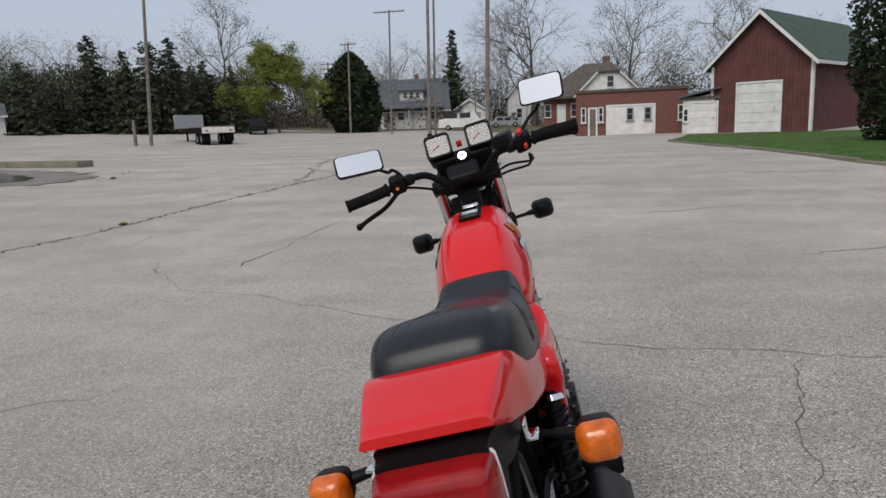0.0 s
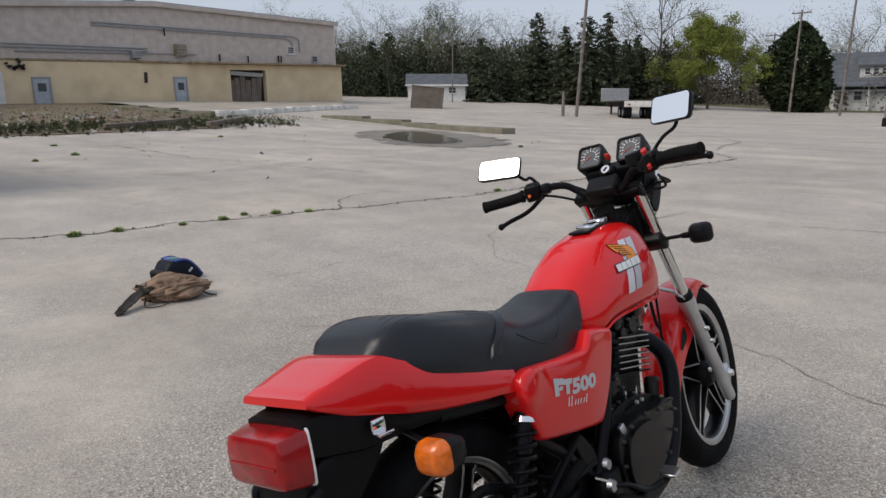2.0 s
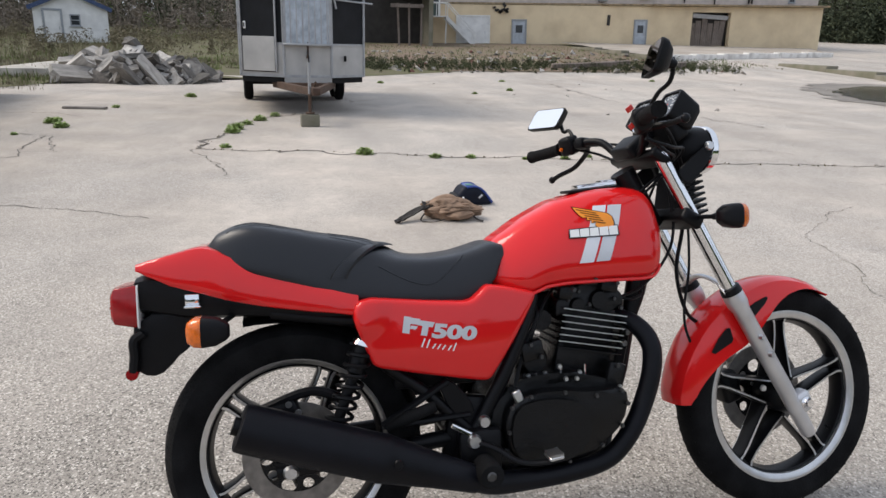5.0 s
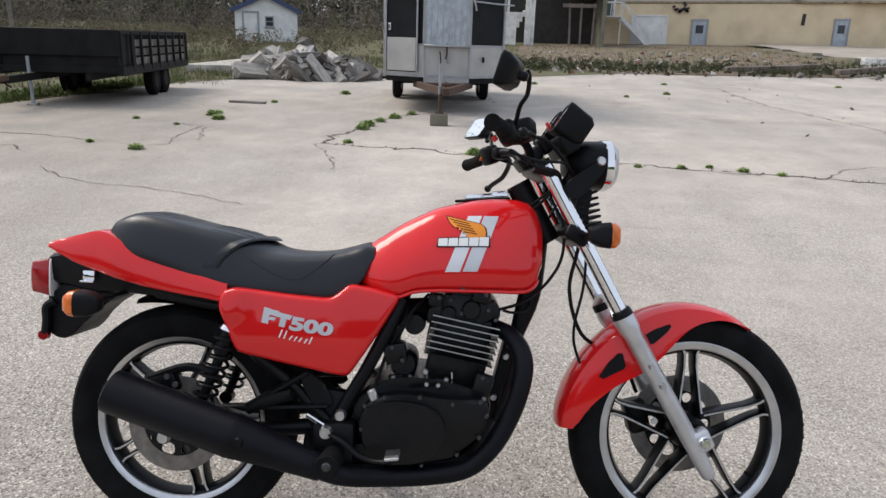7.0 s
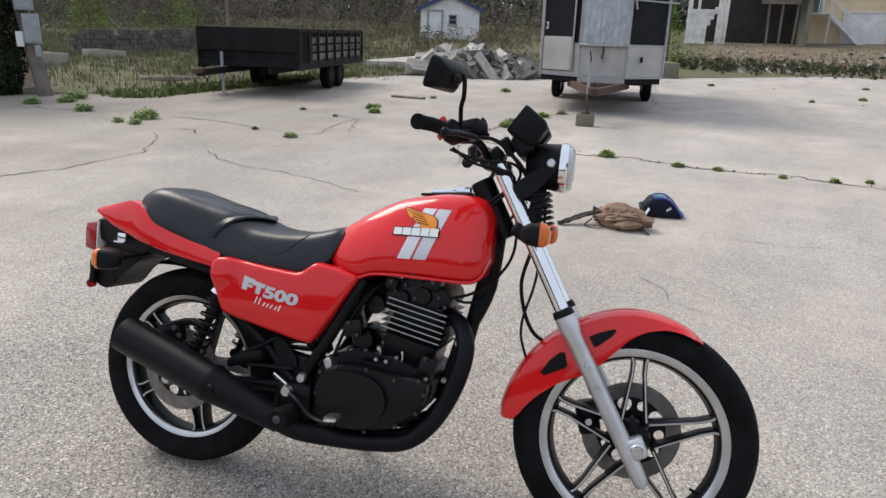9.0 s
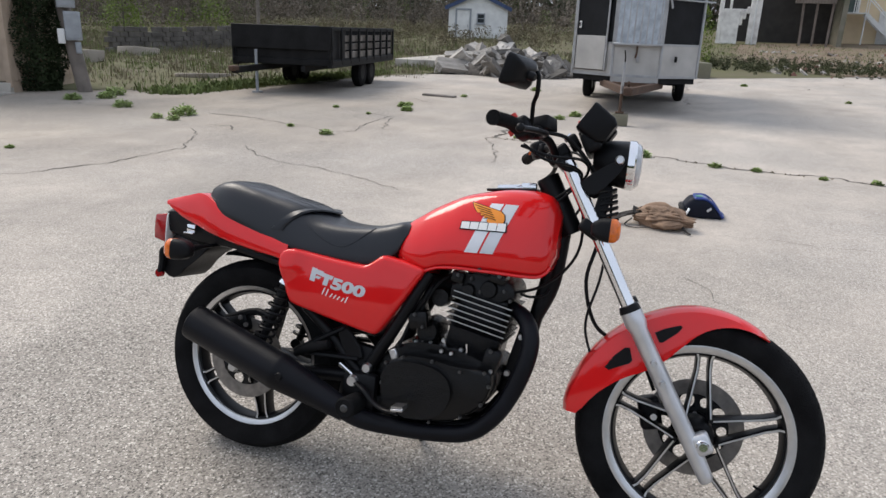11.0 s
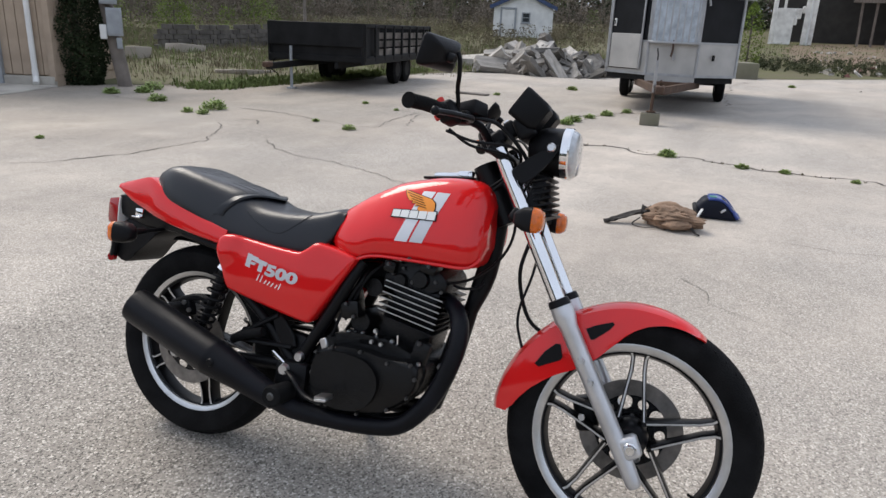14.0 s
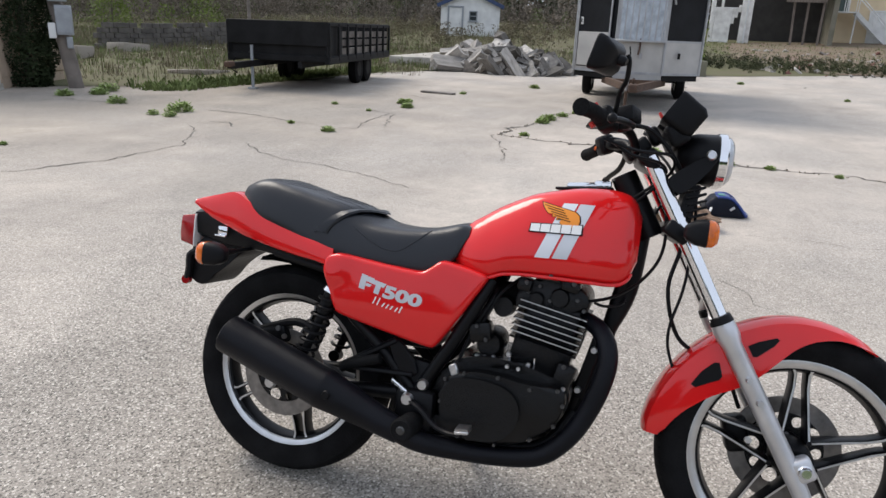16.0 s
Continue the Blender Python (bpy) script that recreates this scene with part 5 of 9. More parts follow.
def sheet(name, material, xs, ys, lift=0.0, kind="structure", label="", category=""):
    vs = [(x, y, gz(x, y) + lift) for y in ys for x in xs]
    n = len(xs)
    fs = [(j * n + i, j * n + i + 1, (j + 1) * n + i + 1, (j + 1) * n + i) for j in range(len(ys) - 1) for i in range(n - 1)]
    me = bpy.data.meshes.new(name)
    me.from_pydata(vs, [], fs)
    me.materials.append(material)
    for p in me.polygons:
        p.use_smooth = True
    return tagged(new(name, me), label, category, kind=kind)


sheet("ground", LOT, axis(900, 1.0), axis(900, 1.0), 0, label="weathered cracked concrete lot", category="ground")


def patch(name, poly, material, lift, label, category, kind="structure", rough=0.0, cell=1.5):
    """A thin sheet with an uneven outline, laid over the ground."""
    rnd = random.Random(len(name) + len(poly))
    pts = []
    for (x0, y0), (x1, y1) in zip(poly, poly[1:] + poly[:1]):
        d = math.hypot(x1 - x0, y1 - y0)
        k = max(1, int(d / cell))
        for i in range(k):
            t = i / k
            pts.append((x0 + (x1 - x0) * t + rnd.uniform(-1, 1) * rough, y0 + (y1 - y0) * t + rnd.uniform(-1, 1) * rough))
    bm = B()
    f = bm.faces.new([bm.verts.new((x, y, 0)) for x, y in pts])
    bmesh.ops.triangulate(bm, faces=[f])
    for _ in range(6):
        long = [e for e in bm.edges if e.calc_length() > max(cell * 2.5, 0.06 * min((v.co.to_2d().length for v in e.verts)))]
        if not long or len(bm.edges) > 30000:
            break
        bmesh.ops.subdivide_edges(bm, edges=long, cuts=1)
        bmesh.ops.triangulate(bm, faces=[f for f in bm.faces if len(f.verts) > 3])
    for v in bm.verts:
        v.co.z = gz(v.co.x, v.co.y) + lift
    ob = part(name, bm, material)
    return tagged(ob, label, category, kind=kind)


patch("field", [(-7.9, -8.9), (-9.2, -7.6), (-11.0, -6.7), (-15.6, -6.6), (-20, -6.2), (-26, -5.5), (-32, -1), (-33, 6), (-32, 14), (-38, 22), (-46, 26), (-70, 24), (-300, 30), (-300, -300), (-20, -300), (-11, -60), (-9.5, -20)], GRASS, 0.012, "rough field of dead grass and weeds", "field", rough=0.25, cell=0.9)
patch("lawn", [(6.9, 42), (5.2, 34.5), (5.2, 26), (6.14, 15.2), (8, 6), (60, 0), (70, 40), (14, 45), (8.0, 47)], LAWN, 0.035, "mown green lawn beside the barn", "lawn", rough=0.08, cell=0.8)
patch("north_verge", [(-60, 92), (-14, 88), (-3, 62), (2, 52), (40, 60), (200, 200), (-200, 260), (-140, 90), (-75, 62)], GRASS, 0.02, "grass verge below the far trees", "verge", rough=0.5, cell=3)


# ---- cracks, joints and weeds ----
def crack(pts, w, name="crack", seed=1, jag=0.03):
    rnd = random.Random(seed)
    P = []
    ox = oy = 0.0
    for (x0, y0), (x1, y1) in zip(pts, pts[1:]):
        k = max(2, int(math.hypot(x1 - x0, y1 - y0) / 0.06))
        for i in range(k):
            t = i / k
            ox = ox * 0.8 + rnd.gauss(0, jag * 0.55)
            oy = oy * 0.8 + rnd.gauss(0, jag * 0.55)
            P.append((x0 + (x1 - x0) * t + ox, y0 + (y1 - y0) * t + oy))
    P.append(pts[-1])
    bm = B()
    prev = None
    for i, (x, y) in enumerate(P):
        a, b = P[max(i - 1, 0)], P[min(i + 1, len(P) - 1)]
        dx, dy = b[0] - a[0], b[1] - a[1]
        q = math.hypot(dx, dy) or 1
        h = w * (0.3 + 1.4 * abs(noise.noise(Vector((x * 1.3, y * 1.3, seed))))) * rnd.uniform(0.6, 1.3) * (0.25 if i in (0, len(P) - 1) else 1) / 2
        row = [bm.verts.new((x + s * dy / q * h, y - s * dx / q * h, gz(x, y) + 0.004)) for s in (1, -1)]
        if prev:
            bm.faces.new((prev[0], prev[1], row[1], row[0]))
        prev = row
    return tagged(part(name, bm, CRACK), "dirt-filled crack in the concrete", "crack", kind="structure")


CRACKS = [
    ([(-11.4, 0.84), (-10.6, 0.42), (-9.8, 0.17), (-8.96, 0.1), (-8.12, -0.08), (-6.94, -0.18), (-6.84, 0.6), (-6.86, 1.2), (-6.6, 1.84), (-6.42, 2.66), (-6.32, 3.2), (-6.2, 4.2), (-6.08, 5.1), (-5.9, 5.8), (-5.72, 6.6), (-5.6, 7.6), (-5.5, 9.8), (-5.4, 11.7), (-4.97, 16.0)], 0.05),
    ([(-5.95, 5.75), (-6.5, 6.15), (-6.9, 6.75), (-6.85, 7.3), (-6.3, 7.8)], 0.03),
    ([(-6.94, -0.18), (-6.05, 0.14), (-5.13, 0.43)], 0.025),
    ([(-2.04, -3.35), (-2.3, -3.1), (-2.9, -2.93), (-3.3, -2.83), (-3.9, -2.93), (-4.2, -2.94), (-4.6, -3.2), (-5.3, -3.78)], 0.03),
    ([(-4.63, -2.47), (-4.18, -1.96), (-3.95, -1.5), (-3.9, -1.1), (-3.8, -0.6), (-3.55, -0.1), (-3.44, 0.08)], 0.022),
    ([(-6.75, -4.77), (-6.68, -3.94), (-6.4, -2.83), (-6.13, -2.26), (-6.36, -2.0), (-7.24, -2.22), (-8.17, -2.29)], 0.035),
    ([(-8.6, -3.28), (-8.26, -2.67), (-8.04, -2.23), (-7.3, -1.95), (-6.62, -1.69)], 0.03),
    ([(-5.93, -7.25), (-6.52, -7.2), (-6.48, -6.26)], 0.05),
    ([(-10.98, -4.63), (-11.12, -3.91), (-11.17, -3.12), (-10.6, -2.6)], 0.04),
    ([(-5.7, -3.88), (-5.78, -3.57), (-5.5, -3.3)], 0.035),
    ([(-3.28, 2.72), (-3.31, 2.9), (-3.38, 3.2), (-3.4, 3.55), (-3.38, 3.9), (-3.26, 4.37)], 0.008),
    ([(-2.64, 4.9), (-1.94, 4.7), (-1.59, 4.55), (-1.18, 4.34), (-0.84, 4.2), (-0.48, 4.1), (-0.24, 4.05), (0.04, 3.93), (0.24, 3.78), (0.67, 3.69), (0.98, 3.62), (1.32, 3.59), (1.87, 3.56), (3.2, 3.45), (5, 3.5)], 0.012),
    ([(-2.64, 4.9), (-3.1, 5.41), (-3.56, 6.05)], 0.01),
    ([(1.5, 3.55), (1.4, 3.29), (1.32, 3.08), (1.19, 2.77), (1.2, 2.5), (1.1, 2.28)], 0.012),
    ([(0.72, 1.24), (0.67, 1.32), (0.62, 1.41), (0.54, 1.41), (0.45, 1.43)], 0.005),
    ([(-2.23, 2.52), (-2.1, 2.62), (-1.85, 2.8), (-1.76, 2.97), (-1.68, 3.22)], 0.006),
    ([(-2.55, 5.81), (-2.56, 6.8), (-2.62, 7.6), (-2.5, 8.6)], 0.014),
    ([(2.2, 6.2), (3.4, 6.6), (4.1, 7.2), (5.6, 7.4)], 0.022),
    ([(-4.9, 6.6), (-4.5, 7.0), (-4.6, 7.5), (-4.2, 8.1)], 0.014),
    ([(-1.2, 8.3), (0.4, 8.9), (1.2, 8.8), (2.6, 9.4)], 0.028),
    ([(-14, 2), (-20, 1.5), (-28, 2.5)], 0.06),
    ([(-9.5, 9), (-16, 8.6), (-24, 9.5), (-30, 9)], 0.06),
    ([(-4.97, 16), (-8, 20), (-15.5, 22)], 0.07),
    ([(2, 14), (9, 13)], 0.05),
    ([(-4, 26), (8, 20)], 0.07),
    ([(-18, 38), (-8, 24), (-5.1, 13.5)], 0.08),
]
for i, (pts, w) in enumerate(CRACKS):
    crack(pts, w * (1.2 if i == 0 else 0.78), seed=i + 3, jag=0.035 if w < 0.05 else 0.07)


def blades(bm, c, n, h, spread, rnd, lean=0.5, wide=0.008):
    for _ in range(n):
        a, r = rnd.uniform(0, 6.283), spread * math.sqrt(rnd.random())
        x, y = c[0] + r * math.cos(a), c[1] + r * math.sin(a)
        z = gz(x, y) - 0.01
        k = h * rnd.uniform(0.4, 1.0) * (1 - 0.5 * r / (spread + 1e-6))
        b = rnd.uniform(0, 6.283)
        dx, dy = math.cos(b), math.sin(b)
        l = lean * k * rnd.uniform(0.2, 1)
        w = wide * rnd.uniform(0.6, 1.4)
        p0 = bm.verts.new((x - dy * w, y + dx * w, z))
        p1 = bm.verts.new((x + dy * w, y - dx * w, z))
        p2 = bm.verts.new((x + dx * l * 0.45 + dy * w, y + dy * l * 0.45 - dx * w, z + k * 0.7))
        p3 = bm.verts.new((x + dx * l * 0.45 - dy * w, y + dy * l * 0.45 + dx * w, z + k * 0.7))
        p4 = bm.verts.new((x + dx * l, y + dy * l, z + k))
        bm.faces.new((p0, p1, p2, p3))
        bm.faces.new((p3, p2, p4))


def weed(x, y, size, seed, n=120):
    """A low rounded clump of small broad leaves with a few blades."""
    rnd = random.Random(seed)
    bm = B()
    blades(bm, (x, y), n // 3, size * 0.9, size * 0.7, rnd, 0.9, 0.003 + size * 0.012)
    for _ in range(int(n * 2.2)):
        a, u, k = rnd.uniform(0, 6.283), rnd.random(), rnd.uniform(0.45, 1.0)
        r = size * math.sqrt(1 - u * u) * k * (1 + 0.3 * noise.noise(Vector((math.cos(a) * 2, math.sin(a) * 2, seed))))
        c = Vector((x + r * math.cos(a), y + r * math.sin(a), gz(x, y) + 0.004 + size * 0.72 * u * k))
        d = Vector((math.cos(a) + rnd.gauss(0, 0.5), math.sin(a) + rnd.gauss(0, 0.5), rnd.uniform(-0.1, 0.9))).normalized()
        w = d.cross(Vector((rnd.gauss(0, 0.4), rnd.gauss(0, 0.4), 1))).normalized()
        q = (0.016 + size * 0.1) * rnd.uniform(0.6, 1.3)
        bm.faces.new([bm.verts.new(c + v) for v in (-d * q * 0.6, w * q * 0.38, d * q, -w * q * 0.38)])
    return tagged(part("weed", bm, CLUMP, smooth=False), "small green weed growing from a crack", "weed", group="weeds in the lot")


WEEDS = [(-6.56, 1.84, 0.13), (-9.05, -2.4, 0.14), (-9.6, -2.72, 0.15), (-9.9, -2.75, 0.1), (-5.9, -2.12, 0.12), (-6.34, -4.84, 0.26), (-5.83, -4.87, 0.11), (-5.8, -4.55, 0.12), (-6.55, -6.24, 0.2), (-3.12, -4.32, 0.05), (-6.3, 2.67, 0.09), (-6.28, 3.1, 0.07), (-6.2, 4.25, 0.07),
         (-6.17, 3.75, 0.05), (-6.34, 4.6, 0.05), (-6.16, 4.93, 0.08), (-6.0, 5.3, 0.06), (-7.09, 0.15, 0.08), (-8.56, 0.06, 0.14), (-9.0, 0.05, 0.16), (-9.6, 0.15, 0.12), (-10.2, 0.3, 0.14), (-10.9, 0.5, 0.12), (-8.2, -2.7, 0.05), (-8.7, -3.6, 0.07), (-6.25, -2.9, 0.06), (-24, 7.9, 0.14), (-19, 6.9, 0.14), (-17.5, 5.5, 0.1), (-12.2, -2.5, 0.1), (-5.6, 8.5, 0.07), (-15.0, -1.64, 0.16), (-7.3, -7.4, 0.2), (-6.8, -7.6, 0.18), (-7.8, -7.7, 0.25), (-11.3, 16.4, 0.1), (-24.3, 14, 0.14), (-22, 3.2, 0.14)]
for i, (x, y, s) in enumerate(WEEDS):
    weed(x, y, s * 0.84, i + 50, 160 if s > 0.12 else 90)
jb = B()
rnd = random.Random(5)
for pts, w in CRACKS[:1]:
    for (x0, y0), (x1, y1) in zip(pts, pts[1:]):
        for _ in range(int(math.hypot(x1 - x0, y1 - y0) * 9)):
            t = rnd.random()
            blades(jb, (x0 + (x1 - x0) * t, y0 + (y1 - y0) * t), 3, 0.05, 0.03, rnd, 0.9)
tagged(part("crack_grass", jb, STRAW), "short dry grass along the joints", "grass", kind="stuff")
fb = B()
fs = B()
for _ in range(5200):
    x, y = rnd.uniform(-34, -8), rnd.uniform(-40, 0)
    if y > -7.2 - (x + 9) * 0.02 - rnd.random() ** 2 * 3 and not (x < -16 and y < -6.4 + rnd.random()) and not (x < -27):
        continue
    if x > -9 and y > -10:
        continue
    blades(fs if rnd.random() < 0.6 else fb, (x, y), 14, rnd.uniform(0.12, 0.5), 0.3, rnd, 0.6, 0.004 + 0.00022 * -x)
for _ in range(1500):
    blades(fb, (rnd.uniform(-18, -8.5), -6.9 - abs(rnd.gauss(0, 0.5))), 6, rnd.uniform(0.08, 0.25), 0.2, rnd, 0.8, 0.015)
for _ in range(2600):
    blades(fs if rnd.random() < 0.55 else fb, (rnd.uniform(-52, -32.5), rnd.uniform(-6, 26)), 4, rnd.uniform(0.1, 0.3), 0.35, rnd, 0.6, 0.014)
for _ in range(2600):
    blades(fs if rnd.random() < 0.8 else fb, (rnd.uniform(-58, -20), rnd.uniform(-45, -7)), 14, rnd.uniform(0.3, 0.9), 0.7, rnd, 0.6, 0.007)
tagged(part("field_weeds", fb, FIELDGREEN), "green weeds over the rough field", "weeds", kind="stuff")
tagged(part("field_straw", fs, STRAW), "tall dead grass over the rough field", "grass", kind="stuff")
lb = B()
for _ in range(3800):
    x, y = rnd.uniform(3.6, 16), rnd.uniform(10, 40)
    if x > 5.3 + max(0, (25 - y) * 0.09, (y - 34.5) * 0.22):
        blades(lb, (x, y), 3, 0.09, 0.1, rnd, 0.8, 0.02)
tagged(part("lawn_grass", lb, WEED), "short green lawn grass", "grass", kind="stuff")

# puddle in the sunken slab
patch("wet_patch", chaikin([(-22.0, 18.4), (-24.6, 22.6), (-22.6, 23.8), (-19.1, 22.2), (-14.6, 19.6), (-12.3, 17.2), (-12.1, 15.5), (-13.3, 14.8), (-15.6, 15.2)], 2), WETDIRT, 0.012, "damp dark concrete round a puddle", "damp patch", rough=0.35, cell=0.3)
patch("water", chaikin([(-19.6, 18.1), (-22.4, 21.8), (-21.6, 22.5), (-17.6, 19.8), (-14.8, 17.9), (-13.7, 16.2), (-14.8, 15.7), (-16.6, 16.3)], 2), WATER, 0.02, "shallow puddle of standing water", "puddle", rough=0.1, cell=0.3)

# ---- backpack and helmet on the ground ----
bag = thing("backpack", "crumpled brown canvas backpack lying on the concrete", "backpack", pose(-3.36, 2.34, 0, 0, 0, -12))
bm = B()
bmesh.ops.create_icosphere(bm, subdivisions=6, radius=1.0)
for v in bm.verts:
    c = v.co.copy()
    fold = abs(noise.noise(Vector((c.x * 2.2 + c.y * 0.8, c.y * 1.1, c.z * 1.4)) + Vector((3, 1, 0))))
    a = 0.16 * noise.noise(c * 1.3 + Vector((7, 2, 1))) + 0.55 * (fold - 0.22) - 0.2 * abs(noise.noise(c * 3.6)) + 0.03 * noise.noise(c * 11)
    c *= 1 + a
    taper = 1 - 0.28 * step(0.2, 1.0, c.y) - 0.2 * step(-0.4, -1.0, c.y)
    v.co = Vector((c.x * 0.15 * taper, c.y * 0.23, max(0.0, 0.062 + c.z * 0.095 * taper)))
part("canvas_body", bm, CANVAS, bag)


def cloth(pts, w, lift, seed):
    """A strip of cloth along the points, its edges curled and creased, with a thickness."""
    P = curve(pts, 6)
    rings = []
    for i, q in enumerate(P):
        d = (P[min(i + 1, len(P) - 1)] - P[max(i - 1, 0)]).normalized()
        sd = d.cross(Vector((0, 0, 1))).normalized()
        wd = w * (1 - 0.55 * (i / len(P)) ** 2)
        top = [q + sd * wd * u + Vector((0, 0, lift * u * u + 0.012 * noise.noise(Vector((i * 0.4, u * 2, seed))))) for u in (-1, -0.6, -0.2, 0.2, 0.6, 1)]
        rings.append(top + [t - Vector((0, 0, 0.009)) for t in top[::-1]])
    return skin(B(), rings)


part("flap", cloth([(0.06, -0.16, 0.12), (0.0, -0.1, 0.15), (-0.06, 0.0, 0.155), (-0.08, 0.1, 0.13)], 0.06, -0.02, 4), CANVAS, bag, "folded brown canvas flap")
part("pocket", cloth([(0.1, -0.05, 0.09), (0.08, 0.06, 0.11), (0.03, 0.15, 0.1), (0.0, 0.2, 0.07)], 0.05, -0.015, 9), CANVAS, bag, "brown canvas front pocket")
part("shoulder_strap", cloth([(0.04, -0.14, 0.1), (0.09, -0.24, 0.075), (0.16, -0.31, 0.045), (0.23, -0.37, 0.02), (0.27, -0.4, 0.014)], 0.042, 0.012, 2), WEBBING, bag, "dark padded shoulder strap")
part("shoulder_strap", tube(B(), curve([(0.1, -0.2, 0.05), (0.19, -0.22, 0.014), (0.2, -0.12, 0.01), (0.15, -0.04, 0.02)], 6), 0.006, 6, 0.5), WEBBING, bag, "thin dark strap loop")
part("buckle_strap", tube(B(), curve([(0.05, 0.15, 0.06), (0.09, 0.2, 0.02), (0.13, 0.25, 0.012)], 5), 0.011, 6, 0.5), WEBBING, bag, "dark webbing strap")
part("zip_edge", tube(B(), curve([(-0.08, -0.14, 0.1), (-0.1, 0.0, 0.12), (-0.06, 0.14, 0.1), (0.02, 0.2, 0.06)], 6), 0.006, 6), WEBBING, bag, "dark zip edge")
part("collar", cloth([(-0.06, -0.2, 0.08), (0.0, -0.2, 0.11), (0.07, -0.19, 0.08)], 0.035, 0.015, 6), WEBBING, bag, "dark padded back edge")

GLOSSVISOR = mat("dark_visor", (0.012, 0.013, 0.016), 0.08, 0, 0.1, 3)
helmet = thing("helmet", "black and blue full-face motorcycle helmet lying on the concrete", "helmet", pose(-3.87, 2.6, 0, 0, 0, 8) @ Matrix.Diagonal((0.9, 0.86, 0.84, 1)))
HROWS = densify([(-0.175, 0.085, 0.085, 0.04), (-0.16, 0.1, 0.115, 0.025), (-0.12, 0.115, 0.17, 0.008), (-0.085, 0.122, 0.186, 0.0), (0.035, 0.122, 0.185, 0.0), (0.08, 0.12, 0.152, 0.0), (0.13, 0.114, 0.1, 0.0), (0.17, 0.102, 0.056, 0.0), (0.185, 0.09, 0.032, 0.004)], 4)
part("shell", body(HROWS, [(0, 1), (0.62, 1), (0.84, 0.92), (0.97, 0.6), (1, 0.25), (0.94, 0), (0, 0)], [r[0] for r in HROWS], 1), NAVY, helmet, "glossy black helmet shell")
for sd in (1, -1):
    part("trim_band", tube(B(), curve([(sd * 0.09, -0.075, 0.18), (sd * 0.092, -0.02, 0.187), (sd * 0.092, 0.03, 0.182), (sd * 0.095, 0.085, 0.15), (sd * 0.098, 0.135, 0.095), (sd * 0.096, 0.172, 0.045), (sd * 0.09, 0.184, 0.025)], 5), 0.013, 8), BLUEP, helmet, "blue painted trim")
    part("side_vent", box(B(), (sd * 0.117, 0.06, 0.09), (0.01, 0.05, 0.022), Euler((sd * 0.7, 0, 0)).to_matrix(), 0.004, 2), SILVER, helmet, "small grey side vent")
part("chin_bar", tube(B(), curve([(-0.09, 0.184, 0.026), (-0.05, 0.198, 0.024), (0.05, 0.198, 0.024), (0.09, 0.184, 0.026)], 5), 0.017, 8), BLUEP, helmet, "blue chin bar")
part("crown_panel", body(densify([(-0.1, 0.07, 0.179, 0.165), (-0.06, 0.085, 0.195, 0.175), (0.01, 0.085, 0.195, 0.175), (0.04, 0.07, 0.186, 0.165)], 3), [(0, 1), (0.8, 1), (1, 0.6), (1, 0)], [-0.1, -0.08, -0.06, -0.03, 0.01, 0.04], 1), BLUEP, helmet, "blue painted crown")
part("accent", box(B(), (0.03, -0.035, 0.197), (0.07, 0.06, 0.006), None, 0.002, 2), GREENP, helmet, "pale green accent on the crown")
part("visor", body(densify([(0.06, 0.075, 0.176, 0.16), (0.1, 0.08, 0.142, 0.12), (0.16, 0.075, 0.078, 0.06)], 3), [(0, 1), (0.9, 1), (1, 0.5), (1, 0)], [0.06, 0.08, 0.1, 0.13, 0.16], 1), GLOSSVISOR, helmet, "dark tinted visor")
part("neck_roll", tube(B(), curve([(-0.1, -0.16, 0.02), (-0.09, -0.175, 0.075), (0, -0.18, 0.095), (0.09, -0.175, 0.075), (0.1, -0.16, 0.02)], 6), 0.022, 10), LINING, helmet, "black padded neck roll")
part("chin_strap", tube(B(), curve([(0.1, -0.11, 0.1), (0.13, -0.13, 0.06), (0.14, -0.16, 0.008)], 6), 0.011, 6, 0.5), WHITE, helmet, "pale chin strap")

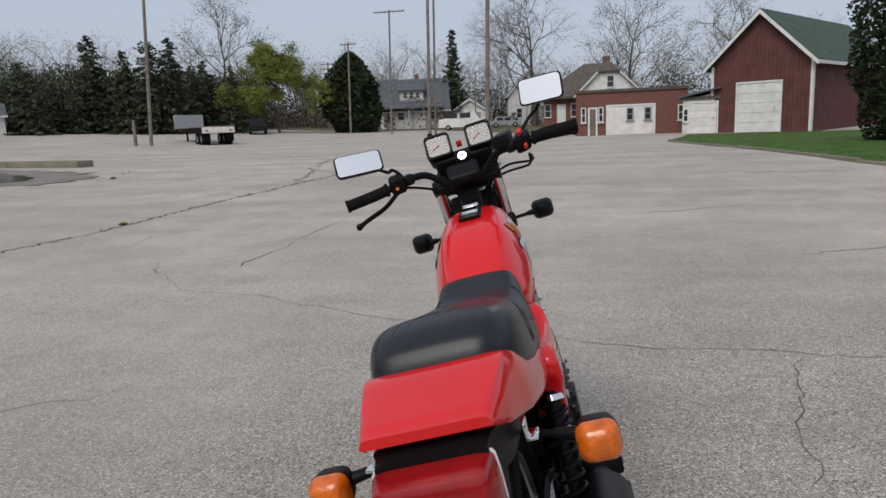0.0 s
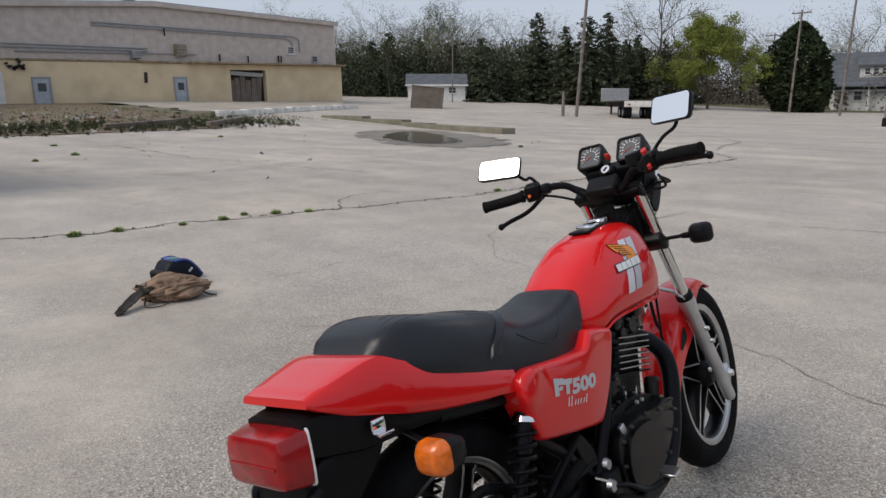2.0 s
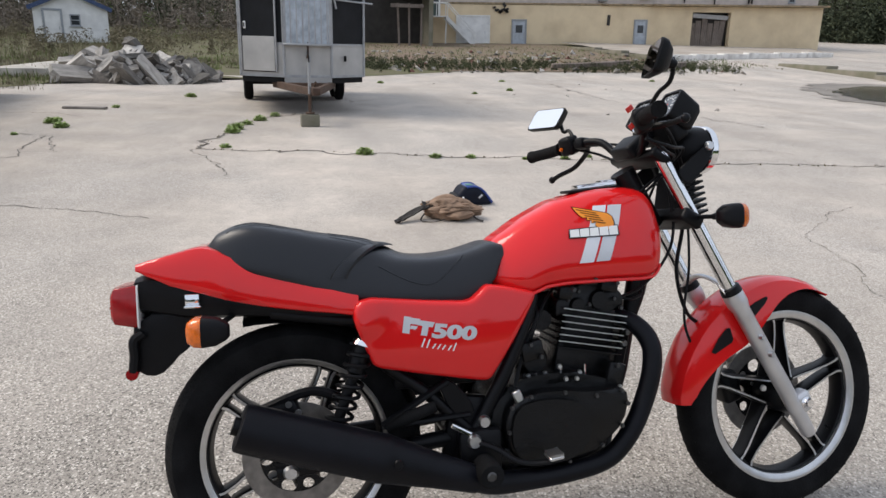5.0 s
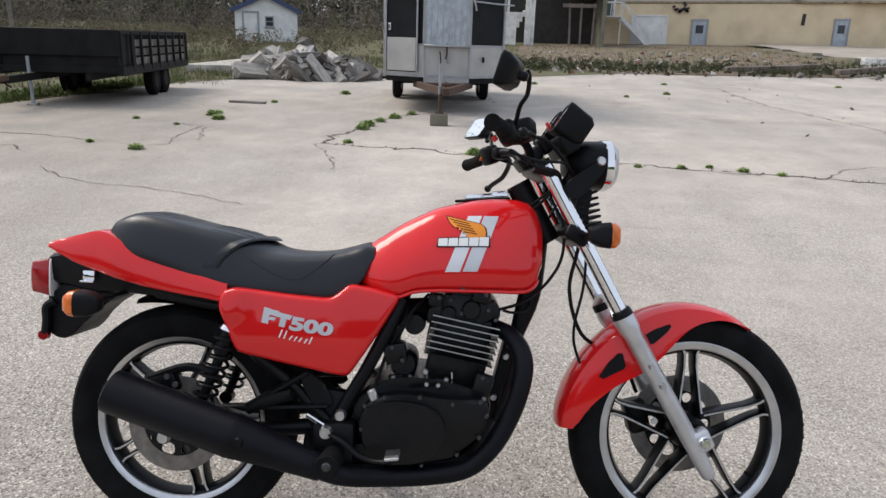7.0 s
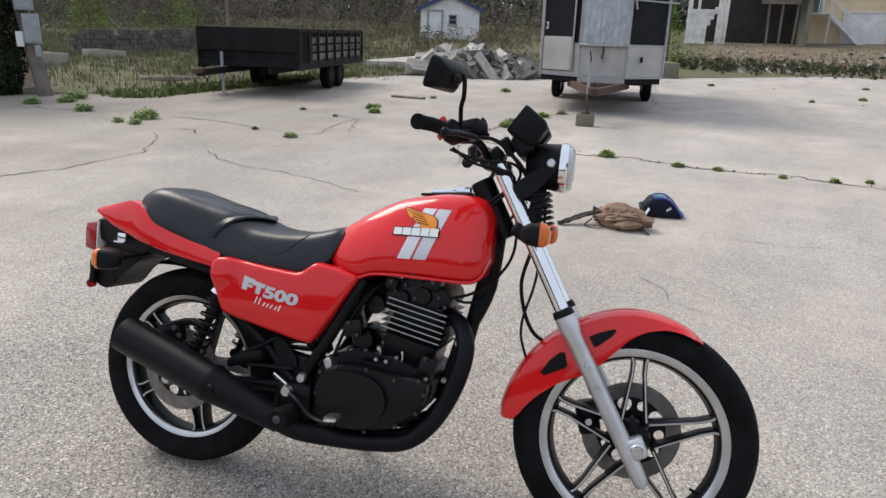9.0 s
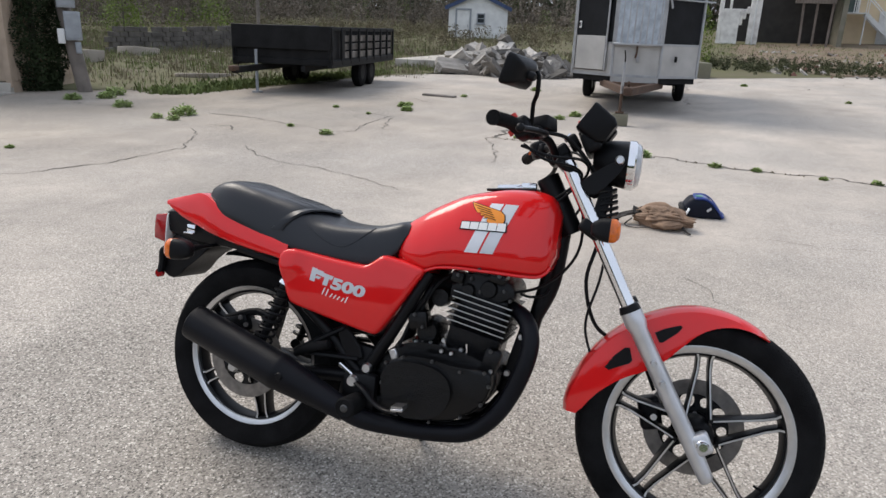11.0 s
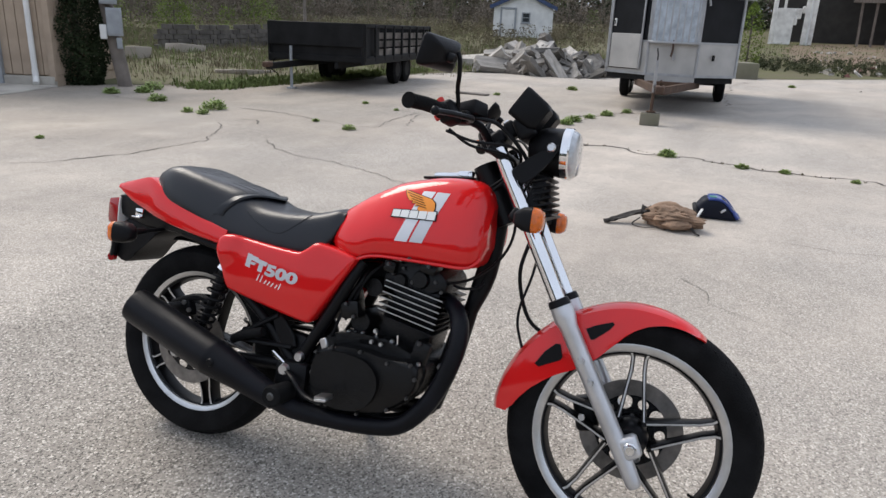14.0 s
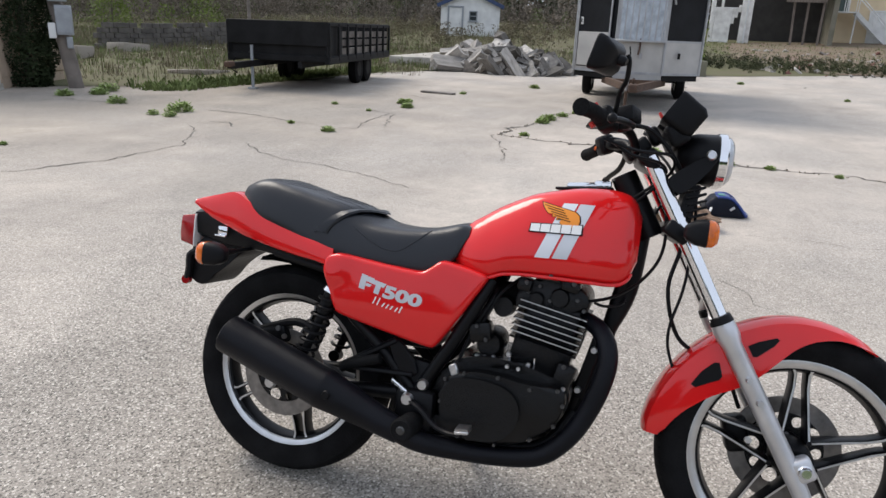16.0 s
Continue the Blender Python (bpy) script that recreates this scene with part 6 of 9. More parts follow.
# ---- surroundings: materials ----
def boards(name, color, pitch, vertical=True, groove=0.55, rough=0.8, var=0.15, depth=0.012):
    """Paint over boards or ribs: narrow grooves every pitch metres, with stains."""
    m = mat(name, color, rough, 0, var, 1.6, 0.0, 40, spec=0.25)
    n, l = m.node_tree.nodes, m.node_tree.links
    p = n["Principled BSDF"]
    co = n.new("ShaderNodeTexCoord")
    sep = n.new("ShaderNodeSeparateXYZ")
    l.new(co.outputs["Object"], sep.inputs[0])
    add = n.new("ShaderNodeMath")
    add.operation = 'ADD'
    l.new(sep.outputs[0], add.inputs[0])
    l.new(sep.outputs[1], add.inputs[1])
    mul = n.new("ShaderNodeMath")
    mul.operation = 'MULTIPLY'
    mul.inputs[1].default_value = 1 / pitch
    l.new(add.outputs[0] if vertical else sep.outputs[2], mul.inputs[0])
    fr = n.new("ShaderNodeMath")
    fr.operation = 'FRACT'
    l.new(mul.outputs[0], fr.inputs[0])
    r = n.new("ShaderNodeValToRGB")
    r.color_ramp.elements[0].color, r.color_ramp.elements[1].color = (groove, groove, groove, 1), (1, 1, 1, 1)
    r.color_ramp.elements[0].position, r.color_ramp.elements[1].position = 0.04, 0.12
    l.new(fr.outputs[0], r.inputs[0])
    mx = n.new("ShaderNodeMix")
    mx.data_type, mx.blend_type = 'RGBA', 'MULTIPLY'
    mx.inputs[0].default_value = 1
    old = p.inputs["Base Color"].links[0].from_socket
    l.new(old, mx.inputs[6])
    l.new(r.outputs[0], mx.inputs[7])
    l.new(mx.outputs[2], p.inputs["Base Color"])
    bp = n.new("ShaderNodeBump")
    bp.inputs["Distance"].default_value = depth
    l.new(r.outputs[0], bp.inputs["Height"])
    l.new(bp.outputs[0], p.inputs["Normal"])
    return m


BARNRED = boards("barn_red_boards", (0.135, 0.055, 0.05), 0.25)
GREENROOF = boards("green_shingles", (0.075, 0.105, 0.085), 0.3, False, 0.75, 0.9)
WHITEWALL = boards("white_clapboard", (0.68, 0.68, 0.67), 0.16, False, 0.75)
WHITEPAINT = mat("white_paint", (0.74, 0.74, 0.72), 0.6, 0, 0.1, 2, 0.1, 30)
OLDWHITE = mat("flaking_white_paint", (0.7, 0.68, 0.64), 0.8, 0, 0.2, 2.2, 0.3, 20, second=(0.38, 0.35, 0.32), mix=0.38)
BRICKRED = mat("dark_red_brick", (0.165, 0.068, 0.052), 0.85, 0, 0.3, 6, 0.3, 30, second=(0.12, 0.055, 0.045))
BROWNROOF = boards("brown_shingles", (0.12, 0.105, 0.095), 0.28, False, 0.8, 0.9)
GREYROOF = boards("grey_shingles", (0.115, 0.125, 0.14), 0.28, False, 0.8, 0.9)
BEIGE = mat("stained_beige_render", (0.66, 0.54, 0.36), 0.9, 0, 0.15, 0.7, 0.3, 8, second=(0.52, 0.405, 0.265), mix=0.4, spec=0.2)
TAUPE = boards("taupe_metal_sheet", (0.56, 0.49, 0.445), 0.3, True, 0.9, 0.6, 0.12, 0.02)
LEDGE = mat("rusty_ledge", (0.33, 0.25, 0.15), 0.85, 0, 0.3, 3, 0.3, 20)
# near-black; on the bay and the ruin's back wall it paints indoor shade
DARKIN = mat("dark_interior", (0.04, 0.036, 0.032), 0.9, 0, 0.2, 2)
OLDWOOD = boards("grey_weathered_wood", (0.2, 0.165, 0.14), 0.18, True, 0.4)
DARKBLOCK = mat("dirty_block", (0.125, 0.112, 0.1), 0.95, 0, 0.35, 2, 0.4, 30)
OLDPLANK = mat("grey_plank", (0.2, 0.18, 0.16), 0.9, 0, 0.3, 5, 0.3, 30)
POLEWOOD = mat("pole_wood", (0.22, 0.19, 0.165), 0.9, 0, 0.25, 3, 0.4, 30)
RUST = mat("rusty_steel", (0.085, 0.05, 0.032), 0.85, 0.1, 0.35, 7, 0.4, 50, second=(0.05, 0.03, 0.022))
GALV = mat("galvanised_steel", (0.4, 0.41, 0.42), 0.5, 0.6, 0.12, 6, 0.05, 40)
METERGREY = mat("grey_meter_paint", (0.3, 0.32, 0.34), 0.5, 0, 0.1, 8)
PANE = mat("window_glass", (0.035, 0.04, 0.045), 0.1, 0, 0.1, 2, spec=0.6)
RUBBLE = mat("broken_concrete", (0.5, 0.47, 0.43), 0.95, 0, 0.22, 5, 0.6, 25, spec=0.2)
def by_piece(m, lo, hi):
    """Lets each piece take its own brightness."""
    n, l = m.node_tree.nodes, m.node_tree.links
    p = n["Principled BSDF"]
    info = n.new("ShaderNodeObjectInfo")
    mr = n.new("ShaderNodeMapRange")
    mr.inputs[3].default_value, mr.inputs[4].default_value = lo, hi
    l.new(info.outputs["Random"], mr.inputs[0])
    mx = n.new("ShaderNodeMix")
    mx.data_type, mx.blend_type = 'RGBA', 'MULTIPLY'
    mx.inputs[0].default_value = 1
    l.new(p.inputs["Base Color"].links[0].from_socket, mx.inputs[6])
    l.new(mr.outputs[0], mx.inputs[7])
    l.new(mx.outputs[2], p.inputs["Base Color"])


by_piece(RUBBLE, 0.22, 1.2)
by_piece(OLDPLANK, 0.6, 1.3)
PALECONC = mat("pale_concrete", (0.46, 0.43, 0.38), 0.9, 0, 0.2, 1.5, 0.4, 30, spec=0.25)
DUSTY = mat("dusty_slab", (0.36, 0.32, 0.275), 0.95, 0, 0.25, 0.5, 0.4, 12, second=(0.24, 0.215, 0.18), mix=0.45, spec=0.2)
MOSSY = mat("mossy_concrete", (0.21, 0.19, 0.155), 0.95, 0, 0.3, 1.2, 0.5, 25, second=(0.13, 0.132, 0.085), mix=0.5, spec=0.2)
REDDIRT = mat("crushed_red_brick", (0.17, 0.12, 0.095), 0.95, 0, 0.3, 0.8, 0.5, 12, second=(0.15, 0.145, 0.09), mix=0.5, spec=0.1)
TRAILGREY = mat("scuffed_grey_panel", (0.44, 0.43, 0.41), 0.6, 0.2, 0.12, 2.5, 0.06, 40)
TRAILBLACK = mat("faded_black_panel", (0.01, 0.011, 0.013), 0.55, 0, 0.3, 3, 0.05, 40, spec=0.2)
STEELBLACK = mat("black_painted_steel", (0.009, 0.009, 0.0095), 0.65, 0, 0.4, 4, 0.1, 50, spec=0.25)
CURTAIN = mat("pale_blue_curtain", (0.42, 0.47, 0.52), 0.75, 0, 0.2, 7, 0.1, 20)
BARK = mat("grey_bark", (0.13, 0.11, 0.095), 0.95, 0, 0.3, 4, 0.5, 30, spec=0.1)
TWIG = mat("bare_twigs", (0.17, 0.15, 0.125), 0.95, 0, 0.25, 0.8, spec=0.1)
SPRUCE = mat("dark_spruce", (0.085, 0.1, 0.062), 0.9, 0, 0.4, 0.7, spec=0.1)
CEDARGREEN = mat("cedar_green", (0.042, 0.058, 0.028), 0.9, 0, 0.4, 1.2, spec=0.1)
SPRING = mat("spring_leaves", (0.22, 0.255, 0.06), 0.8, 0, 0.3, 0.8, spec=0.15)
BUSHGREEN = mat("bush_green", (0.17, 0.23, 0.05), 0.85, 0, 0.35, 1.5, spec=0.1)
PALELEAF = mat("pale_spring_leaves", (0.17, 0.2, 0.085), 0.85, 0, 0.35, 0.5, spec=0.1)
BRUSH = mat("brown_brush", (0.21, 0.18, 0.148), 0.95, 0, 0.35, 0.6, spec=0.1)
SIDING = mat("beige_wood_siding", (0.42, 0.33, 0.25), 0.8, 0, 0.12, 3, 0.1, 40, spec=0.25)
BLUEDOOR = mat("pale_blue_door_paint", (0.42, 0.46, 0.5), 0.65, 0, 0.15, 3, 0.1, 30)
TANLINE = mat("green_glass_window", (0.06, 0.09, 0.08), 0.2, 0, 0.2, 3)


# ---- helpers for buildings; a building's own axes: x along its front, y into its depth, z up ----
def face(side, W, D):
    """Turns the front's plane into another side of a building."""
    if side == "front":
        return Matrix()
    if side == "right":
        return Matrix.Translation((W, 0, 0)) @ Matrix.Rotation(radians(90), 4, 'Z')
    return Matrix.Translation((0, D, 0)) @ Matrix.Rotation(radians(-90), 4, 'Z')


def put(bm, F):
    bmesh.ops.transform(bm, matrix=F, verts=bm.verts[:])
    return bm


def window(parent, x, z, w, h, F=None, bars=1, frame_mat=None, name="window", t=0.07):
    F = F or Matrix()
    bm = B()
    for c, s in (((x, -0.03, z - h / 2), (w + t, 0.08, t)), ((x, -0.03, z + h / 2), (w + t, 0.08, t)), ((x - w / 2, -0.03, z), (t, 0.08, h - t)), ((x + w / 2, -0.03, z), (t, 0.08, h - t))):
        box(bm, c, s)
    for i in range(bars):
        box(bm, (x, -0.028, z - h / 2 + h * (i + 1) / (bars + 1)), (w - t, 0.05, t * 0.6))
    fr = part(name, put(bm, F), frame_mat or WHITEPAINT, parent)
    part("pane", put(box(B(), (x, -0.012, z), (w - t, 0.014, h - t)), F), PANE, fr, "dark window glass")
    part("sill", put(box(B(), (x, -0.06, z - h / 2 - t), (w + 0.2, 0.12, 0.05)), F), frame_mat or WHITEPAINT, fr)
    return fr


def door(parent, x, z0, w, h, material, F=None, name="door", lines=0, glass=False, frame_mat=None, label=""):
    F = F or Matrix()
    bm = B()
    for c, s in (((x - w / 2 - 0.06, -0.035, z0 + h / 2), (0.12, 0.09, h)), ((x + w / 2 + 0.06, -0.035, z0 + h / 2), (0.12, 0.09, h)), ((x, -0.035, z0 + h + 0.06), (w + 0.24, 0.09, 0.12))):
        box(bm, c, s)
    d = part(name, put(bm, F), frame_mat or WHITEPAINT, parent, label)
    rows = max(1, lines)
    for i in range(rows):
        hh = h / rows
        part("door_panel", put(box(B(), (x, -0.015, z0 + hh * (i + 0.5)), (w, 0.05, hh - 0.012), None, 0.012, 1), F), material, d)
    if glass:
        part("pane", put(box(B(), (x, -0.045, z0 + h * 0.68), (w * 0.55, 0.014, h * 0.3)), F), PANE, d, "dark door glass")
    part("handle", put(tube(B(), [(x + w * 0.38, -0.08, z0 + h * 0.42), (x + w * 0.38, -0.08, z0 + h * 0.52)], 0.018, 6), F), GALV, d)
    return d


def building(name, label, category, m, W, D, eave, apex, ridge, wallm, roofm, over=0.35, thick=0.16, gablem=None, kind="", trim=None):
    """A walled body under a gable roof; ridge 'y' shows its gable in front, 'x' runs along the front, '' is flat."""
    b = thing(name, label, category, m, kind=kind)
    bm = B()
    if ridge == 'y':
        skin(bm, [[Vector((0, y, -0.4)), Vector((W, y, -0.4)), Vector((W, y, eave)), Vector((W / 2, y, apex)), Vector((0, y, eave))] for y in (0, D)])
    elif ridge == 'x':
        skin(bm, [[Vector((x, 0, -0.4)), Vector((x, 0, eave)), Vector((x, D / 2, apex)), Vector((x, D, eave)), Vector((x, D, -0.4))] for x in (0, W)])
    else:
        box(bm, (W / 2, D / 2, (eave - 0.4) / 2), (W, D, eave + 0.4))
    part("wall", bm, wallm, b, smooth=False)
    n = Vector((0, 0, thick))
    if ridge:
        span = (W if ridge == 'y' else D) / 2
        k = (apex - eave) / span
        for s in (-1, 1):
            bm = B()
            hi = Vector((span, apex + 0.01)) if True else None
            lo = Vector((span + s * (span + over), eave - k * over + 0.01))
            a, c = -over, (D if ridge == 'y' else W) + over
            if ridge == 'y':
                q = [Vector((hi.x, a, hi.y)), Vector((lo.x, a, lo.y)), Vector((lo.x, c, lo.y)), Vector((hi.x, c, hi.y))]
            else:
                q = [Vector((a, hi.x, hi.y)), Vector((a, lo.x, lo.y)), Vector((c, lo.x, lo.y)), Vector((c, hi.x, hi.y))]
            skin(bm, [q, [p + n for p in q]])
            part("roof", bm, roofm, b, smooth=False)
            if trim and ridge == 'y':
                bm = B()
                e0, e1 = Vector((hi.x, a - 0.02, hi.y - 0.12)), Vector((lo.x, a - 0.02, lo.y - 0.12))
                skin(bm, [[e0, e0 + Vector((0, 0, 0.26)), e0 + Vector((0, -0.05, 0.26)), e0 + Vector((0, -0.05, 0))], [e1, e1 + Vector((0, 0, 0.26)), e1 + Vector((0, -0.05, 0.26)), e1 + Vector((0, -0.05, 0))]])
                part("bargeboard", bm, trim, b, "white bargeboard")
            if trim:
                bm = B()
                if ridge == 'y':
                    box(bm, (lo.x + s * 0.03, (a + c) / 2, lo.y + 0.04), (0.07, c - a, 0.2))
                else:
                    box(bm, ((a + c) / 2, lo.x + s * 0.03, lo.y + 0.04), (c - a, 0.07, 0.2))
                part("fascia", bm, trim, b, "white fascia board")
    else:
        part("roof", box(B(), (W / 2, D / 2, eave + 0.09), (W + 0.24, D + 0.24, 0.18)), roofm, b)
    return b


class Raw:
    """Plain lists of vertices and faces, for twigs and leaves by the thousand."""
    def __init__(self):
        self.v, self.f = [], []

    def stick(self, a, b, ra, rb, n=4):
        d = (b - a)
        s = d.cross(Vector((0.3, 0.5, 0.81)))
        s = s.normalized() if s.length > 1e-5 else Vector((1, 0, 0))
        u = s.cross(d).normalized()
        k = len(self.v)
        for p, r in ((a, ra), (b, rb)):
            for i in range(n):
                t = 6.2832 * i / n
                self.v.append(tuple(p + s * r * math.cos(t) + u * r * math.sin(t)))
        for i in range(n):
            j = (i + 1) % n
            self.f.append((k + i, k + j, k + n + j, k + n + i))

    def leaf(self, c, size, rnd, up=0.3):
        a = Vector((rnd.gauss(0, 1), rnd.gauss(0, 1), rnd.gauss(0, 1) * (1 - up))).normalized()
        b = a.cross(Vector((rnd.gauss(0, 1), rnd.gauss(0, 1), rnd.gauss(0, 1)))).normalized()
        k = len(self.v)
        s = size * rnd.uniform(0.6, 1.3)
        self.v += [tuple(c - a * s), tuple(c + b * s * 0.45), tuple(c + a * s), tuple(c - b * s * 0.45)]
        self.f.append((k, k + 1, k + 2, k + 3))

    def mesh(self, name, material, parent=None, label=""):
        me = bpy.data.meshes.new(name)
        me.from_pydata(self.v, [], self.f)
        me.materials.append(material)
        ob = new(name, me)
        if parent:
            ob.parent = parent
        if label:
            tagged(ob, label)
        return ob


def limb(raw, a, d, length, r, depth, rnd, tips, kids=3, droop=0.0, n=5):
    """A limb that bends and forks."""
    p = a
    q = d.normalized()
    for i in range(3):
        e = p + q * length / 3
        raw.stick(p, e, r * (1 - i * 0.22), r * (1 - (i + 1) * 0.22), n if depth > 1 else 3)
        p = e
        q = (q + Vector((rnd.gauss(0, 0.16), rnd.gauss(0, 0.16), rnd.gauss(0.04 - droop, 0.12)))).normalized()
        if depth > 0 and i > 0:
            for _ in range(kids - 1 if i == 1 else kids):
                s = q.cross(Vector((rnd.gauss(0, 1), rnd.gauss(0, 1), rnd.gauss(0, 1)))).normalized()
                limb(raw, p, q + s * rnd.uniform(0.5, 1.1), length * rnd.uniform(0.5, 0.72), r * 0.45, depth - 1, rnd, tips, kids, droop, n)
    tips.append(p)


def bare_tree(name, x, y, h, seed, label, depth=4, kids=3, leaves=None, leafn=0, leafsize=0.25, spread=0.5, r=None, z=None, fork=0.3):
    rnd = random.Random(seed)
    t = thing(name, label, "tree", pose(x, y, gz(x, y) if z is None else z), group="trees round the lot")
    raw, crown, tips = Raw(), Raw(), []
    r = r or h * 0.02
    p = Vector((0, 0, -0.1))
    q = Vector((rnd.gauss(0, 0.04), rnd.gauss(0, 0.04), 1))
    k = 6
    for i in range(k):
        e = p + q * h * 0.75 / k
        raw.stick(p, e, r * (1 - i / k * 0.75), r * (1 - (i + 1) / k * 0.75), 8)
        p = e
        q = (q + Vector((rnd.gauss(0, 0.07), rnd.gauss(0, 0.07), 0.05))).normalized()
        if (i + 1) / k > fork:
            for j in range(2):
                a = rnd.uniform(0, 6.283)
                limb(crown, p, Vector((math.cos(a) * spread * 1.5, math.sin(a) * spread * 1.5, rnd.uniform(0.4, 1.0))), h * rnd.uniform(0.26, 0.4) * (1.15 - 0.5 * i / k), r * 0.34, depth - 1, rnd, tips, kids)
    limb(crown, p, q, h * 0.25, r * 0.3, depth - 1, rnd, tips, kids)
    raw.mesh("trunk", BARK, t)
    crown.mesh("crown", TWIG, t)
    if leaves:
        lf = Raw()
        for c in tips:
            for _ in range(leafn):
                lf.leaf(c + Vector((rnd.gauss(0, 1), rnd.gauss(0, 1), rnd.gauss(0, 0.8))) * leafsize * 2.2, leafsize, rnd)
        lf.mesh("foliage", leaves, t, "young spring leaves")
    return t


def spruce(name, x, y, h, w, seed, material, label, z=None, lowest=0.06, size=0.3, dens=1.0, shape=1.0, group="trees round the lot"):
    """A conifer: straight trunk, whorls of drooping boughs set with needle clumps."""
    rnd = random.Random(seed)
    t = thing(name, label, "tree", pose(x, y, gz(x, y) if z is None else z), group=group)
    raw, lf = Raw(), Raw()
    raw.stick(Vector((0, 0, -0.1)), Vector((0, 0, h * 0.97)), h * 0.018, 0.02, 7)
    rows = int(h / 0.32)
    for i in range(rows):
        u = i / rows
        z0 = h * (lowest + (1 - lowest) * u)
        rad = w * (1 - u) ** shape * rnd.uniform(0.72, 1.08) + 0.12
        m = max(4, int(9 * (1 - u) + 3))
        for j in range(m):
            a = rnd.uniform(0, 6.283)
            rr = rad * rnd.uniform(0.65, 1.12)
            tip = Vector((math.cos(a) * rr, math.sin(a) * rr, z0 - rr * rnd.uniform(0.05, 0.35)))
            top = Vector((0, 0, z0))
            raw.stick(top, tip, 0.03, 0.01, 3)
            for s in range(max(2, int(rr * 5 * dens))):
                k = rnd.uniform(0.2, 1.0)
                lf.leaf(top.lerp(tip, k) + Vector((rnd.gauss(0, 1), rnd.gauss(0, 1), rnd.gauss(-0.3, 0.6))) * size * 0.55, size, rnd)
    raw.mesh("trunk", BARK, t)
    lf.mesh("crown", material, t)
    return t


def pole(name, x, y, h, r, label, lean=(0, 0), arms=(), collar=False):
    z = gz(x, y)
    p = thing(name, label, "utility pole", pose(x, y, z), group="poles along the lot")
    top = Vector((lean[0], lean[1], h))
    part("shaft", tube(B(), [(0, 0, -0.2), top * 0.5, top], [r, r * 0.88, r * 0.72], 12), POLEWOOD, p)
    for (d, w) in arms:
        c = top * d
        part("crossarm", box(B(), (c.x, c.y - r, c.z), (w, 0.1, 0.12), None, 0.01, 1), POLEWOOD, p)
        for k in (-0.45, -0.15, 0.15, 0.45):
            part("insulator", rev(B(), [(0.0, 0.0), (0.05, 0.0), (0.06, 0.05), (0.03, 0.09), (0.0, 0.13)], (0, 0, 0), 8), METERGREY, p).matrix_basis = Matrix.Translation((c.x + k * w, c.y - r, c.z + 0.06)) @ Matrix.Rotation(radians(-90), 4, 'Y')
    if collar:
        part("base_collar", rev(B(), [(r * 1.1, 0), (r * 1.5, 0.02), (r * 1.5, 0.5), (r * 1.05, 0.55)], (0, 0, 0), 14), STEELBLACK, p, "dark steel base").matrix_basis = Matrix.Rotation(radians(-90), 4, 'Y')
    return p


# ---- north side: barn, garages, houses ----
barn = building("barn", "dark red wooden barn with a green roof and white door", "barn", pose(9.75, 48.5, -0.01, 0, 0, -37), 6.1, 15, 4.3, 7.2, 'y', BARNRED, GREENROOF, 0.4, 0.2, trim=WHITEPAINT)
door(barn, 3.0, 0, 2.6, 3.0, WHITEPAINT, None, "garage_door", 5, label="white sectional garage door")
for x, y in ((0.02, -0.03), (6.08, -0.03), (6.13, 0.1)):
    part("corner_board", box(B(), (x, y, 2.1), (0.16, 0.07, 4.2) if y < 0 else (0.07, 0.16, 4.2)), WHITEPAINT, barn, "white corner board")
lean = building("lean_to", "small white-trimmed lean-to with a sloping roof", "shed", pose(8.0, 49.0, -0.00, 0, 0, -18), 2.2, 4, 2.2, 2.7, '', WHITEWALL, BROWNROOF, 0.2)
door(lean, 1.3, 0, 1.7, 1.95, WHITEPAINT, None, "garage_door", 4)
part("sloping_roof", skin(B(), [[Vector((-0.3, y, 2.3)), Vector((2.4, y, 2.85)), Vector((2.4, y, 2.95)), Vector((-0.3, y, 2.4))] for y in (-0.35, 4)]), GREYROOF, lean)
window(lean, 0.22, 1.2, 0.3, 0.8)

gar = building("brick_garage", "low red brick garage with white double doors", "garage", pose(1.06, 51.2, 0.03, 0, 0, -4), 7.5, 7, 3.0, 3.0, '', BRICKRED, BROWNROOF, 0.1)
gd = door(gar, 3.77, 0, 3.1, 1.98, WHITEPAINT, None, "garage_door", 1, label="white double garage door")
for x in (3.73, 4.93):
    window(gar, x, 1.42, 0.4, 0.8, Matrix.Translation((0, -0.05, 0)), 1, METERGREY)
window(gar, 0.54, 1.45, 0.28, 1.0)
window(gar, 1.74, 1.45, 0.28, 1.0)
door(gar, 1.18, 0, 0.42, 1.85, OLDWOOD, None, "door", 1)
window(gar, 7.15, 1.4, 0.4, 1.0)

bung = thing("bungalow", "dark brick bungalow with a hipped roof and white front gable", "house", pose(-3.25, 85.5, 0.46))
part("wall", box(B(), (6.5, 4.5, 1.5), (11.0, 9.0, 3.9)), BRICKRED, bung)
# hipped main roof and a front wing with a clipped gable
ea = [Vector((0.2, -0.8, 3.3)), Vector((12.6, -0.8, 3.3)), Vector((12.6, 9.8, 3.3)), Vector((0.2, 9.8, 3.3))]
ra, rb = Vector((5.9, 4.5, 7.3)), Vector((9.3, 4.5, 7.3))
up2 = Vector((0, 0, 0.2))
for q in ([ea[0], ea[1], rb, ra], [ea[2], ea[3], ra, rb], [ea[1], ea[2], rb], [ea[3], ea[0], ra]):
    part("roof", skin(B(), [q, [p + up2 for p in q]]), BROWNROOF, bung, smooth=False)
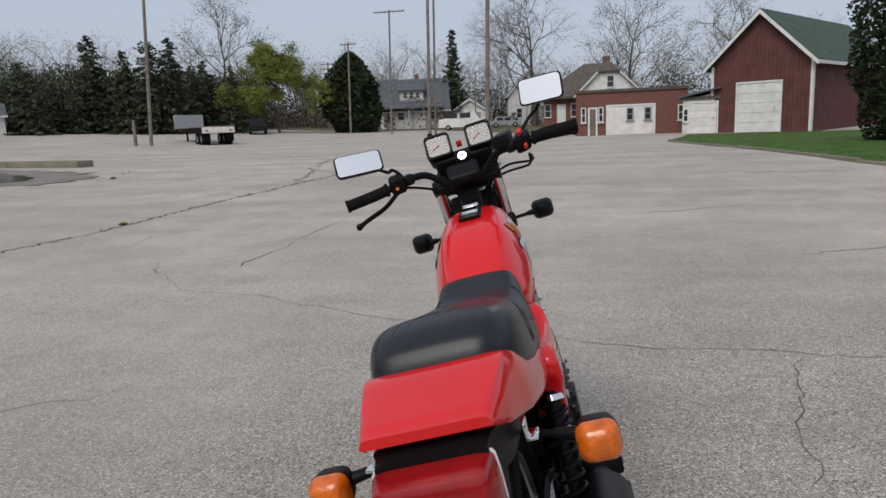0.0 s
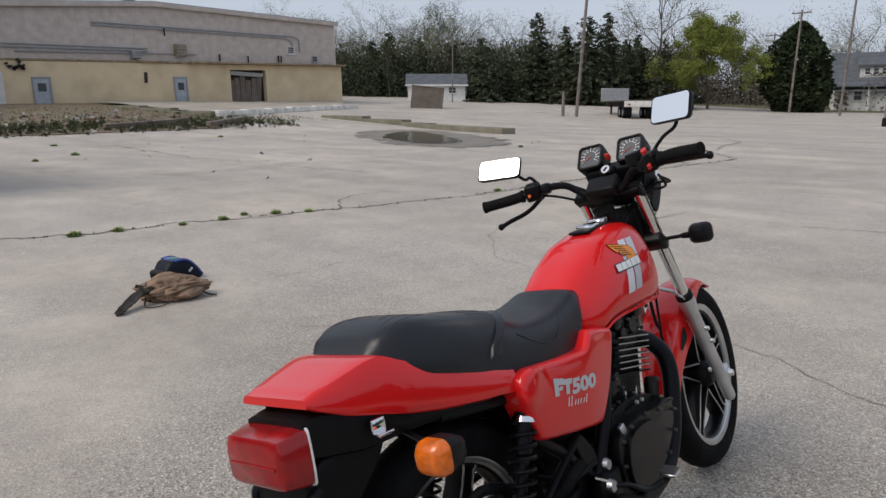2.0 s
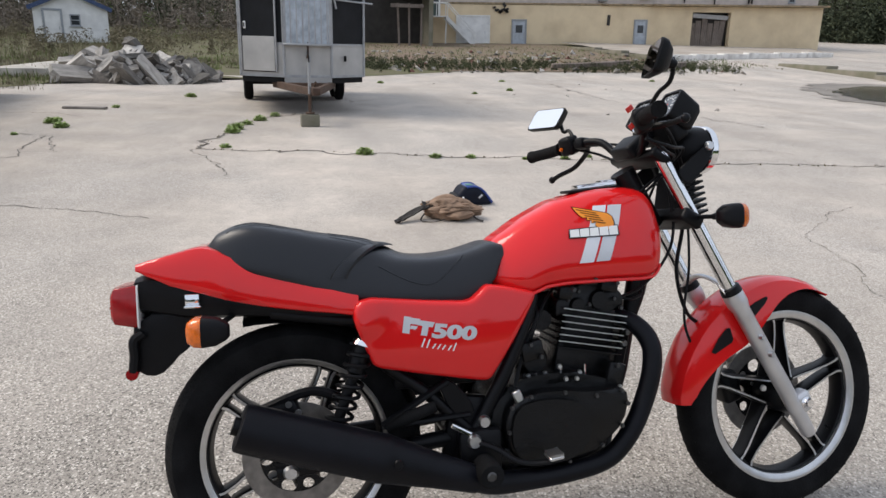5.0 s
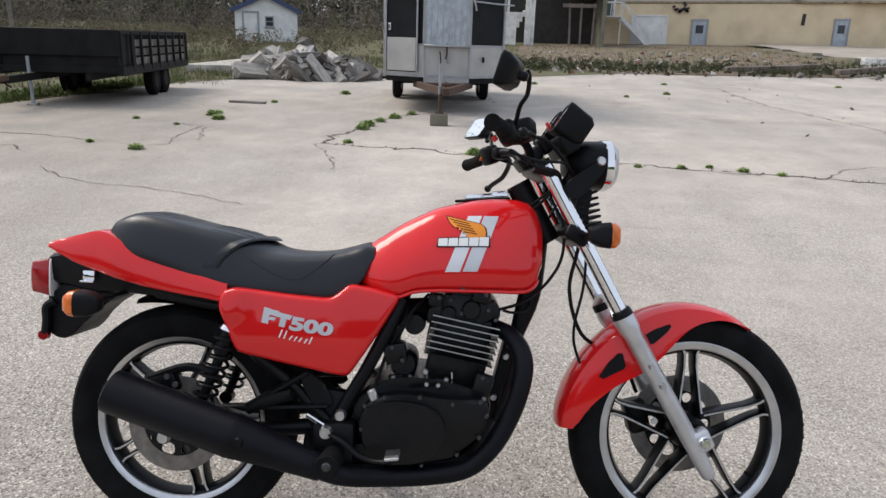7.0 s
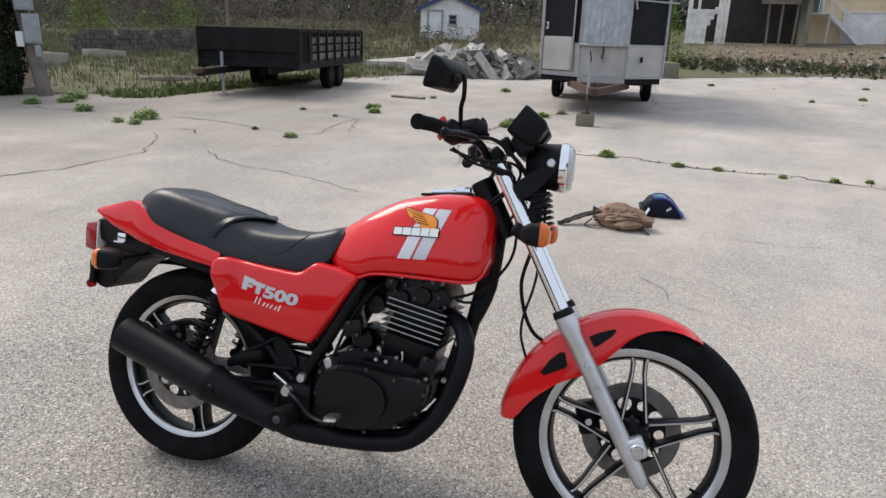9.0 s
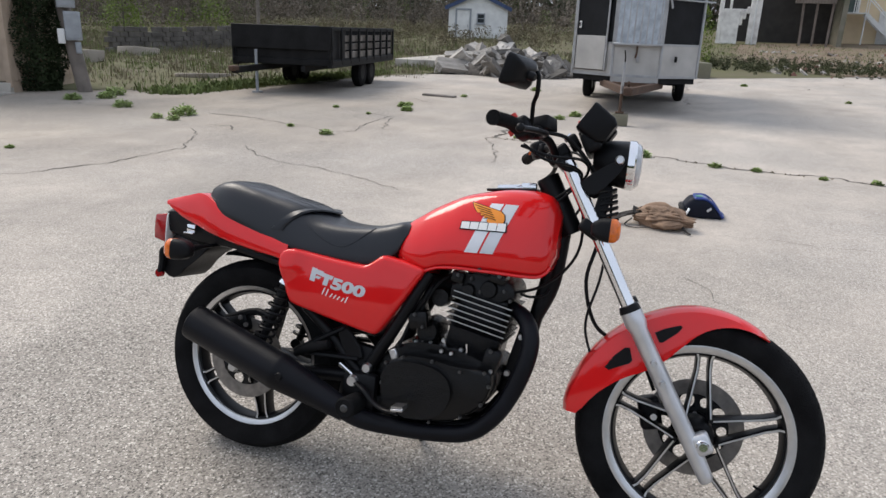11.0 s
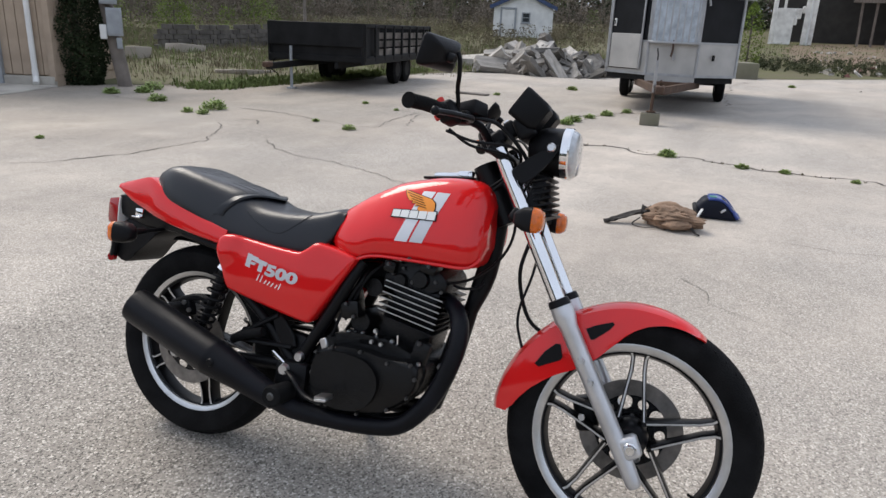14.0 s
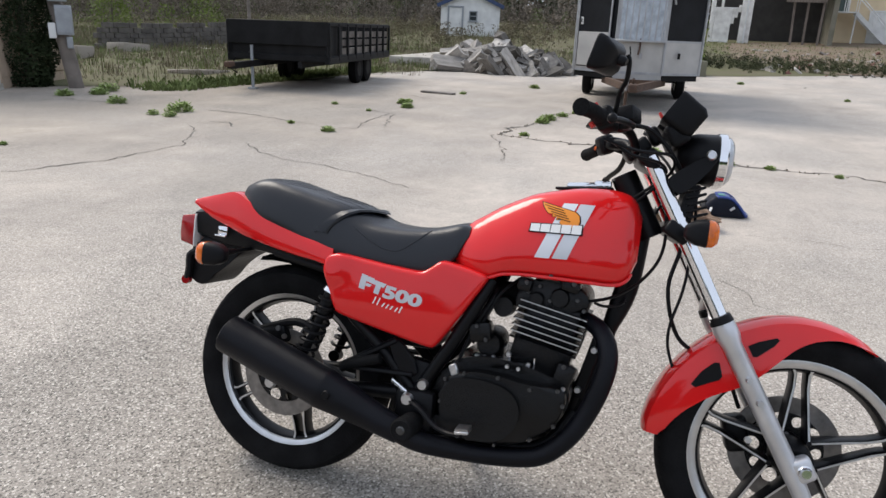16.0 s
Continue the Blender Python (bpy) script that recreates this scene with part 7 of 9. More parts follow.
part("fascia", box(B(), (3.0, -0.84, 3.34), (5.4, 0.07, 0.2)), BROWNROOF, bung)
part("gable_wall", box(B(), (8.5, 0.6, 1.6), (6.9, 4.2, 4.2)), BRICKRED, bung)
gw = B()
skin(gw, [[Vector((5.1, y, 3.7)), Vector((11.9, y, 3.7)), Vector((9.75, y, 5.95)), Vector((7.25, y, 5.95))] for y in (-1.6, 3)])
part("front_gable", gw, WHITEPAINT, bung, "white clipped front gable", smooth=False)
for sd in (-1, 1):
    q = [Vector((8.5 + sd * 1.25, -2.0, 6.0)), Vector((8.5 + sd * 3.95, -2.0, 3.3)), Vector((8.5 + sd * 3.95, 3.5, 3.3)), Vector((8.5, 3.5, 7.2)), Vector((8.5, -0.7, 7.2))]
    part("roof", skin(B(), [q, [p + up2 for p in q]]), BROWNROOF, bung, smooth=False)
    e0, e1 = Vector((8.5 + sd * 1.25, -2.03, 5.9)), Vector((8.5 + sd * 3.95, -2.03, 3.2))
    part("bargeboard", skin(B(), [[e, e + Vector((0, 0, 0.24)), e + Vector((0, -0.05, 0.24)), e + Vector((0, -0.05, 0))] for e in (e0, e1)]), WHITEPAINT, bung, "white bargeboard")
q = [Vector((7.25, -2.0, 6.0)), Vector((9.75, -2.0, 6.0)), Vector((8.5, -0.7, 7.2))]
part("roof", skin(B(), [q, [p + up2 for p in q]]), BROWNROOF, bung, smooth=False)
window(bung, 8.7, 4.95, 0.75, 1.3, Matrix.Translation((0, -1.62, 0)))
for x in (1.5, 4.6):
    window(bung, x, 1.9, 0.7, 1.5)
door(bung, 3.1, 0.3, 0.8, 2.2, WHITEPAINT)
part("chimney", box(B(), (8.6, 4.9, 7.5), (0.9, 0.7, 1.6)), BRICKRED, bung)

hs = building("house", "white house with a steep grey roof and dormer", "house", pose(-25.7, 97.4, 0.83, 0, 0, 12.4), 9.6, 8, 2.9, 7.0, 'x', WHITEWALL, GREYROOF, 0.5, 0.2, trim=WHITEPAINT)
part("dormer", skin(B(), [[Vector((x, 0.9, 3.6)), Vector((x, 0.9, 5.4)), Vector((x, 3.4, 6.3)), Vector((x, 3.4, 3.6))] for x in (2.9, 6.3)]), WHITEWALL, hs, "white dormer", smooth=False)
part("dormer_roof", skin(B(), [[Vector((x, 0.5, 5.35)), Vector((x, 3.9, 6.6)), Vector((x, 3.9, 6.78)), Vector((x, 0.5, 5.53))] for x in (2.6, 6.6)]), GREYROOF, hs, smooth=False)
for x in (3.7, 4.6, 5.5):
    window(hs, x, 4.75, 0.6, 0.8, Matrix.Translation((0, 0.88, 0)))
for x in (1.4, 3.0, 7.4):
    window(hs, x, 1.9, 0.9, 1.3)
door(hs, 5.6, 0.3, 0.95, 2.1, WHITEPAINT)
for x in (0.4, 4.1, 6.3, 8.3):
    part("porch_post", box(B(), (x, -0.8, 1.5), (0.18, 0.18, 3.0)), WHITEPAINT, hs)
part("porch_roof", skin(B(), [[Vector((x, -1.3, 2.85)), Vector((x, 0.1, 3.35)), Vector((x, 0.1, 3.5)), Vector((x, -1.3, 3.0))] for x in (-0.3, 9.0)]), GREYROOF, hs, smooth=False)
part("chimney", box(B(), (5.5, 4.4, 7.2), (0.6, 0.6, 1.4)), BRICKRED, hs)

og = building("outbuilding", "small white gabled garage beside the house", "garage", pose(-16.0, 103, 0.80), 5.0, 6, 2.4, 4.0, 'y', WHITEWALL, GREYROOF, 0.3, 0.15, trim=WHITEPAINT)
door(og, 2.6, 0, 3.0, 2.1, METERGREY, None, "garage_door", 4)
wh = building("farmhouse", "tall white house with a grey roof", "house", pose(-8.2, 108, 0.77, 0, 0, 8), 6, 9, 4.6, 8.0, 'y', WHITEWALL, GREYROOF, 0.3, 0.15, trim=WHITEPAINT)
for x, z in ((1.6, 1.8), (4.2, 1.8), (3.0, 4.6)):
    window(wh, x, z, 0.8, 1.4)

camper = building("site_cabin", "small white cabin with a dark roof", "cabin", pose(-62.0, 59.3, 1.89, 0, 0, 45), 7.0, 4.5, 2.1, 3.3, 'x', WHITEPAINT, GREYROOF, 0.3, 0.14, trim=WHITEPAINT)
for x in (1.6, 5.4):
    window(camper, x, 1.4, 0.9, 0.7)
door(camper, 3.6, 0.1, 0.85, 1.9, OLDWHITE)
window(camper, 2.2, 1.3, 0.7, 0.7, face("right", 7.2, 4.5))
junk = thing("plank_crate", "leaning box of grey weathered planks", "crate", pose(-46.3, 44.9, 1.09, 0, 6, 45))
for i in range(7):
    part("plank", box(B(), (1.45, -0.02, 0.2 + i * 0.3), (2.9, 0.06, 0.28), None, 0.01, 1), OLDWOOD, junk)
    part("plank", box(B(), (2.92, 0.9, 0.2 + i * 0.3), (0.06, 1.8, 0.28), None, 0.01, 1), OLDWOOD, junk)
part("back", box(B(), (1.4, 1.7, 1.05), (2.8, 0.06, 2.1)), OLDWOOD, junk)
part("lid", box(B(), (1.45, 0.85, 2.18), (3.0, 1.9, 0.08)), OLDWOOD, junk)

# poles
pole("utility_pole", -30.3, 48.0, 15, 0.13, "tall grey wooden utility pole beside a short post", (0.7, 0.4))
pole("guard_post", -31.3, 47.6, 1.9, 0.14, "short weathered wooden post", (0, 0))
pole("utility_pole", -9.75, 51.9, 15, 0.13, "tall pale pole with a dark steel base", (0.35, 0.1), (), True)
pole("utility_pole", -9.4, 52.4, 15, 0.09, "slim pale pole beside a taller one", (0.35, 0.1))
pole("utility_pole", -5.0, 48.5, 14, 0.16, "tall brown wooden utility pole", (0.35, 0))
pole("utility_pole", -18.1, 73.5, 12.8, 0.12, "wooden utility pole with one long crossarm", (0.35, 0.1), ((0.985, 3.3),))
pole("utility_pole", -24.8, 80.3, 10.5, 0.13, "wooden utility pole with a short crossarm", (0.3, 0.1), ((0.97, 1.9),))
pole("utility_pole", -31.4, 92, 9, 0.13, "distant wooden utility pole with a crossarm", (0.3, 0), ((0.97, 2.0), (0.9, 1.6)))
pole("thin_post", -49.5, 73.6, 4.5, 0.07, "thin grey metal post", (0.2, 0))
pole("thin_post", -55.2, 60.0, 7.5, 0.07, "thin grey metal post", (0, 0))
pole("thin_post", -10.6, 86, 7.0, 0.09, "thin pale metal post", (0.2, 0))
pole("thin_post", -35.5, -24.6, 7.0, 0.11, "pale slim wooden post", (0.1, 0))


# white service truck, cars and flatbed trailer
def tyre_set(parent, at, r, w, name="wheel", rim=None):
    for x, y in at:
        hub = part(name, rev(B(), [(0, -w / 2), (r * 0.5, -w / 2), (r * 0.56, 0), (r * 0.5, w / 2), (0, w / 2)], (0, 0, 0), 16), rim or GALV, parent, "steel rim")
        hub.matrix_basis = Matrix.Translation((x, y, r)) @ Matrix.Rotation(radians(90), 4, 'Z')
        part("tyre", rev(B(), [(r * 0.5, -w / 2), (r * 0.8, -w * 0.55), (r * 0.97, -w * 0.4), (r, 0), (r * 0.97, w * 0.4), (r * 0.8, w * 0.55), (r * 0.5, w / 2)], (0, 0, 0), 22), RUBBER, hub, "black tyre")


def vehicle(name, label, m, L, W, H, material, cabin, group=""):
    """Side outline drawn out across the width; cabin: outline (x, z) of the upper body."""
    t = thing(name, label, name, m, group)
    b = B()
    low = [(0, 0.35), (L, 0.35), (L, H * 0.52), (L - 0.1, H * 0.56), (0.1, H * 0.58), (0, H * 0.5)]
    skin(b, [[Vector((x, y, z)) for x, z in low] for y in (0, W)])
    part("body", b, material, t, smooth=False)
    b = B()
    skin(b, [[Vector((x, y, z)) for x, z in cabin] for y in (0.08, W - 0.08)])
    up = part("cabin", b, material, t, smooth=False)
    x0, x1 = min(x for x, _ in cabin), max(x for x, _ in cabin)
    for i in range(2):
        a = x0 + (x1 - x0) * (0.2 + 0.33 * i)
        part("side_window", box(B(), (a + (x1 - x0) * 0.13, 0.07, H * 0.75), ((x1 - x0) * 0.26, 0.03, H * 0.26), None, 0.01, 1), PANE, up)
    tyre_set(t, [(L * 0.2, 0.1), (L * 0.8, 0.1), (L * 0.2, W - 0.1), (L * 0.8, W - 0.1)], 0.34, 0.22)
    return t


vehicle("truck", "white service truck with a boxy body", pose(-14.6, 82.7, 0.54, 0, 0, 5), 5.6, 2.0, 2.3, WHITEPAINT, [(0.05, 1.2), (3.0, 1.2), (3.0, 2.0), (3.1, 2.3), (4.2, 2.3), (4.8, 1.3), (3.6, 1.3), (3.0, 1.35)][:5] + [(4.8, 1.3)])
vehicle("car", "small grey parked car", pose(-9.5, 92, 0.60, 0, 0, 4), 4.2, 1.7, 1.45, METERGREY, [(0.4, 0.8), (0.9, 1.4), (2.6, 1.42), (3.4, 0.8)])
vehicle("car", "dark pickup truck parked by the trees", pose(-32.0, 72.8, 1.0, 0, 0, 116), 4.8, 1.9, 1.8, STEELBLACK, [(1.4, 1.0), (1.9, 1.75), (3.2, 1.78), (3.9, 1.0)])
vehicle("car", "small white parked car", pose(-49.1, 80.9, 1.8, 0, 0, 10), 4.2, 1.7, 1.45, WHITEPAINT, [(0.4, 0.8), (0.9, 1.4), (2.6, 1.42), (3.4, 0.8)])

flat = thing("flatbed_trailer", "old flatbed semi trailer with a grey headboard", "trailer", pose(-26.9, 49.6, 0.37, 0, 0, 43))
part("rear_beam", box(B(), (1.2, 0.05, 1.15), (2.5, 0.12, 0.45), None, 0.02, 1), OLDWHITE, flat, "flaking white rear beam")
for i in range(13):
    part("deck_plank", box(B(), (1.2, 0.45 + i * 0.7, 1.42), (2.5, 0.66, 0.08), None, 0.01, 1), OLDWOOD, flat)
for x in (0.6, 1.8):
    part("chassis_rail", box(B(), (x, 4.5, 1.15), (0.14, 8.6, 0.4)), STEELBLACK, flat)
part("headboard", box(B(), (1.2, 9.2, 2.0), (2.5, 0.1, 1.15), None, 0.02, 1), GALV, flat, "grey sheet headboard")
part("head_shelf", box(B(), (1.2, 9.0, 1.48), (2.5, 0.4, 0.12)), GALV, flat)
for x in (0.5, 1.9):
    part("landing_leg", box(B(), (x, 7.2, 0.55), (0.14, 0.14, 1.1)), STEELBLACK, flat)
    part("leg_foot", box(B(), (x, 7.2, 0.03), (0.3, 0.3, 0.06)), STEELBLACK, flat)
for y in (0.9, 2.1):
    for x in (0.15, 0.5, 1.9, 2.25):
        hub = part("wheel", rev(B(), [(0, -0.1), (0.26, -0.1), (0.28, 0.1), (0, 0.1)], (0, 0, 0), 14), GALV, flat)
        hub.matrix_basis = Matrix.Translation((x, y, 0.5))
        part("tyre", rev(B(), [(0.27, -0.13), (0.47, -0.13), (0.5, 0), (0.47, 0.13), (0.27, 0.13)], (0, 0, 0), 22), RUBBER, hub, "black tyre")
for x in (0.3, 2.1):
    part("tail_lamp", box(B(), (x, -0.03, 1.12), (0.2, 0.05, 0.1), None, 0.01, 1), REDLENS, flat, "red tail lamp")
    part("mud_flap", box(B(), (x, 0.25, 0.6), (0.6, 0.02, 0.6)), RUBBER, flat)

# ---- the factory ----
fac = thing("factory_building", "long factory with beige lower wall and taupe metal upper wall", "factory", pose(-57, 7.0, 1.05, 0, -1.4, 90))
FW, FD = 37.8, 40.0
OP = (25.8, 29.4)
for a, b, z0, z1 in ((0, OP[0], -1.3, 3.3), (OP[1], FW + 0.4, -1.3, 3.3), (OP[0], OP[1], 2.85, 3.3), (OP[0], OP[1], -1.3, 0.05)):
    part("lower_wall", box(B(), ((a + b) / 2, -0.05, (z0 + z1) / 2), (b - a, 0.5, z1 - z0)), BEIGE, fac, "stained beige rendered wall")
part("lower_end_wall", box(B(), (FW + 0.2, FD / 2 + 0.2, 1.0), (0.4, FD, 4.6)), BEIGE, fac)
bm = B()
skin(bm, [[Vector((0, y, 3.2)), Vector((FW, y, 3.2)), Vector((FW, y, 7.4)), Vector((19.4, y, 7.95)), Vector((0, y, 6.6))] for y in (0.0, FD)])
part("upper_wall", bm, TAUPE, fac, "faded taupe metal cladding", smooth=False)
for a, b in (((-0.3, 6.6), (19.4, 7.97)), ((19.4, 7.97), (FW + 0.3, 7.42))):
    q = [Vector((a[0], -0.25, a[1])), Vector((b[0], -0.25, b[1])), Vector((b[0], FD, b[1])), Vector((a[0], FD, a[1]))]
    part("roof", skin(B(), [q, [p + Vector((0, 0, 0.22)) for p in q]]), GALV, fac, "pale metal roof edge", smooth=False)
    e0, e1 = Vector((a[0], -0.3, a[1] - 0.2)), Vector((b[0], -0.3, b[1] - 0.2))
    part("roof_trim", skin(B(), [[e + Vector(o) for o in ((0, 0, 0), (0, 0, 0.34), (0, 0.04, 0.34), (0, 0.04, 0))] for e in (e0, e1)]), TAUPE, fac)
for a, b, dep in ((22, FW + 0.6, 0.9), (17.5, 22, 0.5), (0, 17.5, 0.35)):
    part("ledge", box(B(), ((a + b) / 2, -dep / 2, 3.4), (b - a, dep, 0.16), None, 0.02, 1), LEDGE, fac, "rust-stained ledge")
# solid block fills the bay, its dark colour standing for the shade within
part("loading_bay", box(B(), ((OP[0] + OP[1]) / 2, 2.3, 1.4), (OP[1] - OP[0] - 0.05, 4.0, 2.8)), DARKIN, fac, "near-black block standing for the shade in the loading opening")
for i in range(6):
    part("loose_board", box(B(), (OP[0] + 0.3 + i * 0.55, 0.1 + 0.03 * (i % 2), 1.0 + 0.1 * (i % 3)), (0.5, 0.05, 1.95 + 0.2 * (i % 3)), Euler((0, 0.03 * (i - 2), 0)).to_matrix()), OLDWOOD, fac, "weathered closing board")
part("sagging_sheet", box(B(), (27.6, -0.1, 2.5), (3.3, 0.04, 0.35), Euler((0.2, 0.06, 0)).to_matrix()), GALV, fac)
FF = Matrix.Translation((0, -0.31, 0))
door(fac, 21.1, 0.05, 0.95, 2.05, BLUEDOOR, FF, "door", 1, True, METERGREY)
door(fac, 10.4, 0.05, 1.05, 2.0, BLUEDOOR, FF, "door", 1, True, METERGREY)
door(fac, 6.5, 0.0, 2.6, 2.35, WHITEPAINT, FF, "garage_door", 1, label="white flush garage door")
for x, z, w, h in ((21.4, 4.4, 0.95, 0.95), (17.6, 3.95, 0.7, 0.6)):
    v = part("wall_vent", box(B(), (x, -0.2, z), (w, 0.5, h), None, 0.02, 1), GALV if w < 0.9 else LEDGE, fac, "boxy wall vent")
    for k in range(4):
        part("louvre", box(B(), (x, -0.47, z - h * 0.36 + k * h * 0.24), (w * 0.9, 0.05, h * 0.12), Euler((0.5, 0, 0)).to_matrix()), METERGREY, v)
window(fac, 32.5, 4.75, 0.75, 0.6, None, 2)
window(fac, 35.2, 4.0, 0.55, 0.5, None, 1, METERGREY)
for pts in ([(14.5, -0.1, 6.3), (32.8, -0.1, 6.0), (33.4, -0.1, 5.8), (33.5, -0.1, 4.6)], [(14.5, -0.1, 6.1), (32.0, -0.1, 5.8), (32.6, -0.1, 5.5), (32.7, -0.1, 5.1)], [(3, -0.1, 4.55), (18.7, -0.1, 4.45)], [(3, -0.1, 4.3), (18.7, -0.1, 4.25)], [(9, -0.1, 4.0), (22.9, -0.1, 4.1)]):
    part("conduit", tube(B(), pts, 0.055, 6), METERGREY, fac, "grey wall conduit")
for x, z in ((25.0, 3.9), (27.8, 3.8), (31.0, 3.9), (31.3, 3.9), (20.2, 5.8)):
    part("pipe_stub", tube(B(), [(x, -0.15, z - 0.3), (x, -0.15, z + 0.3)], 0.07, 6), STEELBLACK, fac)
part("wall_stain", box(B(), (18.2, -0.32, 2.15), (0.28, 0.03, 0.85), Euler((0, 0.05, 0)).to_matrix(), 0.012, 1), DARKIN, fac, "dark patch of missing render")
rnd = random.Random(8)
for i in range(14):
    part("cable_clump", box(B(), (8.9 + rnd.gauss(0, 0.35), -0.4, 2.85 + rnd.gauss(0, 0.2)), (0.22, 0.1, 0.16), Euler((0, rnd.uniform(-1, 1), 0)).to_matrix()), DARKIN, fac)
part("roof_vent", rev(B(), [(0, 0), (0.3, 0), (0.3, 0.5), (0.55, 0.55), (0.4, 0.85), (0, 0.95)], (0, 0, 0), 12), GALV, fac).matrix_basis = Matrix.Translation((18.4, 2.0, 7.85)) @ Matrix.Rotation(radians(-90), 4, 'Y')
st = thing("metal_stairs", "white metal stairs up to a landing on the factory wall", "stairs", pose(-56.6, 9.6, 1.15, 0, 0, 90))
for i in range(9):
    part("tread", box(B(), (1.55 + i * 0.27, -0.7, 2.2 - i * 0.25), (0.3, 1.0, 0.05)), WHITEPAINT, st)
for y in (-1.2, -0.22):
    part("stringer", box(B(), (2.62, y, 1.15), (3.25, 0.06, 0.26), Euler((0, radians(42.5), 0)).to_matrix()), WHITEPAINT, st)
    part("handrail", tube(B(), [(0.0, y, 3.35), (1.5, y, 3.35), (3.9, y, 1.0)], 0.035, 6), WHITEPAINT, st)
    for x, z in ((0.0, 3.35), (0.75, 3.35), (1.5, 3.35), (2.7, 2.15), (3.8, 1.1)):
        part("baluster", tube(B(), [(x, y, z - 1.05), (x, y, z)], 0.03, 6), WHITEPAINT, st)
part("landing", box(B(), (0.7, -0.7, 2.3), (1.7, 1.1, 0.08)), WHITEPAINT, st)
for x in (0.0, 1.4):
    part("post", tube(B(), [(x, -1.15, -0.1), (x, -1.15, 2.3)], 0.05, 6), WHITEPAINT, st)
door(fac, 3.2, 2.35, 0.9, 2.05, TANLINE, Matrix.Translation((0, -0.3, 0)), "door", 1, True)

# ruined white brick walls beside the factory
ruin = thing("ruined_wall", "broken white-painted brick walls with an open doorway", "ruin", pose(-51.5, 1.6, 1.05, 0, 0, 90))
for x0, x1, z0, z1 in ((0.0, 0.28, 0, 4.2), (0.28, 1.35, 0, 2.35), (1.35, 1.55, 1.3, 2.35), (1.55, 1.75, 1.7, 2.35), (1.75, 1.95, 2.05, 2.5), (1.95, 2.65, 0, 4.2), (0.62, 0.8, 2.35, 4.3)):
    part("wall_piece", box(B(), ((x0 + x1) / 2, 0.0, (z0 + z1) / 2 - (0.3 if z0 == 0 else 0)), (x1 - x0 - 0.004, 0.35, z1 - z0 + (0.6 if z0 == 0 else -0.004)), None, 0.03, 1), OLDWHITE, ruin)
for k in range(7):
    part("rafter", box(B(), (3.3 + k * 0.62, 1.2, 3.7), (0.1, 2.6, 0.14), Euler((0.1, 0, 0)).to_matrix()), OLDWOOD, ruin)
# shade inside the ruin is put into this wall's colour
part("back_wall", box(B(), (3.9, 4.0, 1.8), (7.4, 0.3, 5.4)), DARKIN, ruin, "inner wall coloured dark for the shade inside")
part("beam", box(B(), (5.8, -0.25, 2.9), (2.4, 0.2, 0.25)), OLDWOOD, ruin)
part("side_wall", box(B(), (7.6, 2.0, 2.4), (0.3, 4.2, 5.4)), MOSSY, ruin, "stained grey side wall")
part("roof_sheet", box(B(), (6.0, 2.0, 4.6), (3.4, 4.2, 0.15), Euler((0.08, 0.05, 0)).to_matrix()), OLDWOOD, ruin)
for xx in (5.2, 6.0, 6.9):
    part("hanging_board", box(B(), (xx, 0.1, 1.4), (0.14, 0.08, 3.4), Euler((0, 0.03 * xx - 0.2, 0)).to_matrix()), OLDWOOD, ruin)
for xx in (2.3,):
    part("downpipe", tube(B(), [(xx, -0.25, 0), (xx, -0.25, 3.9)], 0.06, 6), WHITEPAINT, ruin)

# raised foundation in front of the factory and the long mossy kerb
def kerb(name, pts, w, h, material, label, category="kerb", lift=0.0):
    k = thing(name, label, category, kind="structure")
    rnd = random.Random(len(pts) * 7 + int(w * 10))
    for (x0, y0), (x1, y1) in zip(pts, pts[1:]):
        d = math.hypot(x1 - x0, y1 - y0)
        n = max(1, int(d / 3.0))
        a = math.atan2(y1 - y0, x1 - x0)
        for i in range(n):
            t = (i + 0.5) / n
            x, y = x0 + (x1 - x0) * t, y0 + (y1 - y0) * t
            part("kerb_piece", box(B(), (x, y, gz(x, y) + h / 2 - 0.1 + lift + rnd.uniform(-0.015, 0.015)), (d / n - 0.02, w * rnd.uniform(0.95, 1.05), h + 0.2), Euler((0, 0, a)).to_matrix(), 0.03, 2), material, k)
    return k


kerb("long_kerb", [(-17.2, 23.2), (-21.4, 24.6), (-27.1, 26.6), (-31, 27.0), (-35.3, 27.2)], 0.7, 0.24, MOSSY, "low mossy concrete kerb beside the puddle")
kerb("foundation_edge", [(-37.6, 20.9), (-42, 29), (-46.8, 38.9)], 0.5, 0.34, OLDWHITE, "whitewashed edge of an old foundation", "foundation")
kerb("foundation_edge", [(-37.6, 20.9), (-42, 20.5), (-50, 20)], 0.6, 0.26, MOSSY, "broken edge of an old foundation", "foundation")
patch("foundation_slab", [(-37.9, 21.2), (-42.2, 29), (-47, 39), (-56, 44), (-56.5, 21)], DUSTY, 0.2, "raised foundation slab before the factory", "slab", rough=0.1, cell=1.5)
patch("brick_rubble_ground", [(-29.5, 6.0), (-29, 12.5), (-29, 16.5), (-33, 19), (-38, 20), (-56.6, 20.5), (-56.6, 8), (-50, 3), (-36, 3.0)], REDDIRT, 0.03, "ground of crushed red brick and weeds", "rubble ground", rough=0.4, cell=1.0)
kerb("lawn_kerb", [(6.85, 42), (5.15, 34.5), (5.15, 26), (6.1, 15.2), (7.9, 6)], 0.12, 0.07, MOSSY, "low worn concrete kerb along the lawn")


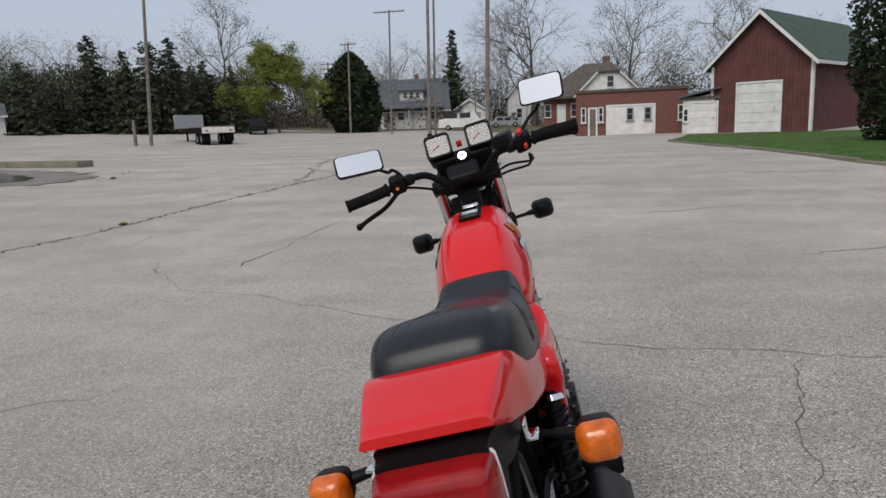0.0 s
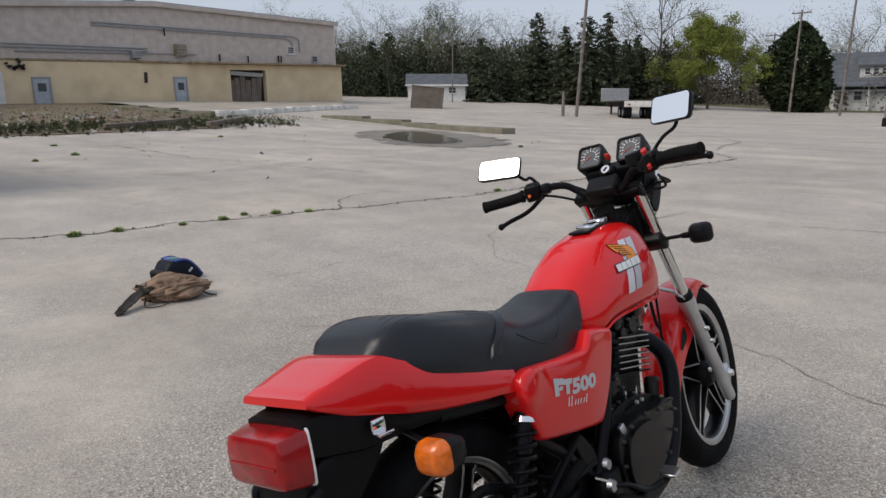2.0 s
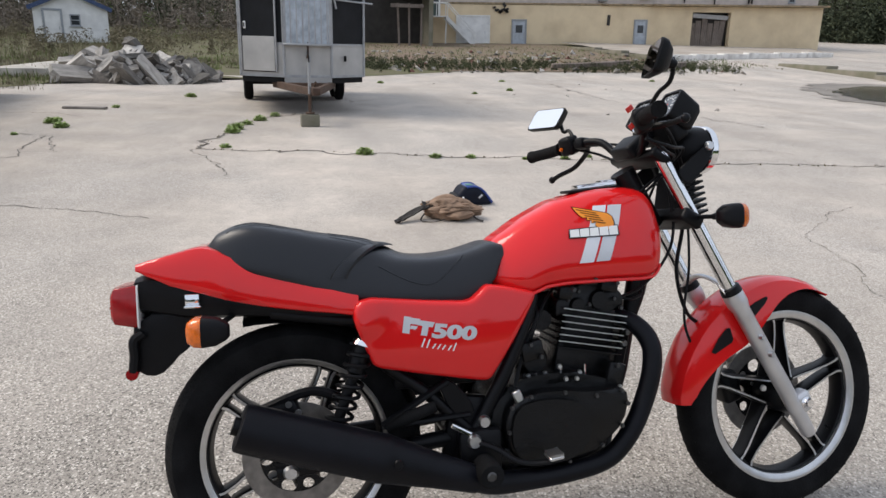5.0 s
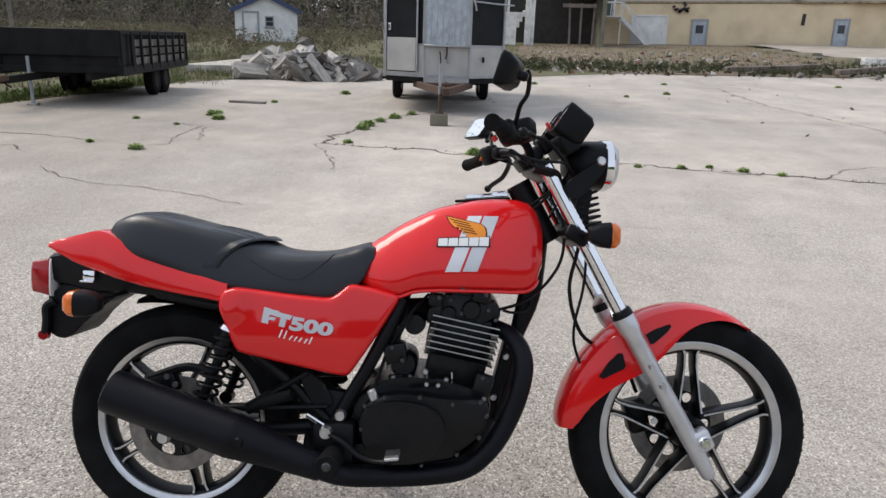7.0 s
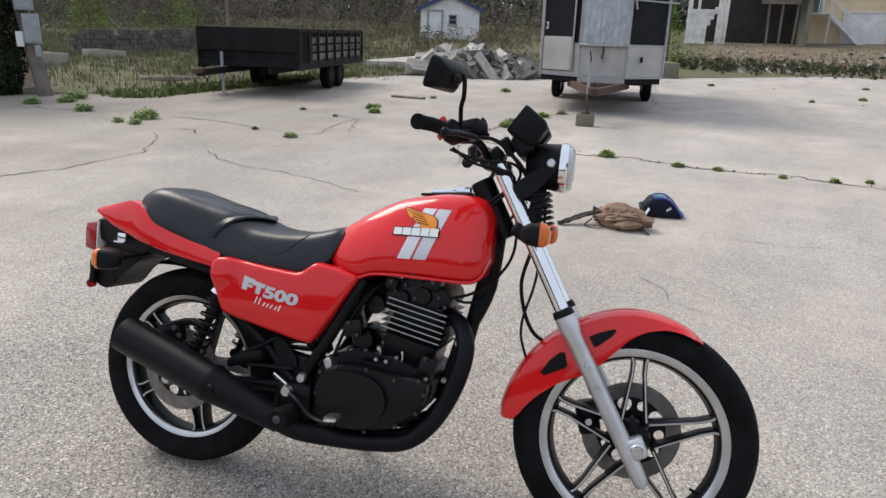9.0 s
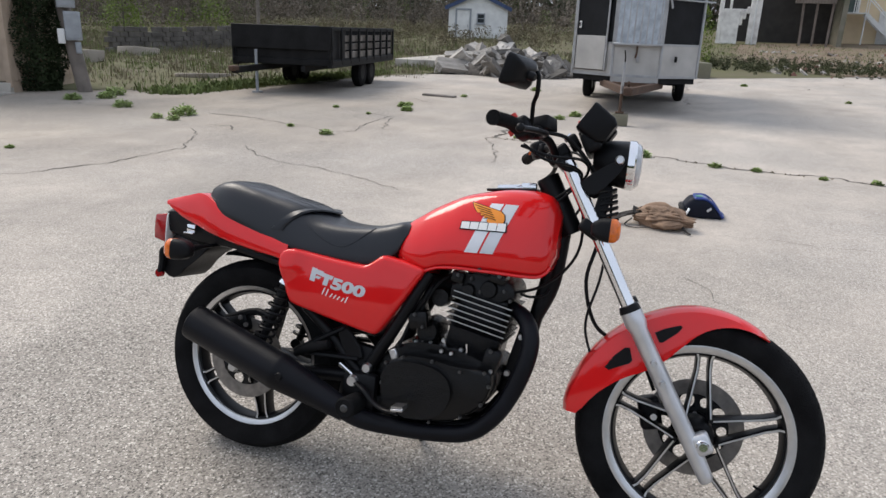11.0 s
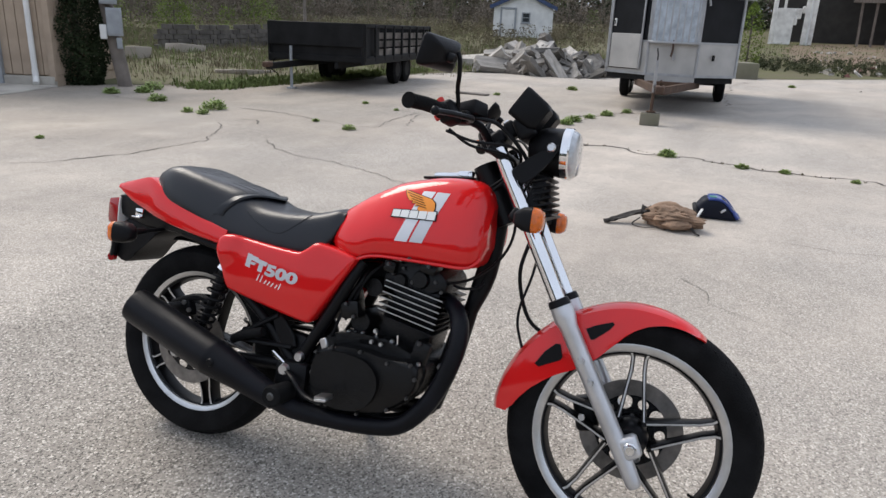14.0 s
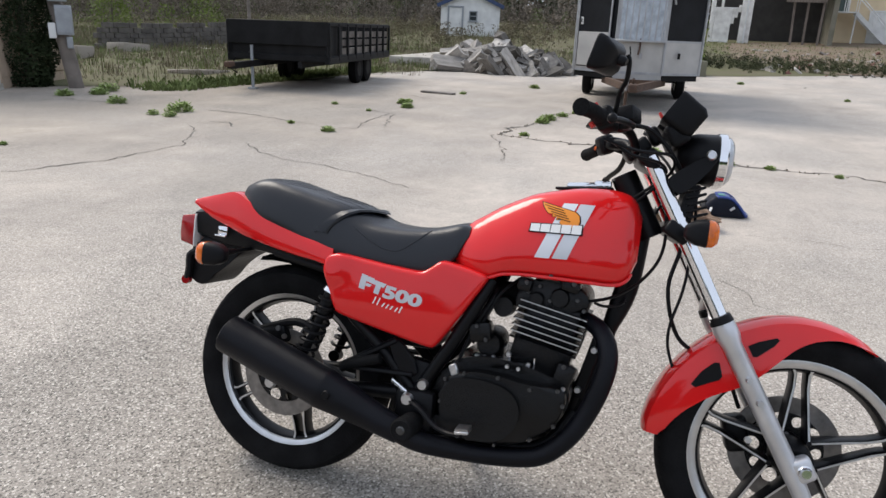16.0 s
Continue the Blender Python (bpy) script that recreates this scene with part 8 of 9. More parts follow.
def chunk_mesh(seed, material, name="concrete_chunk"):
    rnd = random.Random(seed)
    bm = B()
    bmesh.ops.create_cube(bm, size=1.0)
    bmesh.ops.subdivide_edges(bm, edges=bm.edges[:], cuts=1, use_grid_fill=True)
    for v in bm.verts:
        v.co = Vector((v.co.x * rnd.uniform(0.88, 1.06), v.co.y * rnd.uniform(0.88, 1.06), v.co.z * rnd.uniform(0.85, 1.06))) + Vector((rnd.gauss(0, 0.025), rnd.gauss(0, 0.025), rnd.gauss(0, 0.025)))
    me = bpy.data.meshes.new(name)
    bm.to_mesh(me)
    bm.free()
    me.materials.append(material)
    return me


CHUNKS = [chunk_mesh(i, RUBBLE) for i in range(10)]
REDCHUNKS = [chunk_mesh(i + 20, BRICKRED, "brick_lump") for i in range(4)]


def rubble(name, label, n, place, smin, smax, seed, meshes, piece):
    t = thing(name, label, "rubble pile")
    rnd = random.Random(seed)
    for i in range(n):
        x, y, z = place(rnd)
        s = smin + (smax - smin) * rnd.random() ** 2.2
        ob = new(piece, meshes[rnd.randrange(len(meshes))])
        ob.parent = t
        ob.matrix_basis = Matrix.Translation((x, y, gz(x, y) + z)) @ Euler((rnd.uniform(-0.9, 0.9), rnd.uniform(-0.9, 0.9), rnd.uniform(0, 6.28))).to_matrix().to_4x4() @ Matrix.Diagonal((s * rnd.uniform(0.8, 2.4), s * rnd.uniform(0.6, 1.1), s * rnd.uniform(0.16, 0.45), 1))
    return t


def heap(rnd):
    a, r = rnd.uniform(0, 6.283), math.sqrt(rnd.random())
    x, y = -20.9 + 1.7 * r * math.cos(a), -4.25 + 2.25 * r * math.sin(a)
    return x, y, 0.06 + 0.88 * max(0, 1 - r) ** 0.8 * rnd.uniform(0.4, 1.05)


pile = rubble("rubble_pile", "heap of broken pale concrete slabs", 295, heap, 0.1, 0.72, 3, CHUNKS, "concrete_chunk")
bm = B()
bmesh.ops.create_icosphere(bm, subdivisions=4, radius=1)
for v in bm.verts:
    v.co = Vector((-20.9 + v.co.x * 1.6, -4.25 + v.co.y * 2.1, max(-0.05, v.co.z * (0.6 + 0.25 * noise.noise(v.co * 3)))))
part("dirt_mound", bm, CRACK, pile, "dark dirt core")
rubble("scattered_debris", "scattered broken bricks and concrete over the rubble ground", 290, lambda r: (r.uniform(-44, -28.5), r.uniform(4, 21) , 0.03), 0.05, 0.32, 9, CHUNKS + REDCHUNKS[:2], "debris_lump")
rubble("lot_crumbs", "small concrete crumbs on the lot", 26, lambda r: (r.uniform(-26, -9), r.uniform(5, 24), 0.01), 0.03, 0.09, 12, CHUNKS, "crumb")
slabthing = thing("concrete_slab", "old concrete slab lying in the weeds", "slab")
part("slab_piece", box(B(), (-25.3, -8.2, 0.1), (7.0, 1.6, 0.36), Euler((0, 0, 0.08)).to_matrix(), 0.04, 2), PALECONC, slabthing)
cb2 = thing("concrete_block", "large mossy concrete block beside the box trailer", "block")
part("block_body", box(B(), (-25.5, 1.55, 0.26), (1.3, 0.85, 0.62), Euler((0, 0, 0.3)).to_matrix(), 0.06, 2), MOSSY, cb2)
for i, (x, y, l) in enumerate(((-30.5, 13.5, 3.2), (-31.5, 15.2, 2.4), (-30.2, 17.5, 3.5))):
    bt = thing("old_timber", "grey weathered timber lying on the rubble", "timber")
    part("timber_body", box(B(), (x, y, gz(x, y) + 0.25), (0.25, l, 0.22), Euler((0.05, 0.04, 0.3 * i)).to_matrix(), 0.03, 1), OLDWOOD, bt)
rb = thing("red_panel", "fallen faded red panel on the rubble ground", "panel")
part("panel_body", box(B(), (-33, 15.0, 0.55), (2.2, 3.0, 0.1), Euler((0.03, 0.16, 0.15)).to_matrix(), 0.02, 1), REDDIRT, rb)

# ---- box trailer ----
bt = thing("box_trailer", "grey and black concession trailer with a bay front", "trailer", pose(-11.16, 0, 0, 0, 0, 6) @ Matrix.Diagonal((1, 0.94, 1, 1)))
NOSE = [(-0.55, -0.08), (-0.02, 0.72), (-0.02, 1.62), (-0.55, 2.33), (-6.4, 2.33), (-6.4, -0.08)]
def prism(poly, z0, z1, grow=0.0):
    cx, cy = sum(p[0] for p in poly) / len(poly), sum(p[1] for p in poly) / len(poly)
    q = [(cx + (x - cx) * (1 + grow), cy + (y - cy) * (1 + grow)) for x, y in poly]
    return skin(B(), [[Vector((x, y, z)) for x, y in q] for z in (z0, z1)])
part("lower_panel", prism(NOSE, 0.66, 1.24), TRAILGREY, bt, "scuffed grey lower panel", smooth=False)
part("upper_panel", prism(NOSE, 1.24, 2.95, -0.004), TRAILBLACK, bt, "faded black upper panel", smooth=False)
part("roof", prism(NOSE, 2.95, 3.05, 0.012), TRAILGREY, bt, smooth=False)
part("belt_trim", prism(NOSE, 1.225, 1.26, 0.004), GALV, bt, "aluminium belt trim", smooth=False)
part("floor_frame", prism(NOSE, 0.56, 0.66, -0.02), STEELBLACK, bt, smooth=False)
part("sill_trim", prism(NOSE, 0.66, 0.705, 0.005), GALV, bt, smooth=False)
part("nose_skirt", box(B(), (-0.1, 1.17, 0.61), (0.17, 0.9, 0.13), None, 0.01, 1), TRAILGREY, bt)
for x, y in NOSE:
    part("corner_trim", tube(B(), [(x, y, 0.66), (x, y, 2.95)], 0.028, 8), GALV, bt, "aluminium corner trim")
bm = B()
box(bm, (0.02, 1.17, 1.8), (0.03, 0.88, 1.16))
wn_ = part("window", bm, GALV, bt, "wide front window")
bm = B()
rings = []
for z in (1.25, 2.36):
    rings.append([Vector((0.042 + 0.012 * math.sin(i * 1.1) * (1 if z < 2 else 0.6), 0.77 + 0.8 * i / 40, z)) for i in range(41)])
skin(bm, rings, False, False)
part("curtain", bm, CURTAIN, wn_, "pale blue-grey curtain")
for z in (1.235, 2.37):
    part("window_rail", box(B(), (0.05, 1.17, z), (0.05, 0.92, 0.04), None, 0.008, 1), GALV, wn_)
# a door on the slanting panel
da = math.atan2(0.8, 0.53)
DR = Matrix.Translation((-0.3, 0.3, 0)) @ Matrix.Rotation(da, 4, 'Z')
d = part("door", put(box(B(), (-0.02, -0.012, 1.72), (0.74, 0.03, 1.95), None, 0.012, 1), DR), TRAILBLACK, bt, "black side door")
part("door_kick_panel", put(box(B(), (-0.02, -0.032, 1.06), (0.7, 0.02, 0.6), None, 0.006, 1), DR), TRAILGREY, d, "grey kick panel")
for x in (-0.4, 0.36):
    part("door_trim", put(box(B(), (x, -0.035, 1.8), (0.035, 0.03, 2.1), None, 0.006, 1), DR), GALV, d)
part("door_latch", put(box(B(), (-0.3, -0.045, 1.55), (0.05, 0.03, 0.13), None, 0.008, 1), DR), WHITEPAINT, d, "white latch plate")
part("latch_slot", put(box(B(), (-0.3, -0.063, 1.55), (0.02, 0.008, 0.07)), DR), BLACK, d)
part("stay_bar", tube(B(), [(0.02, 1.64, 2.02), (-0.3, 2.12, 2.0), (-0.5, 2.5, 1.99)], 0.016, 8), GALV, bt, "horizontal metal stay")
part("stay_hinge", tube(B(), [(0.02, 1.66, 2.1), (-0.02, 1.72, 1.86)], 0.02, 8), GALV, bt)
for y, z in ((0.5, 0.93), (1.9, 1.0), (1.16, 1.05), (1.2, 0.98)):
    part("bracket", box(B(), (0.0 if 0.7 < y < 1.6 else -0.16, y, z), (0.03, 0.05, 0.1), None, 0.005, 1), GALV if y < 1.6 else BLACK, bt)
part("hose_pipe", tube(B(), curve([(0.03, 1.16, 1.28), (0.035, 1.17, 1.12), (0.03, 1.15, 1.0)], 5), 0.018, 8), RUST, bt, "rusty bracket pipe")
for s in (-1, 1):
    part("drawbar_rail", box(B(), (0.6, 1.12 + s * 0.3, 0.52), (2.2, 0.09, 0.12), Euler((0, 0, -s * 0.25)).to_matrix(), 0.01, 1), RUST, bt, "rusty drawbar rail")
part("drawbar_cross", box(B(), (0.1, 1.17, 0.52), (0.1, 0.8, 0.11), None, 0.01, 1), RUST, bt)
part("coupler", box(B(), (1.75, 1.12, 0.54), (0.4, 0.13, 0.12), None, 0.02, 2), RUST, bt, "rusty hitch coupler")
part("coupler_latch", tube(B(), [(1.68, 1.12, 0.6), (1.83, 1.12, 0.68)], 0.02, 6), RUST, bt)
part("jack", tube(B(), [(1.83, 1.02, 0.2), (1.83, 1.02, 0.62)], 0.026, 10), RUST, bt, "rusty jack leg")
part("jack_tube", tube(B(), [(1.83, 1.02, 0.5), (1.83, 1.02, 0.98)], 0.026, 12), GALV, bt, "grey steel jack tube")
part("jack_foot", box(B(), (1.83, 1.02, 0.21), (0.14, 0.14, 0.02)), RUST, bt)
part("jack_crank", tube(B(), [(1.83, 1.02, 0.96), (1.83, 1.02, 1.06), (1.85, 1.0, 1.16)], 0.012, 6), BLACK, bt)
tyre_set(bt, [(-3.5, 0.05), (-3.5, 2.2), (-4.3, 0.05), (-4.3, 2.2)], 0.36, 0.2)
part("axle_beam", box(B(), (-3.5, 1.15, 0.4), (0.12, 2.0, 0.12)), STEELBLACK, bt)
part("axle_beam", box(B(), (-4.3, 1.15, 0.4), (0.12, 2.0, 0.12)), STEELBLACK, bt)
for x in (-1.6, -3.0):
    part("side_rib", box(B(), (x, 2.345, 1.85), (0.05, 0.03, 2.15)), GALV, bt)
blk = thing("concrete_block", "small brownish concrete block under the trailer jack", "block", pose(-9.44, 1.14, 0, 0, 0, 6))
bm = B()
box(bm, (0, 0, 0.095), (0.19, 0.29, 0.19), None, 0.012, 2)
part("block_body", bm, MOSSY, blk)
# no holes are cut: thin dark plates paint the shade of the cores
for y in (-0.1, 0.1):
    part("core_hole", box(B(), (0, y * 0.8, 0.1855), (0.12, 0.1, 0.012)), CRACK, blk, "dark plate standing for a shaded core hole")

# ---- dump trailer ----
dt = thing("utility_trailer", "black steel utility trailer with staked sides", "trailer", pose(-10.46, -4.72, 0, 0, 0, 191.5))
TL, TW, Z0, Z1 = 5.0, 2.1, 0.58, 1.32
part("bed", box(B(), (TL / 2, TW / 2, Z0 + 0.05), (TL, TW, 0.12), None, 0.01, 1), STEELBLACK, dt)
part("front_panel", box(B(), (0.0, TW / 2, 1.1), (0.06, TW, 0.46), None, 0.01, 1), STEELBLACK, dt)
part("front_lower_panel", box(B(), (0.06, TW / 2, 0.78), (0.04, TW - 0.1, 0.3)), STEELBLACK, dt)
for y in (0.03, TW - 0.03):
    part("top_rail", box(B(), (TL / 2, y, Z1 - 0.03), (TL, 0.07, 0.08), None, 0.01, 1), STEELBLACK, dt)
    part("bottom_rail", box(B(), (TL / 2, y, Z0 + 0.02), (TL, 0.09, 0.14), None, 0.01, 1), STEELBLACK, dt)
    part("side_sheet", box(B(), (0.55, y + (0.03 if y < 1 else -0.03), 0.95), (1.1, 0.012, 0.66)), TRAILBLACK, dt, "dark side sheet")
    for z in (0.76, 0.93, 1.1):
        part("side_plank", box(B(), (TL / 2 + 0.5, y + (0.035 if y < 1 else -0.035), z), (TL - 1.1, 0.025, 0.13), None, 0.005, 1), OLDPLANK, dt, "grey weathered plank")
    for i in range(9):
        part("stake", box(B(), (0.05 + (TL - 0.1) * i / 8, y - (0.03 if y < 1 else -0.03), 0.95), (0.06, 0.05, 0.72), None, 0.006, 1), STEELBLACK, dt)
part("rear_gate", box(B(), (TL - 0.03, TW / 2, 0.95), (0.05, TW - 0.1, 0.7)), STEELBLACK, dt)
tyre_set(dt, [(2.55, 0.2), (3.3, 0.2), (2.55, 1.9), (3.3, 1.9)], 0.33, 0.2, rim=STEELBLACK)
part("axle_beam", box(B(), (2.9, TW / 2, 0.42), (1.1, 0.12, 0.1)), STEELBLACK, dt)
for y in (0.6, 1.5):
    part("chassis_rail", box(B(), (TL / 2, y, 0.5), (TL, 0.08, 0.12)), STEELBLACK, dt)
part("drawbar", box(B(), (-0.55, 1.5, 0.5), (1.3, 0.1, 0.12), None, 0.01, 1), STEELBLACK, dt)
part("coupler", box(B(), (-1.2, 1.5, 0.53), (0.24, 0.12, 0.1), None, 0.02, 1), RUST, dt)
part("jack", tube(B(), [(-0.1, 1.55, 0.02), (-0.1, 1.55, 0.85)], 0.03, 8), METERGREY, dt, "grey jack leg")
part("jack_foot", box(B(), (-0.1, 1.55, 0.015), (0.16, 0.16, 0.03)), GALV, dt)
part("cable", tube(B(), curve([(-0.1, 1.9, 0.6), (-0.2, 1.95, 0.4), (-0.15, 1.85, 0.3)], 4), 0.012, 5), RUBBER, dt)
for i in range(4):
    part("deck_clutter", box(B(), (0.4 + i * 0.9, 0.7 + 0.25 * i, 0.95), (0.5, 0.3, 0.5), Euler((0.1, 0.2 * i, 0.4 * i)).to_matrix(), 0.04, 1), RUST if i % 2 else STEELBLACK, dt)

# ---- small white shed ----
shed = building("shed", "small white wooden shed with a dark roof", "shed", pose(-44.4, -15.5, 0.78, 0, 0, 107), 4.0, 3.2, 2.05, 2.95, 'y', WHITEPAINT, GREYROOF, 0.2, 0.12, trim=mat("blue_trim", (0.04, 0.07, 0.16), 0.6, 0, 0.2, 4))
door(shed, 1.0, 0.0, 0.85, 1.85, WHITEPAINT, None, "door", 1, frame_mat=METERGREY)
window(shed, 2.2, 1.35, 0.5, 0.6, None, 1, METERGREY)
part("roof_patch", box(B(), (1.2, 1.0, 2.74), (0.9, 1.0, 0.04), Euler((0, -0.42, 0)).to_matrix()), WHITEPAINT, shed, "pale patch on the roof")
cw = thing("low_wall", "broken low wall of dark concrete blocks", "wall", kind="structure")
for i in range(24):
    for j in range(5 if i % 5 else 4):
        part("wall_block", box(B(), (-19.6 - i * 0.42 - (j % 2) * 0.2, -20.1 + 0.02 * (i % 3), gz(-22 - i * 0.4, -20) + 0.1 + j * 0.2), (0.4, 0.22, 0.19), None, 0.01, 1), DARKBLOCK, cw)
for x, y, size, turn in ((-14.5, -15.6, (0.9, 0.4, 0.42), 0.3), (-19.1, -18.2, (1.4, 0.8, 0.34), 0.1), (-22.6, -12.2, (1.2, 0.7, 0.2), 0.5), (-12.6, -9.6, (1.5, 0.9, 0.14), 0.2)):
    sl = thing("broken_slab", "broken pale concrete slab half sunk in the grass", "slab", pose(x, y, gz(x, y), 3, -4, math.degrees(turn)), group="slabs in the field")
    bm = box(B(), (0, 0, size[2] / 2 - 0.06), size, None, 0.03, 2)
    for v in bm.verts:
        v.co += Vector((noise.noise(v.co * 3), noise.noise(v.co * 3 + Vector((5, 0, 0))), 0.3 * noise.noise(v.co * 4))) * 0.07
    part("slab_body", bm, DUSTY, sl)

# ---- beige building, utility pole with meters, bush ----
bb = thing("sided_building", "beige wood-sided building corner with a grey door", "building", pose(-4.65, -14.71, 0, 0, 0, 112))
BW, BD, BH = 6.0, 2.2, 3.2
part("wall_core", box(B(), (BW / 2, BD / 2 + 0.02, BH / 2), (BW - 0.03, BD - 0.04, BH)), SIDING, bb)
shared = None
for i in range(30):
    x = 0.1 + i * 0.2
    if 3.75 < x < 5.05:
        continue
    if shared is None:
        ob = part("siding_board", box(B(), (0, 0, 1.7), (0.19, 0.025, 3.0), None, 0.006, 1), SIDING, bb)
        shared = ob.data
    else:
        ob = new("siding_board", shared)
        ob.parent = bb
    ob.matrix_basis = Matrix.Translation((x, -0.002, 0))
for i in range(11):
    ob = new("siding_board", shared)
    ob.parent = bb
    ob.matrix_basis = Matrix.Translation((BW + 0.0, 0.1 + i * 0.2, 0)) @ Matrix.Rotation(radians(90), 4, 'Z')
part("base_course", box(B(), (5.53, -0.02, 0.09), (0.96, 0.1, 0.18), None, 0.01, 1), PALECONC, bb, "pale stone base")
part("base_course", box(B(), (1.9, -0.02, 0.09), (3.7, 0.1, 0.18), None, 0.01, 1), PALECONC, bb, "pale stone base")
part("corner_board", box(B(), (BW - 0.02, -0.02, 1.65), (0.12, 0.06, 3.1), None, 0.006, 1), SIDING, bb)
dd = part("door_frame", box(B(), (4.95, -0.03, 1.15), (0.2, 0.12, 2.3), None, 0.01, 1), METERGREY, bb, "grey door frame")
part("door_leaf", box(B(), (4.3, 0.0, 1.1), (1.1, 0.06, 2.2), None, 0.01, 1), BLUEDOOR, dd, "pale grey-blue door")
part("door_head", box(B(), (4.35, -0.03, 2.3), (1.4, 0.12, 0.14)), METERGREY, dd)
part("downpipe", tube(B(), [(5.68, -0.09, 0.25), (5.68, -0.09, 3.1)], 0.05, 10), WHITEPAINT, bb, "white downpipe")
part("downpipe_shoe", tube(B(), [(5.68, -0.09, 0.3), (5.69, -0.1, 0.16), (5.74, -0.2, 0.06)], 0.055, 10), WHITEPAINT, bb)
part("roof", box(B(), (BW / 2, BD / 2, BH + 0.12), (BW + 0.6, BD + 0.6, 0.24)), GREYROOF, bb)
stoop = thing("stoop", "raised concrete stoop along the beige building", "stoop", pose(-4.65, -14.71, 0, 0, 0, 112), kind="structure")
part("stoop_slab", box(B(), (3.1, -1.2, 0.0), (6.0, 2.2, 0.06), None, 0.015, 1), PALECONC, stoop)
up = pole("utility_pole", -7.9, -8.5, 6.5, 0.13, "leaning weathered utility pole with grey meter boxes", (0.55, -0.75))
M2 = Matrix.Rotation(radians(139), 4, 'Z')
for z, w, h, d in ((1.18, 0.27, 0.5, 0.14), (1.72, 0.3, 0.46, 0.16), (0.8, 0.1, 0.2, 0.08)):
    bx = part("meter_box", put(box(B(), (0.06, -0.2, z), (w, d, h), None, 0.012, 2), Matrix.Translation((0.085 * z, -0.115 * z, 0)) @ M2), METERGREY, up, "grey electric meter box")
    part("meter_lid", put(box(B(), (0.06, -0.2 - d / 2, z), (w * 0.86, 0.012, h * 0.86), None, 0.006, 1), Matrix.Translation((0.085 * z, -0.115 * z, 0)) @ M2), METERGREY, bx)
part("meter_dial", put(put(rev(B(), [(0, 0), (0.075, 0), (0.08, 0.03), (0.065, 0.07), (0, 0.08)], (0, 0, 0), 18), Matrix.Rotation(radians(-90), 4, 'Z')), Matrix.Translation((0.146, -0.198, 1.78)) @ M2 @ Matrix.Translation((0.06, -0.28, 0))), GLASS, up, "round glass meter dial")
part("conduit", tube(B(), [(0.02, 0.05, 0.0), (0.2, -0.2, 1.9), (0.45, -0.55, 5.0)], 0.03, 8), GALV, up, "grey conduit pipe")
part("white_box", put(box(B(), (-0.16, -0.17, 1.0), (0.12, 0.1, 0.26), None, 0.01, 1), Matrix.Translation((0.09, -0.12, 0)) @ M2), WHITEPAINT, up, "small white box")
def dense_bush(name, x, y, h, w, seed, material, label, n, size, low=0.0):
    """An evergreen with a full crown: leaf clumps crowd an uneven egg-shaped outline."""
    rnd = random.Random(seed)
    t = thing(name, label, "bush" if h < 5 else "tree", pose(x, y, gz(x, y)), group="trees round the lot")
    trunk, lf = Raw(), Raw()
    trunk.stick(Vector((0, 0, -0.1)), Vector((0, 0, h * 0.8)), h * 0.02, 0.03, 7)
    for _ in range(n):
        a, u = rnd.uniform(0, 6.283), rnd.random()
        prof = math.sin(math.pi * min(1, 0.18 + 0.82 * u)) ** 0.75
        lump = 1 + 0.34 * noise.noise(Vector((math.cos(a) * 1.6, math.sin(a) * 1.6, u * h / w * 1.3 + seed))) + 0.12 * noise.noise(Vector((math.cos(a) * 4, math.sin(a) * 4, u * h / w * 4)))
        r = w * prof * lump * (1.08 - rnd.random() ** 2.0 * 0.6)
        lf.leaf(Vector((math.cos(a) * r, math.sin(a) * r, low + (h - low) * u)), size, rnd)
    trunk.mesh("trunk", BARK, t)
    lf.mesh("crown", material, t)
    return t


dense_bush("evergreen_bush", -7.6, -9.35, 3.6, 0.55, 41, CEDARGREEN, "dark upright evergreen bush beside the building", 30000, 0.034)

# ---- trees ----
dense_bush("evergreen_tree", 11.6, 24.0, 7.5, 2.3, 7, CEDARGREEN, "large dark evergreen beside the lawn", 24000, 0.1)
dense_bush("cedar_tree", -25.5, 84, 9.6, 3.3, 11, CEDARGREEN, "round dark green cedar before the house", 9000, 0.3)
bare_tree("spring_tree", -33.2, 79.0, 7.9, 5, "bright yellow-green tree in young leaf", 4, 3, SPRING, 24, 0.11, 0.42, fork=0.1)
bare_tree("bare_tree", -3.6, 94, 15, 12, "large bare spreading tree behind the bungalow", 5, 3, spread=0.75, r=0.36)
bare_tree("bare_tree", 9.2, 101, 14.5, 13, "tall bare tree with thin upright limbs", 4, 3, PALELEAF, 1, 0.11, spread=0.4)
bare_tree("bare_tree", 22, 103, 14, 14, "tall bare tree behind the barn", 4, 3, PALELEAF, 1, 0.11, spread=0.5)
bare_tree("bare_tree", -44, 88, 14.5, 15, "tall bare tree above the conifers", 4, 3, PALELEAF, 1, 0.11, spread=0.5)
bare_tree("bare_tree", -79, 79, 11.5, 16, "tall bare tree with a few pale leaves", 4, 3, PALELEAF, 2, 0.1, 0.45)
bare_tree("bare_tree", -70, 76, 11, 17, "tall bare tree with a few pale leaves", 4, 3, PALELEAF, 2, 0.1, 0.45)
spruce("spruce_tree", -16.0, 104, 14.2, 2.6, 21, SPRUCE, "tall narrow dark spruce behind the house", size=0.4, shape=0.9)
rnd = random.Random(31)
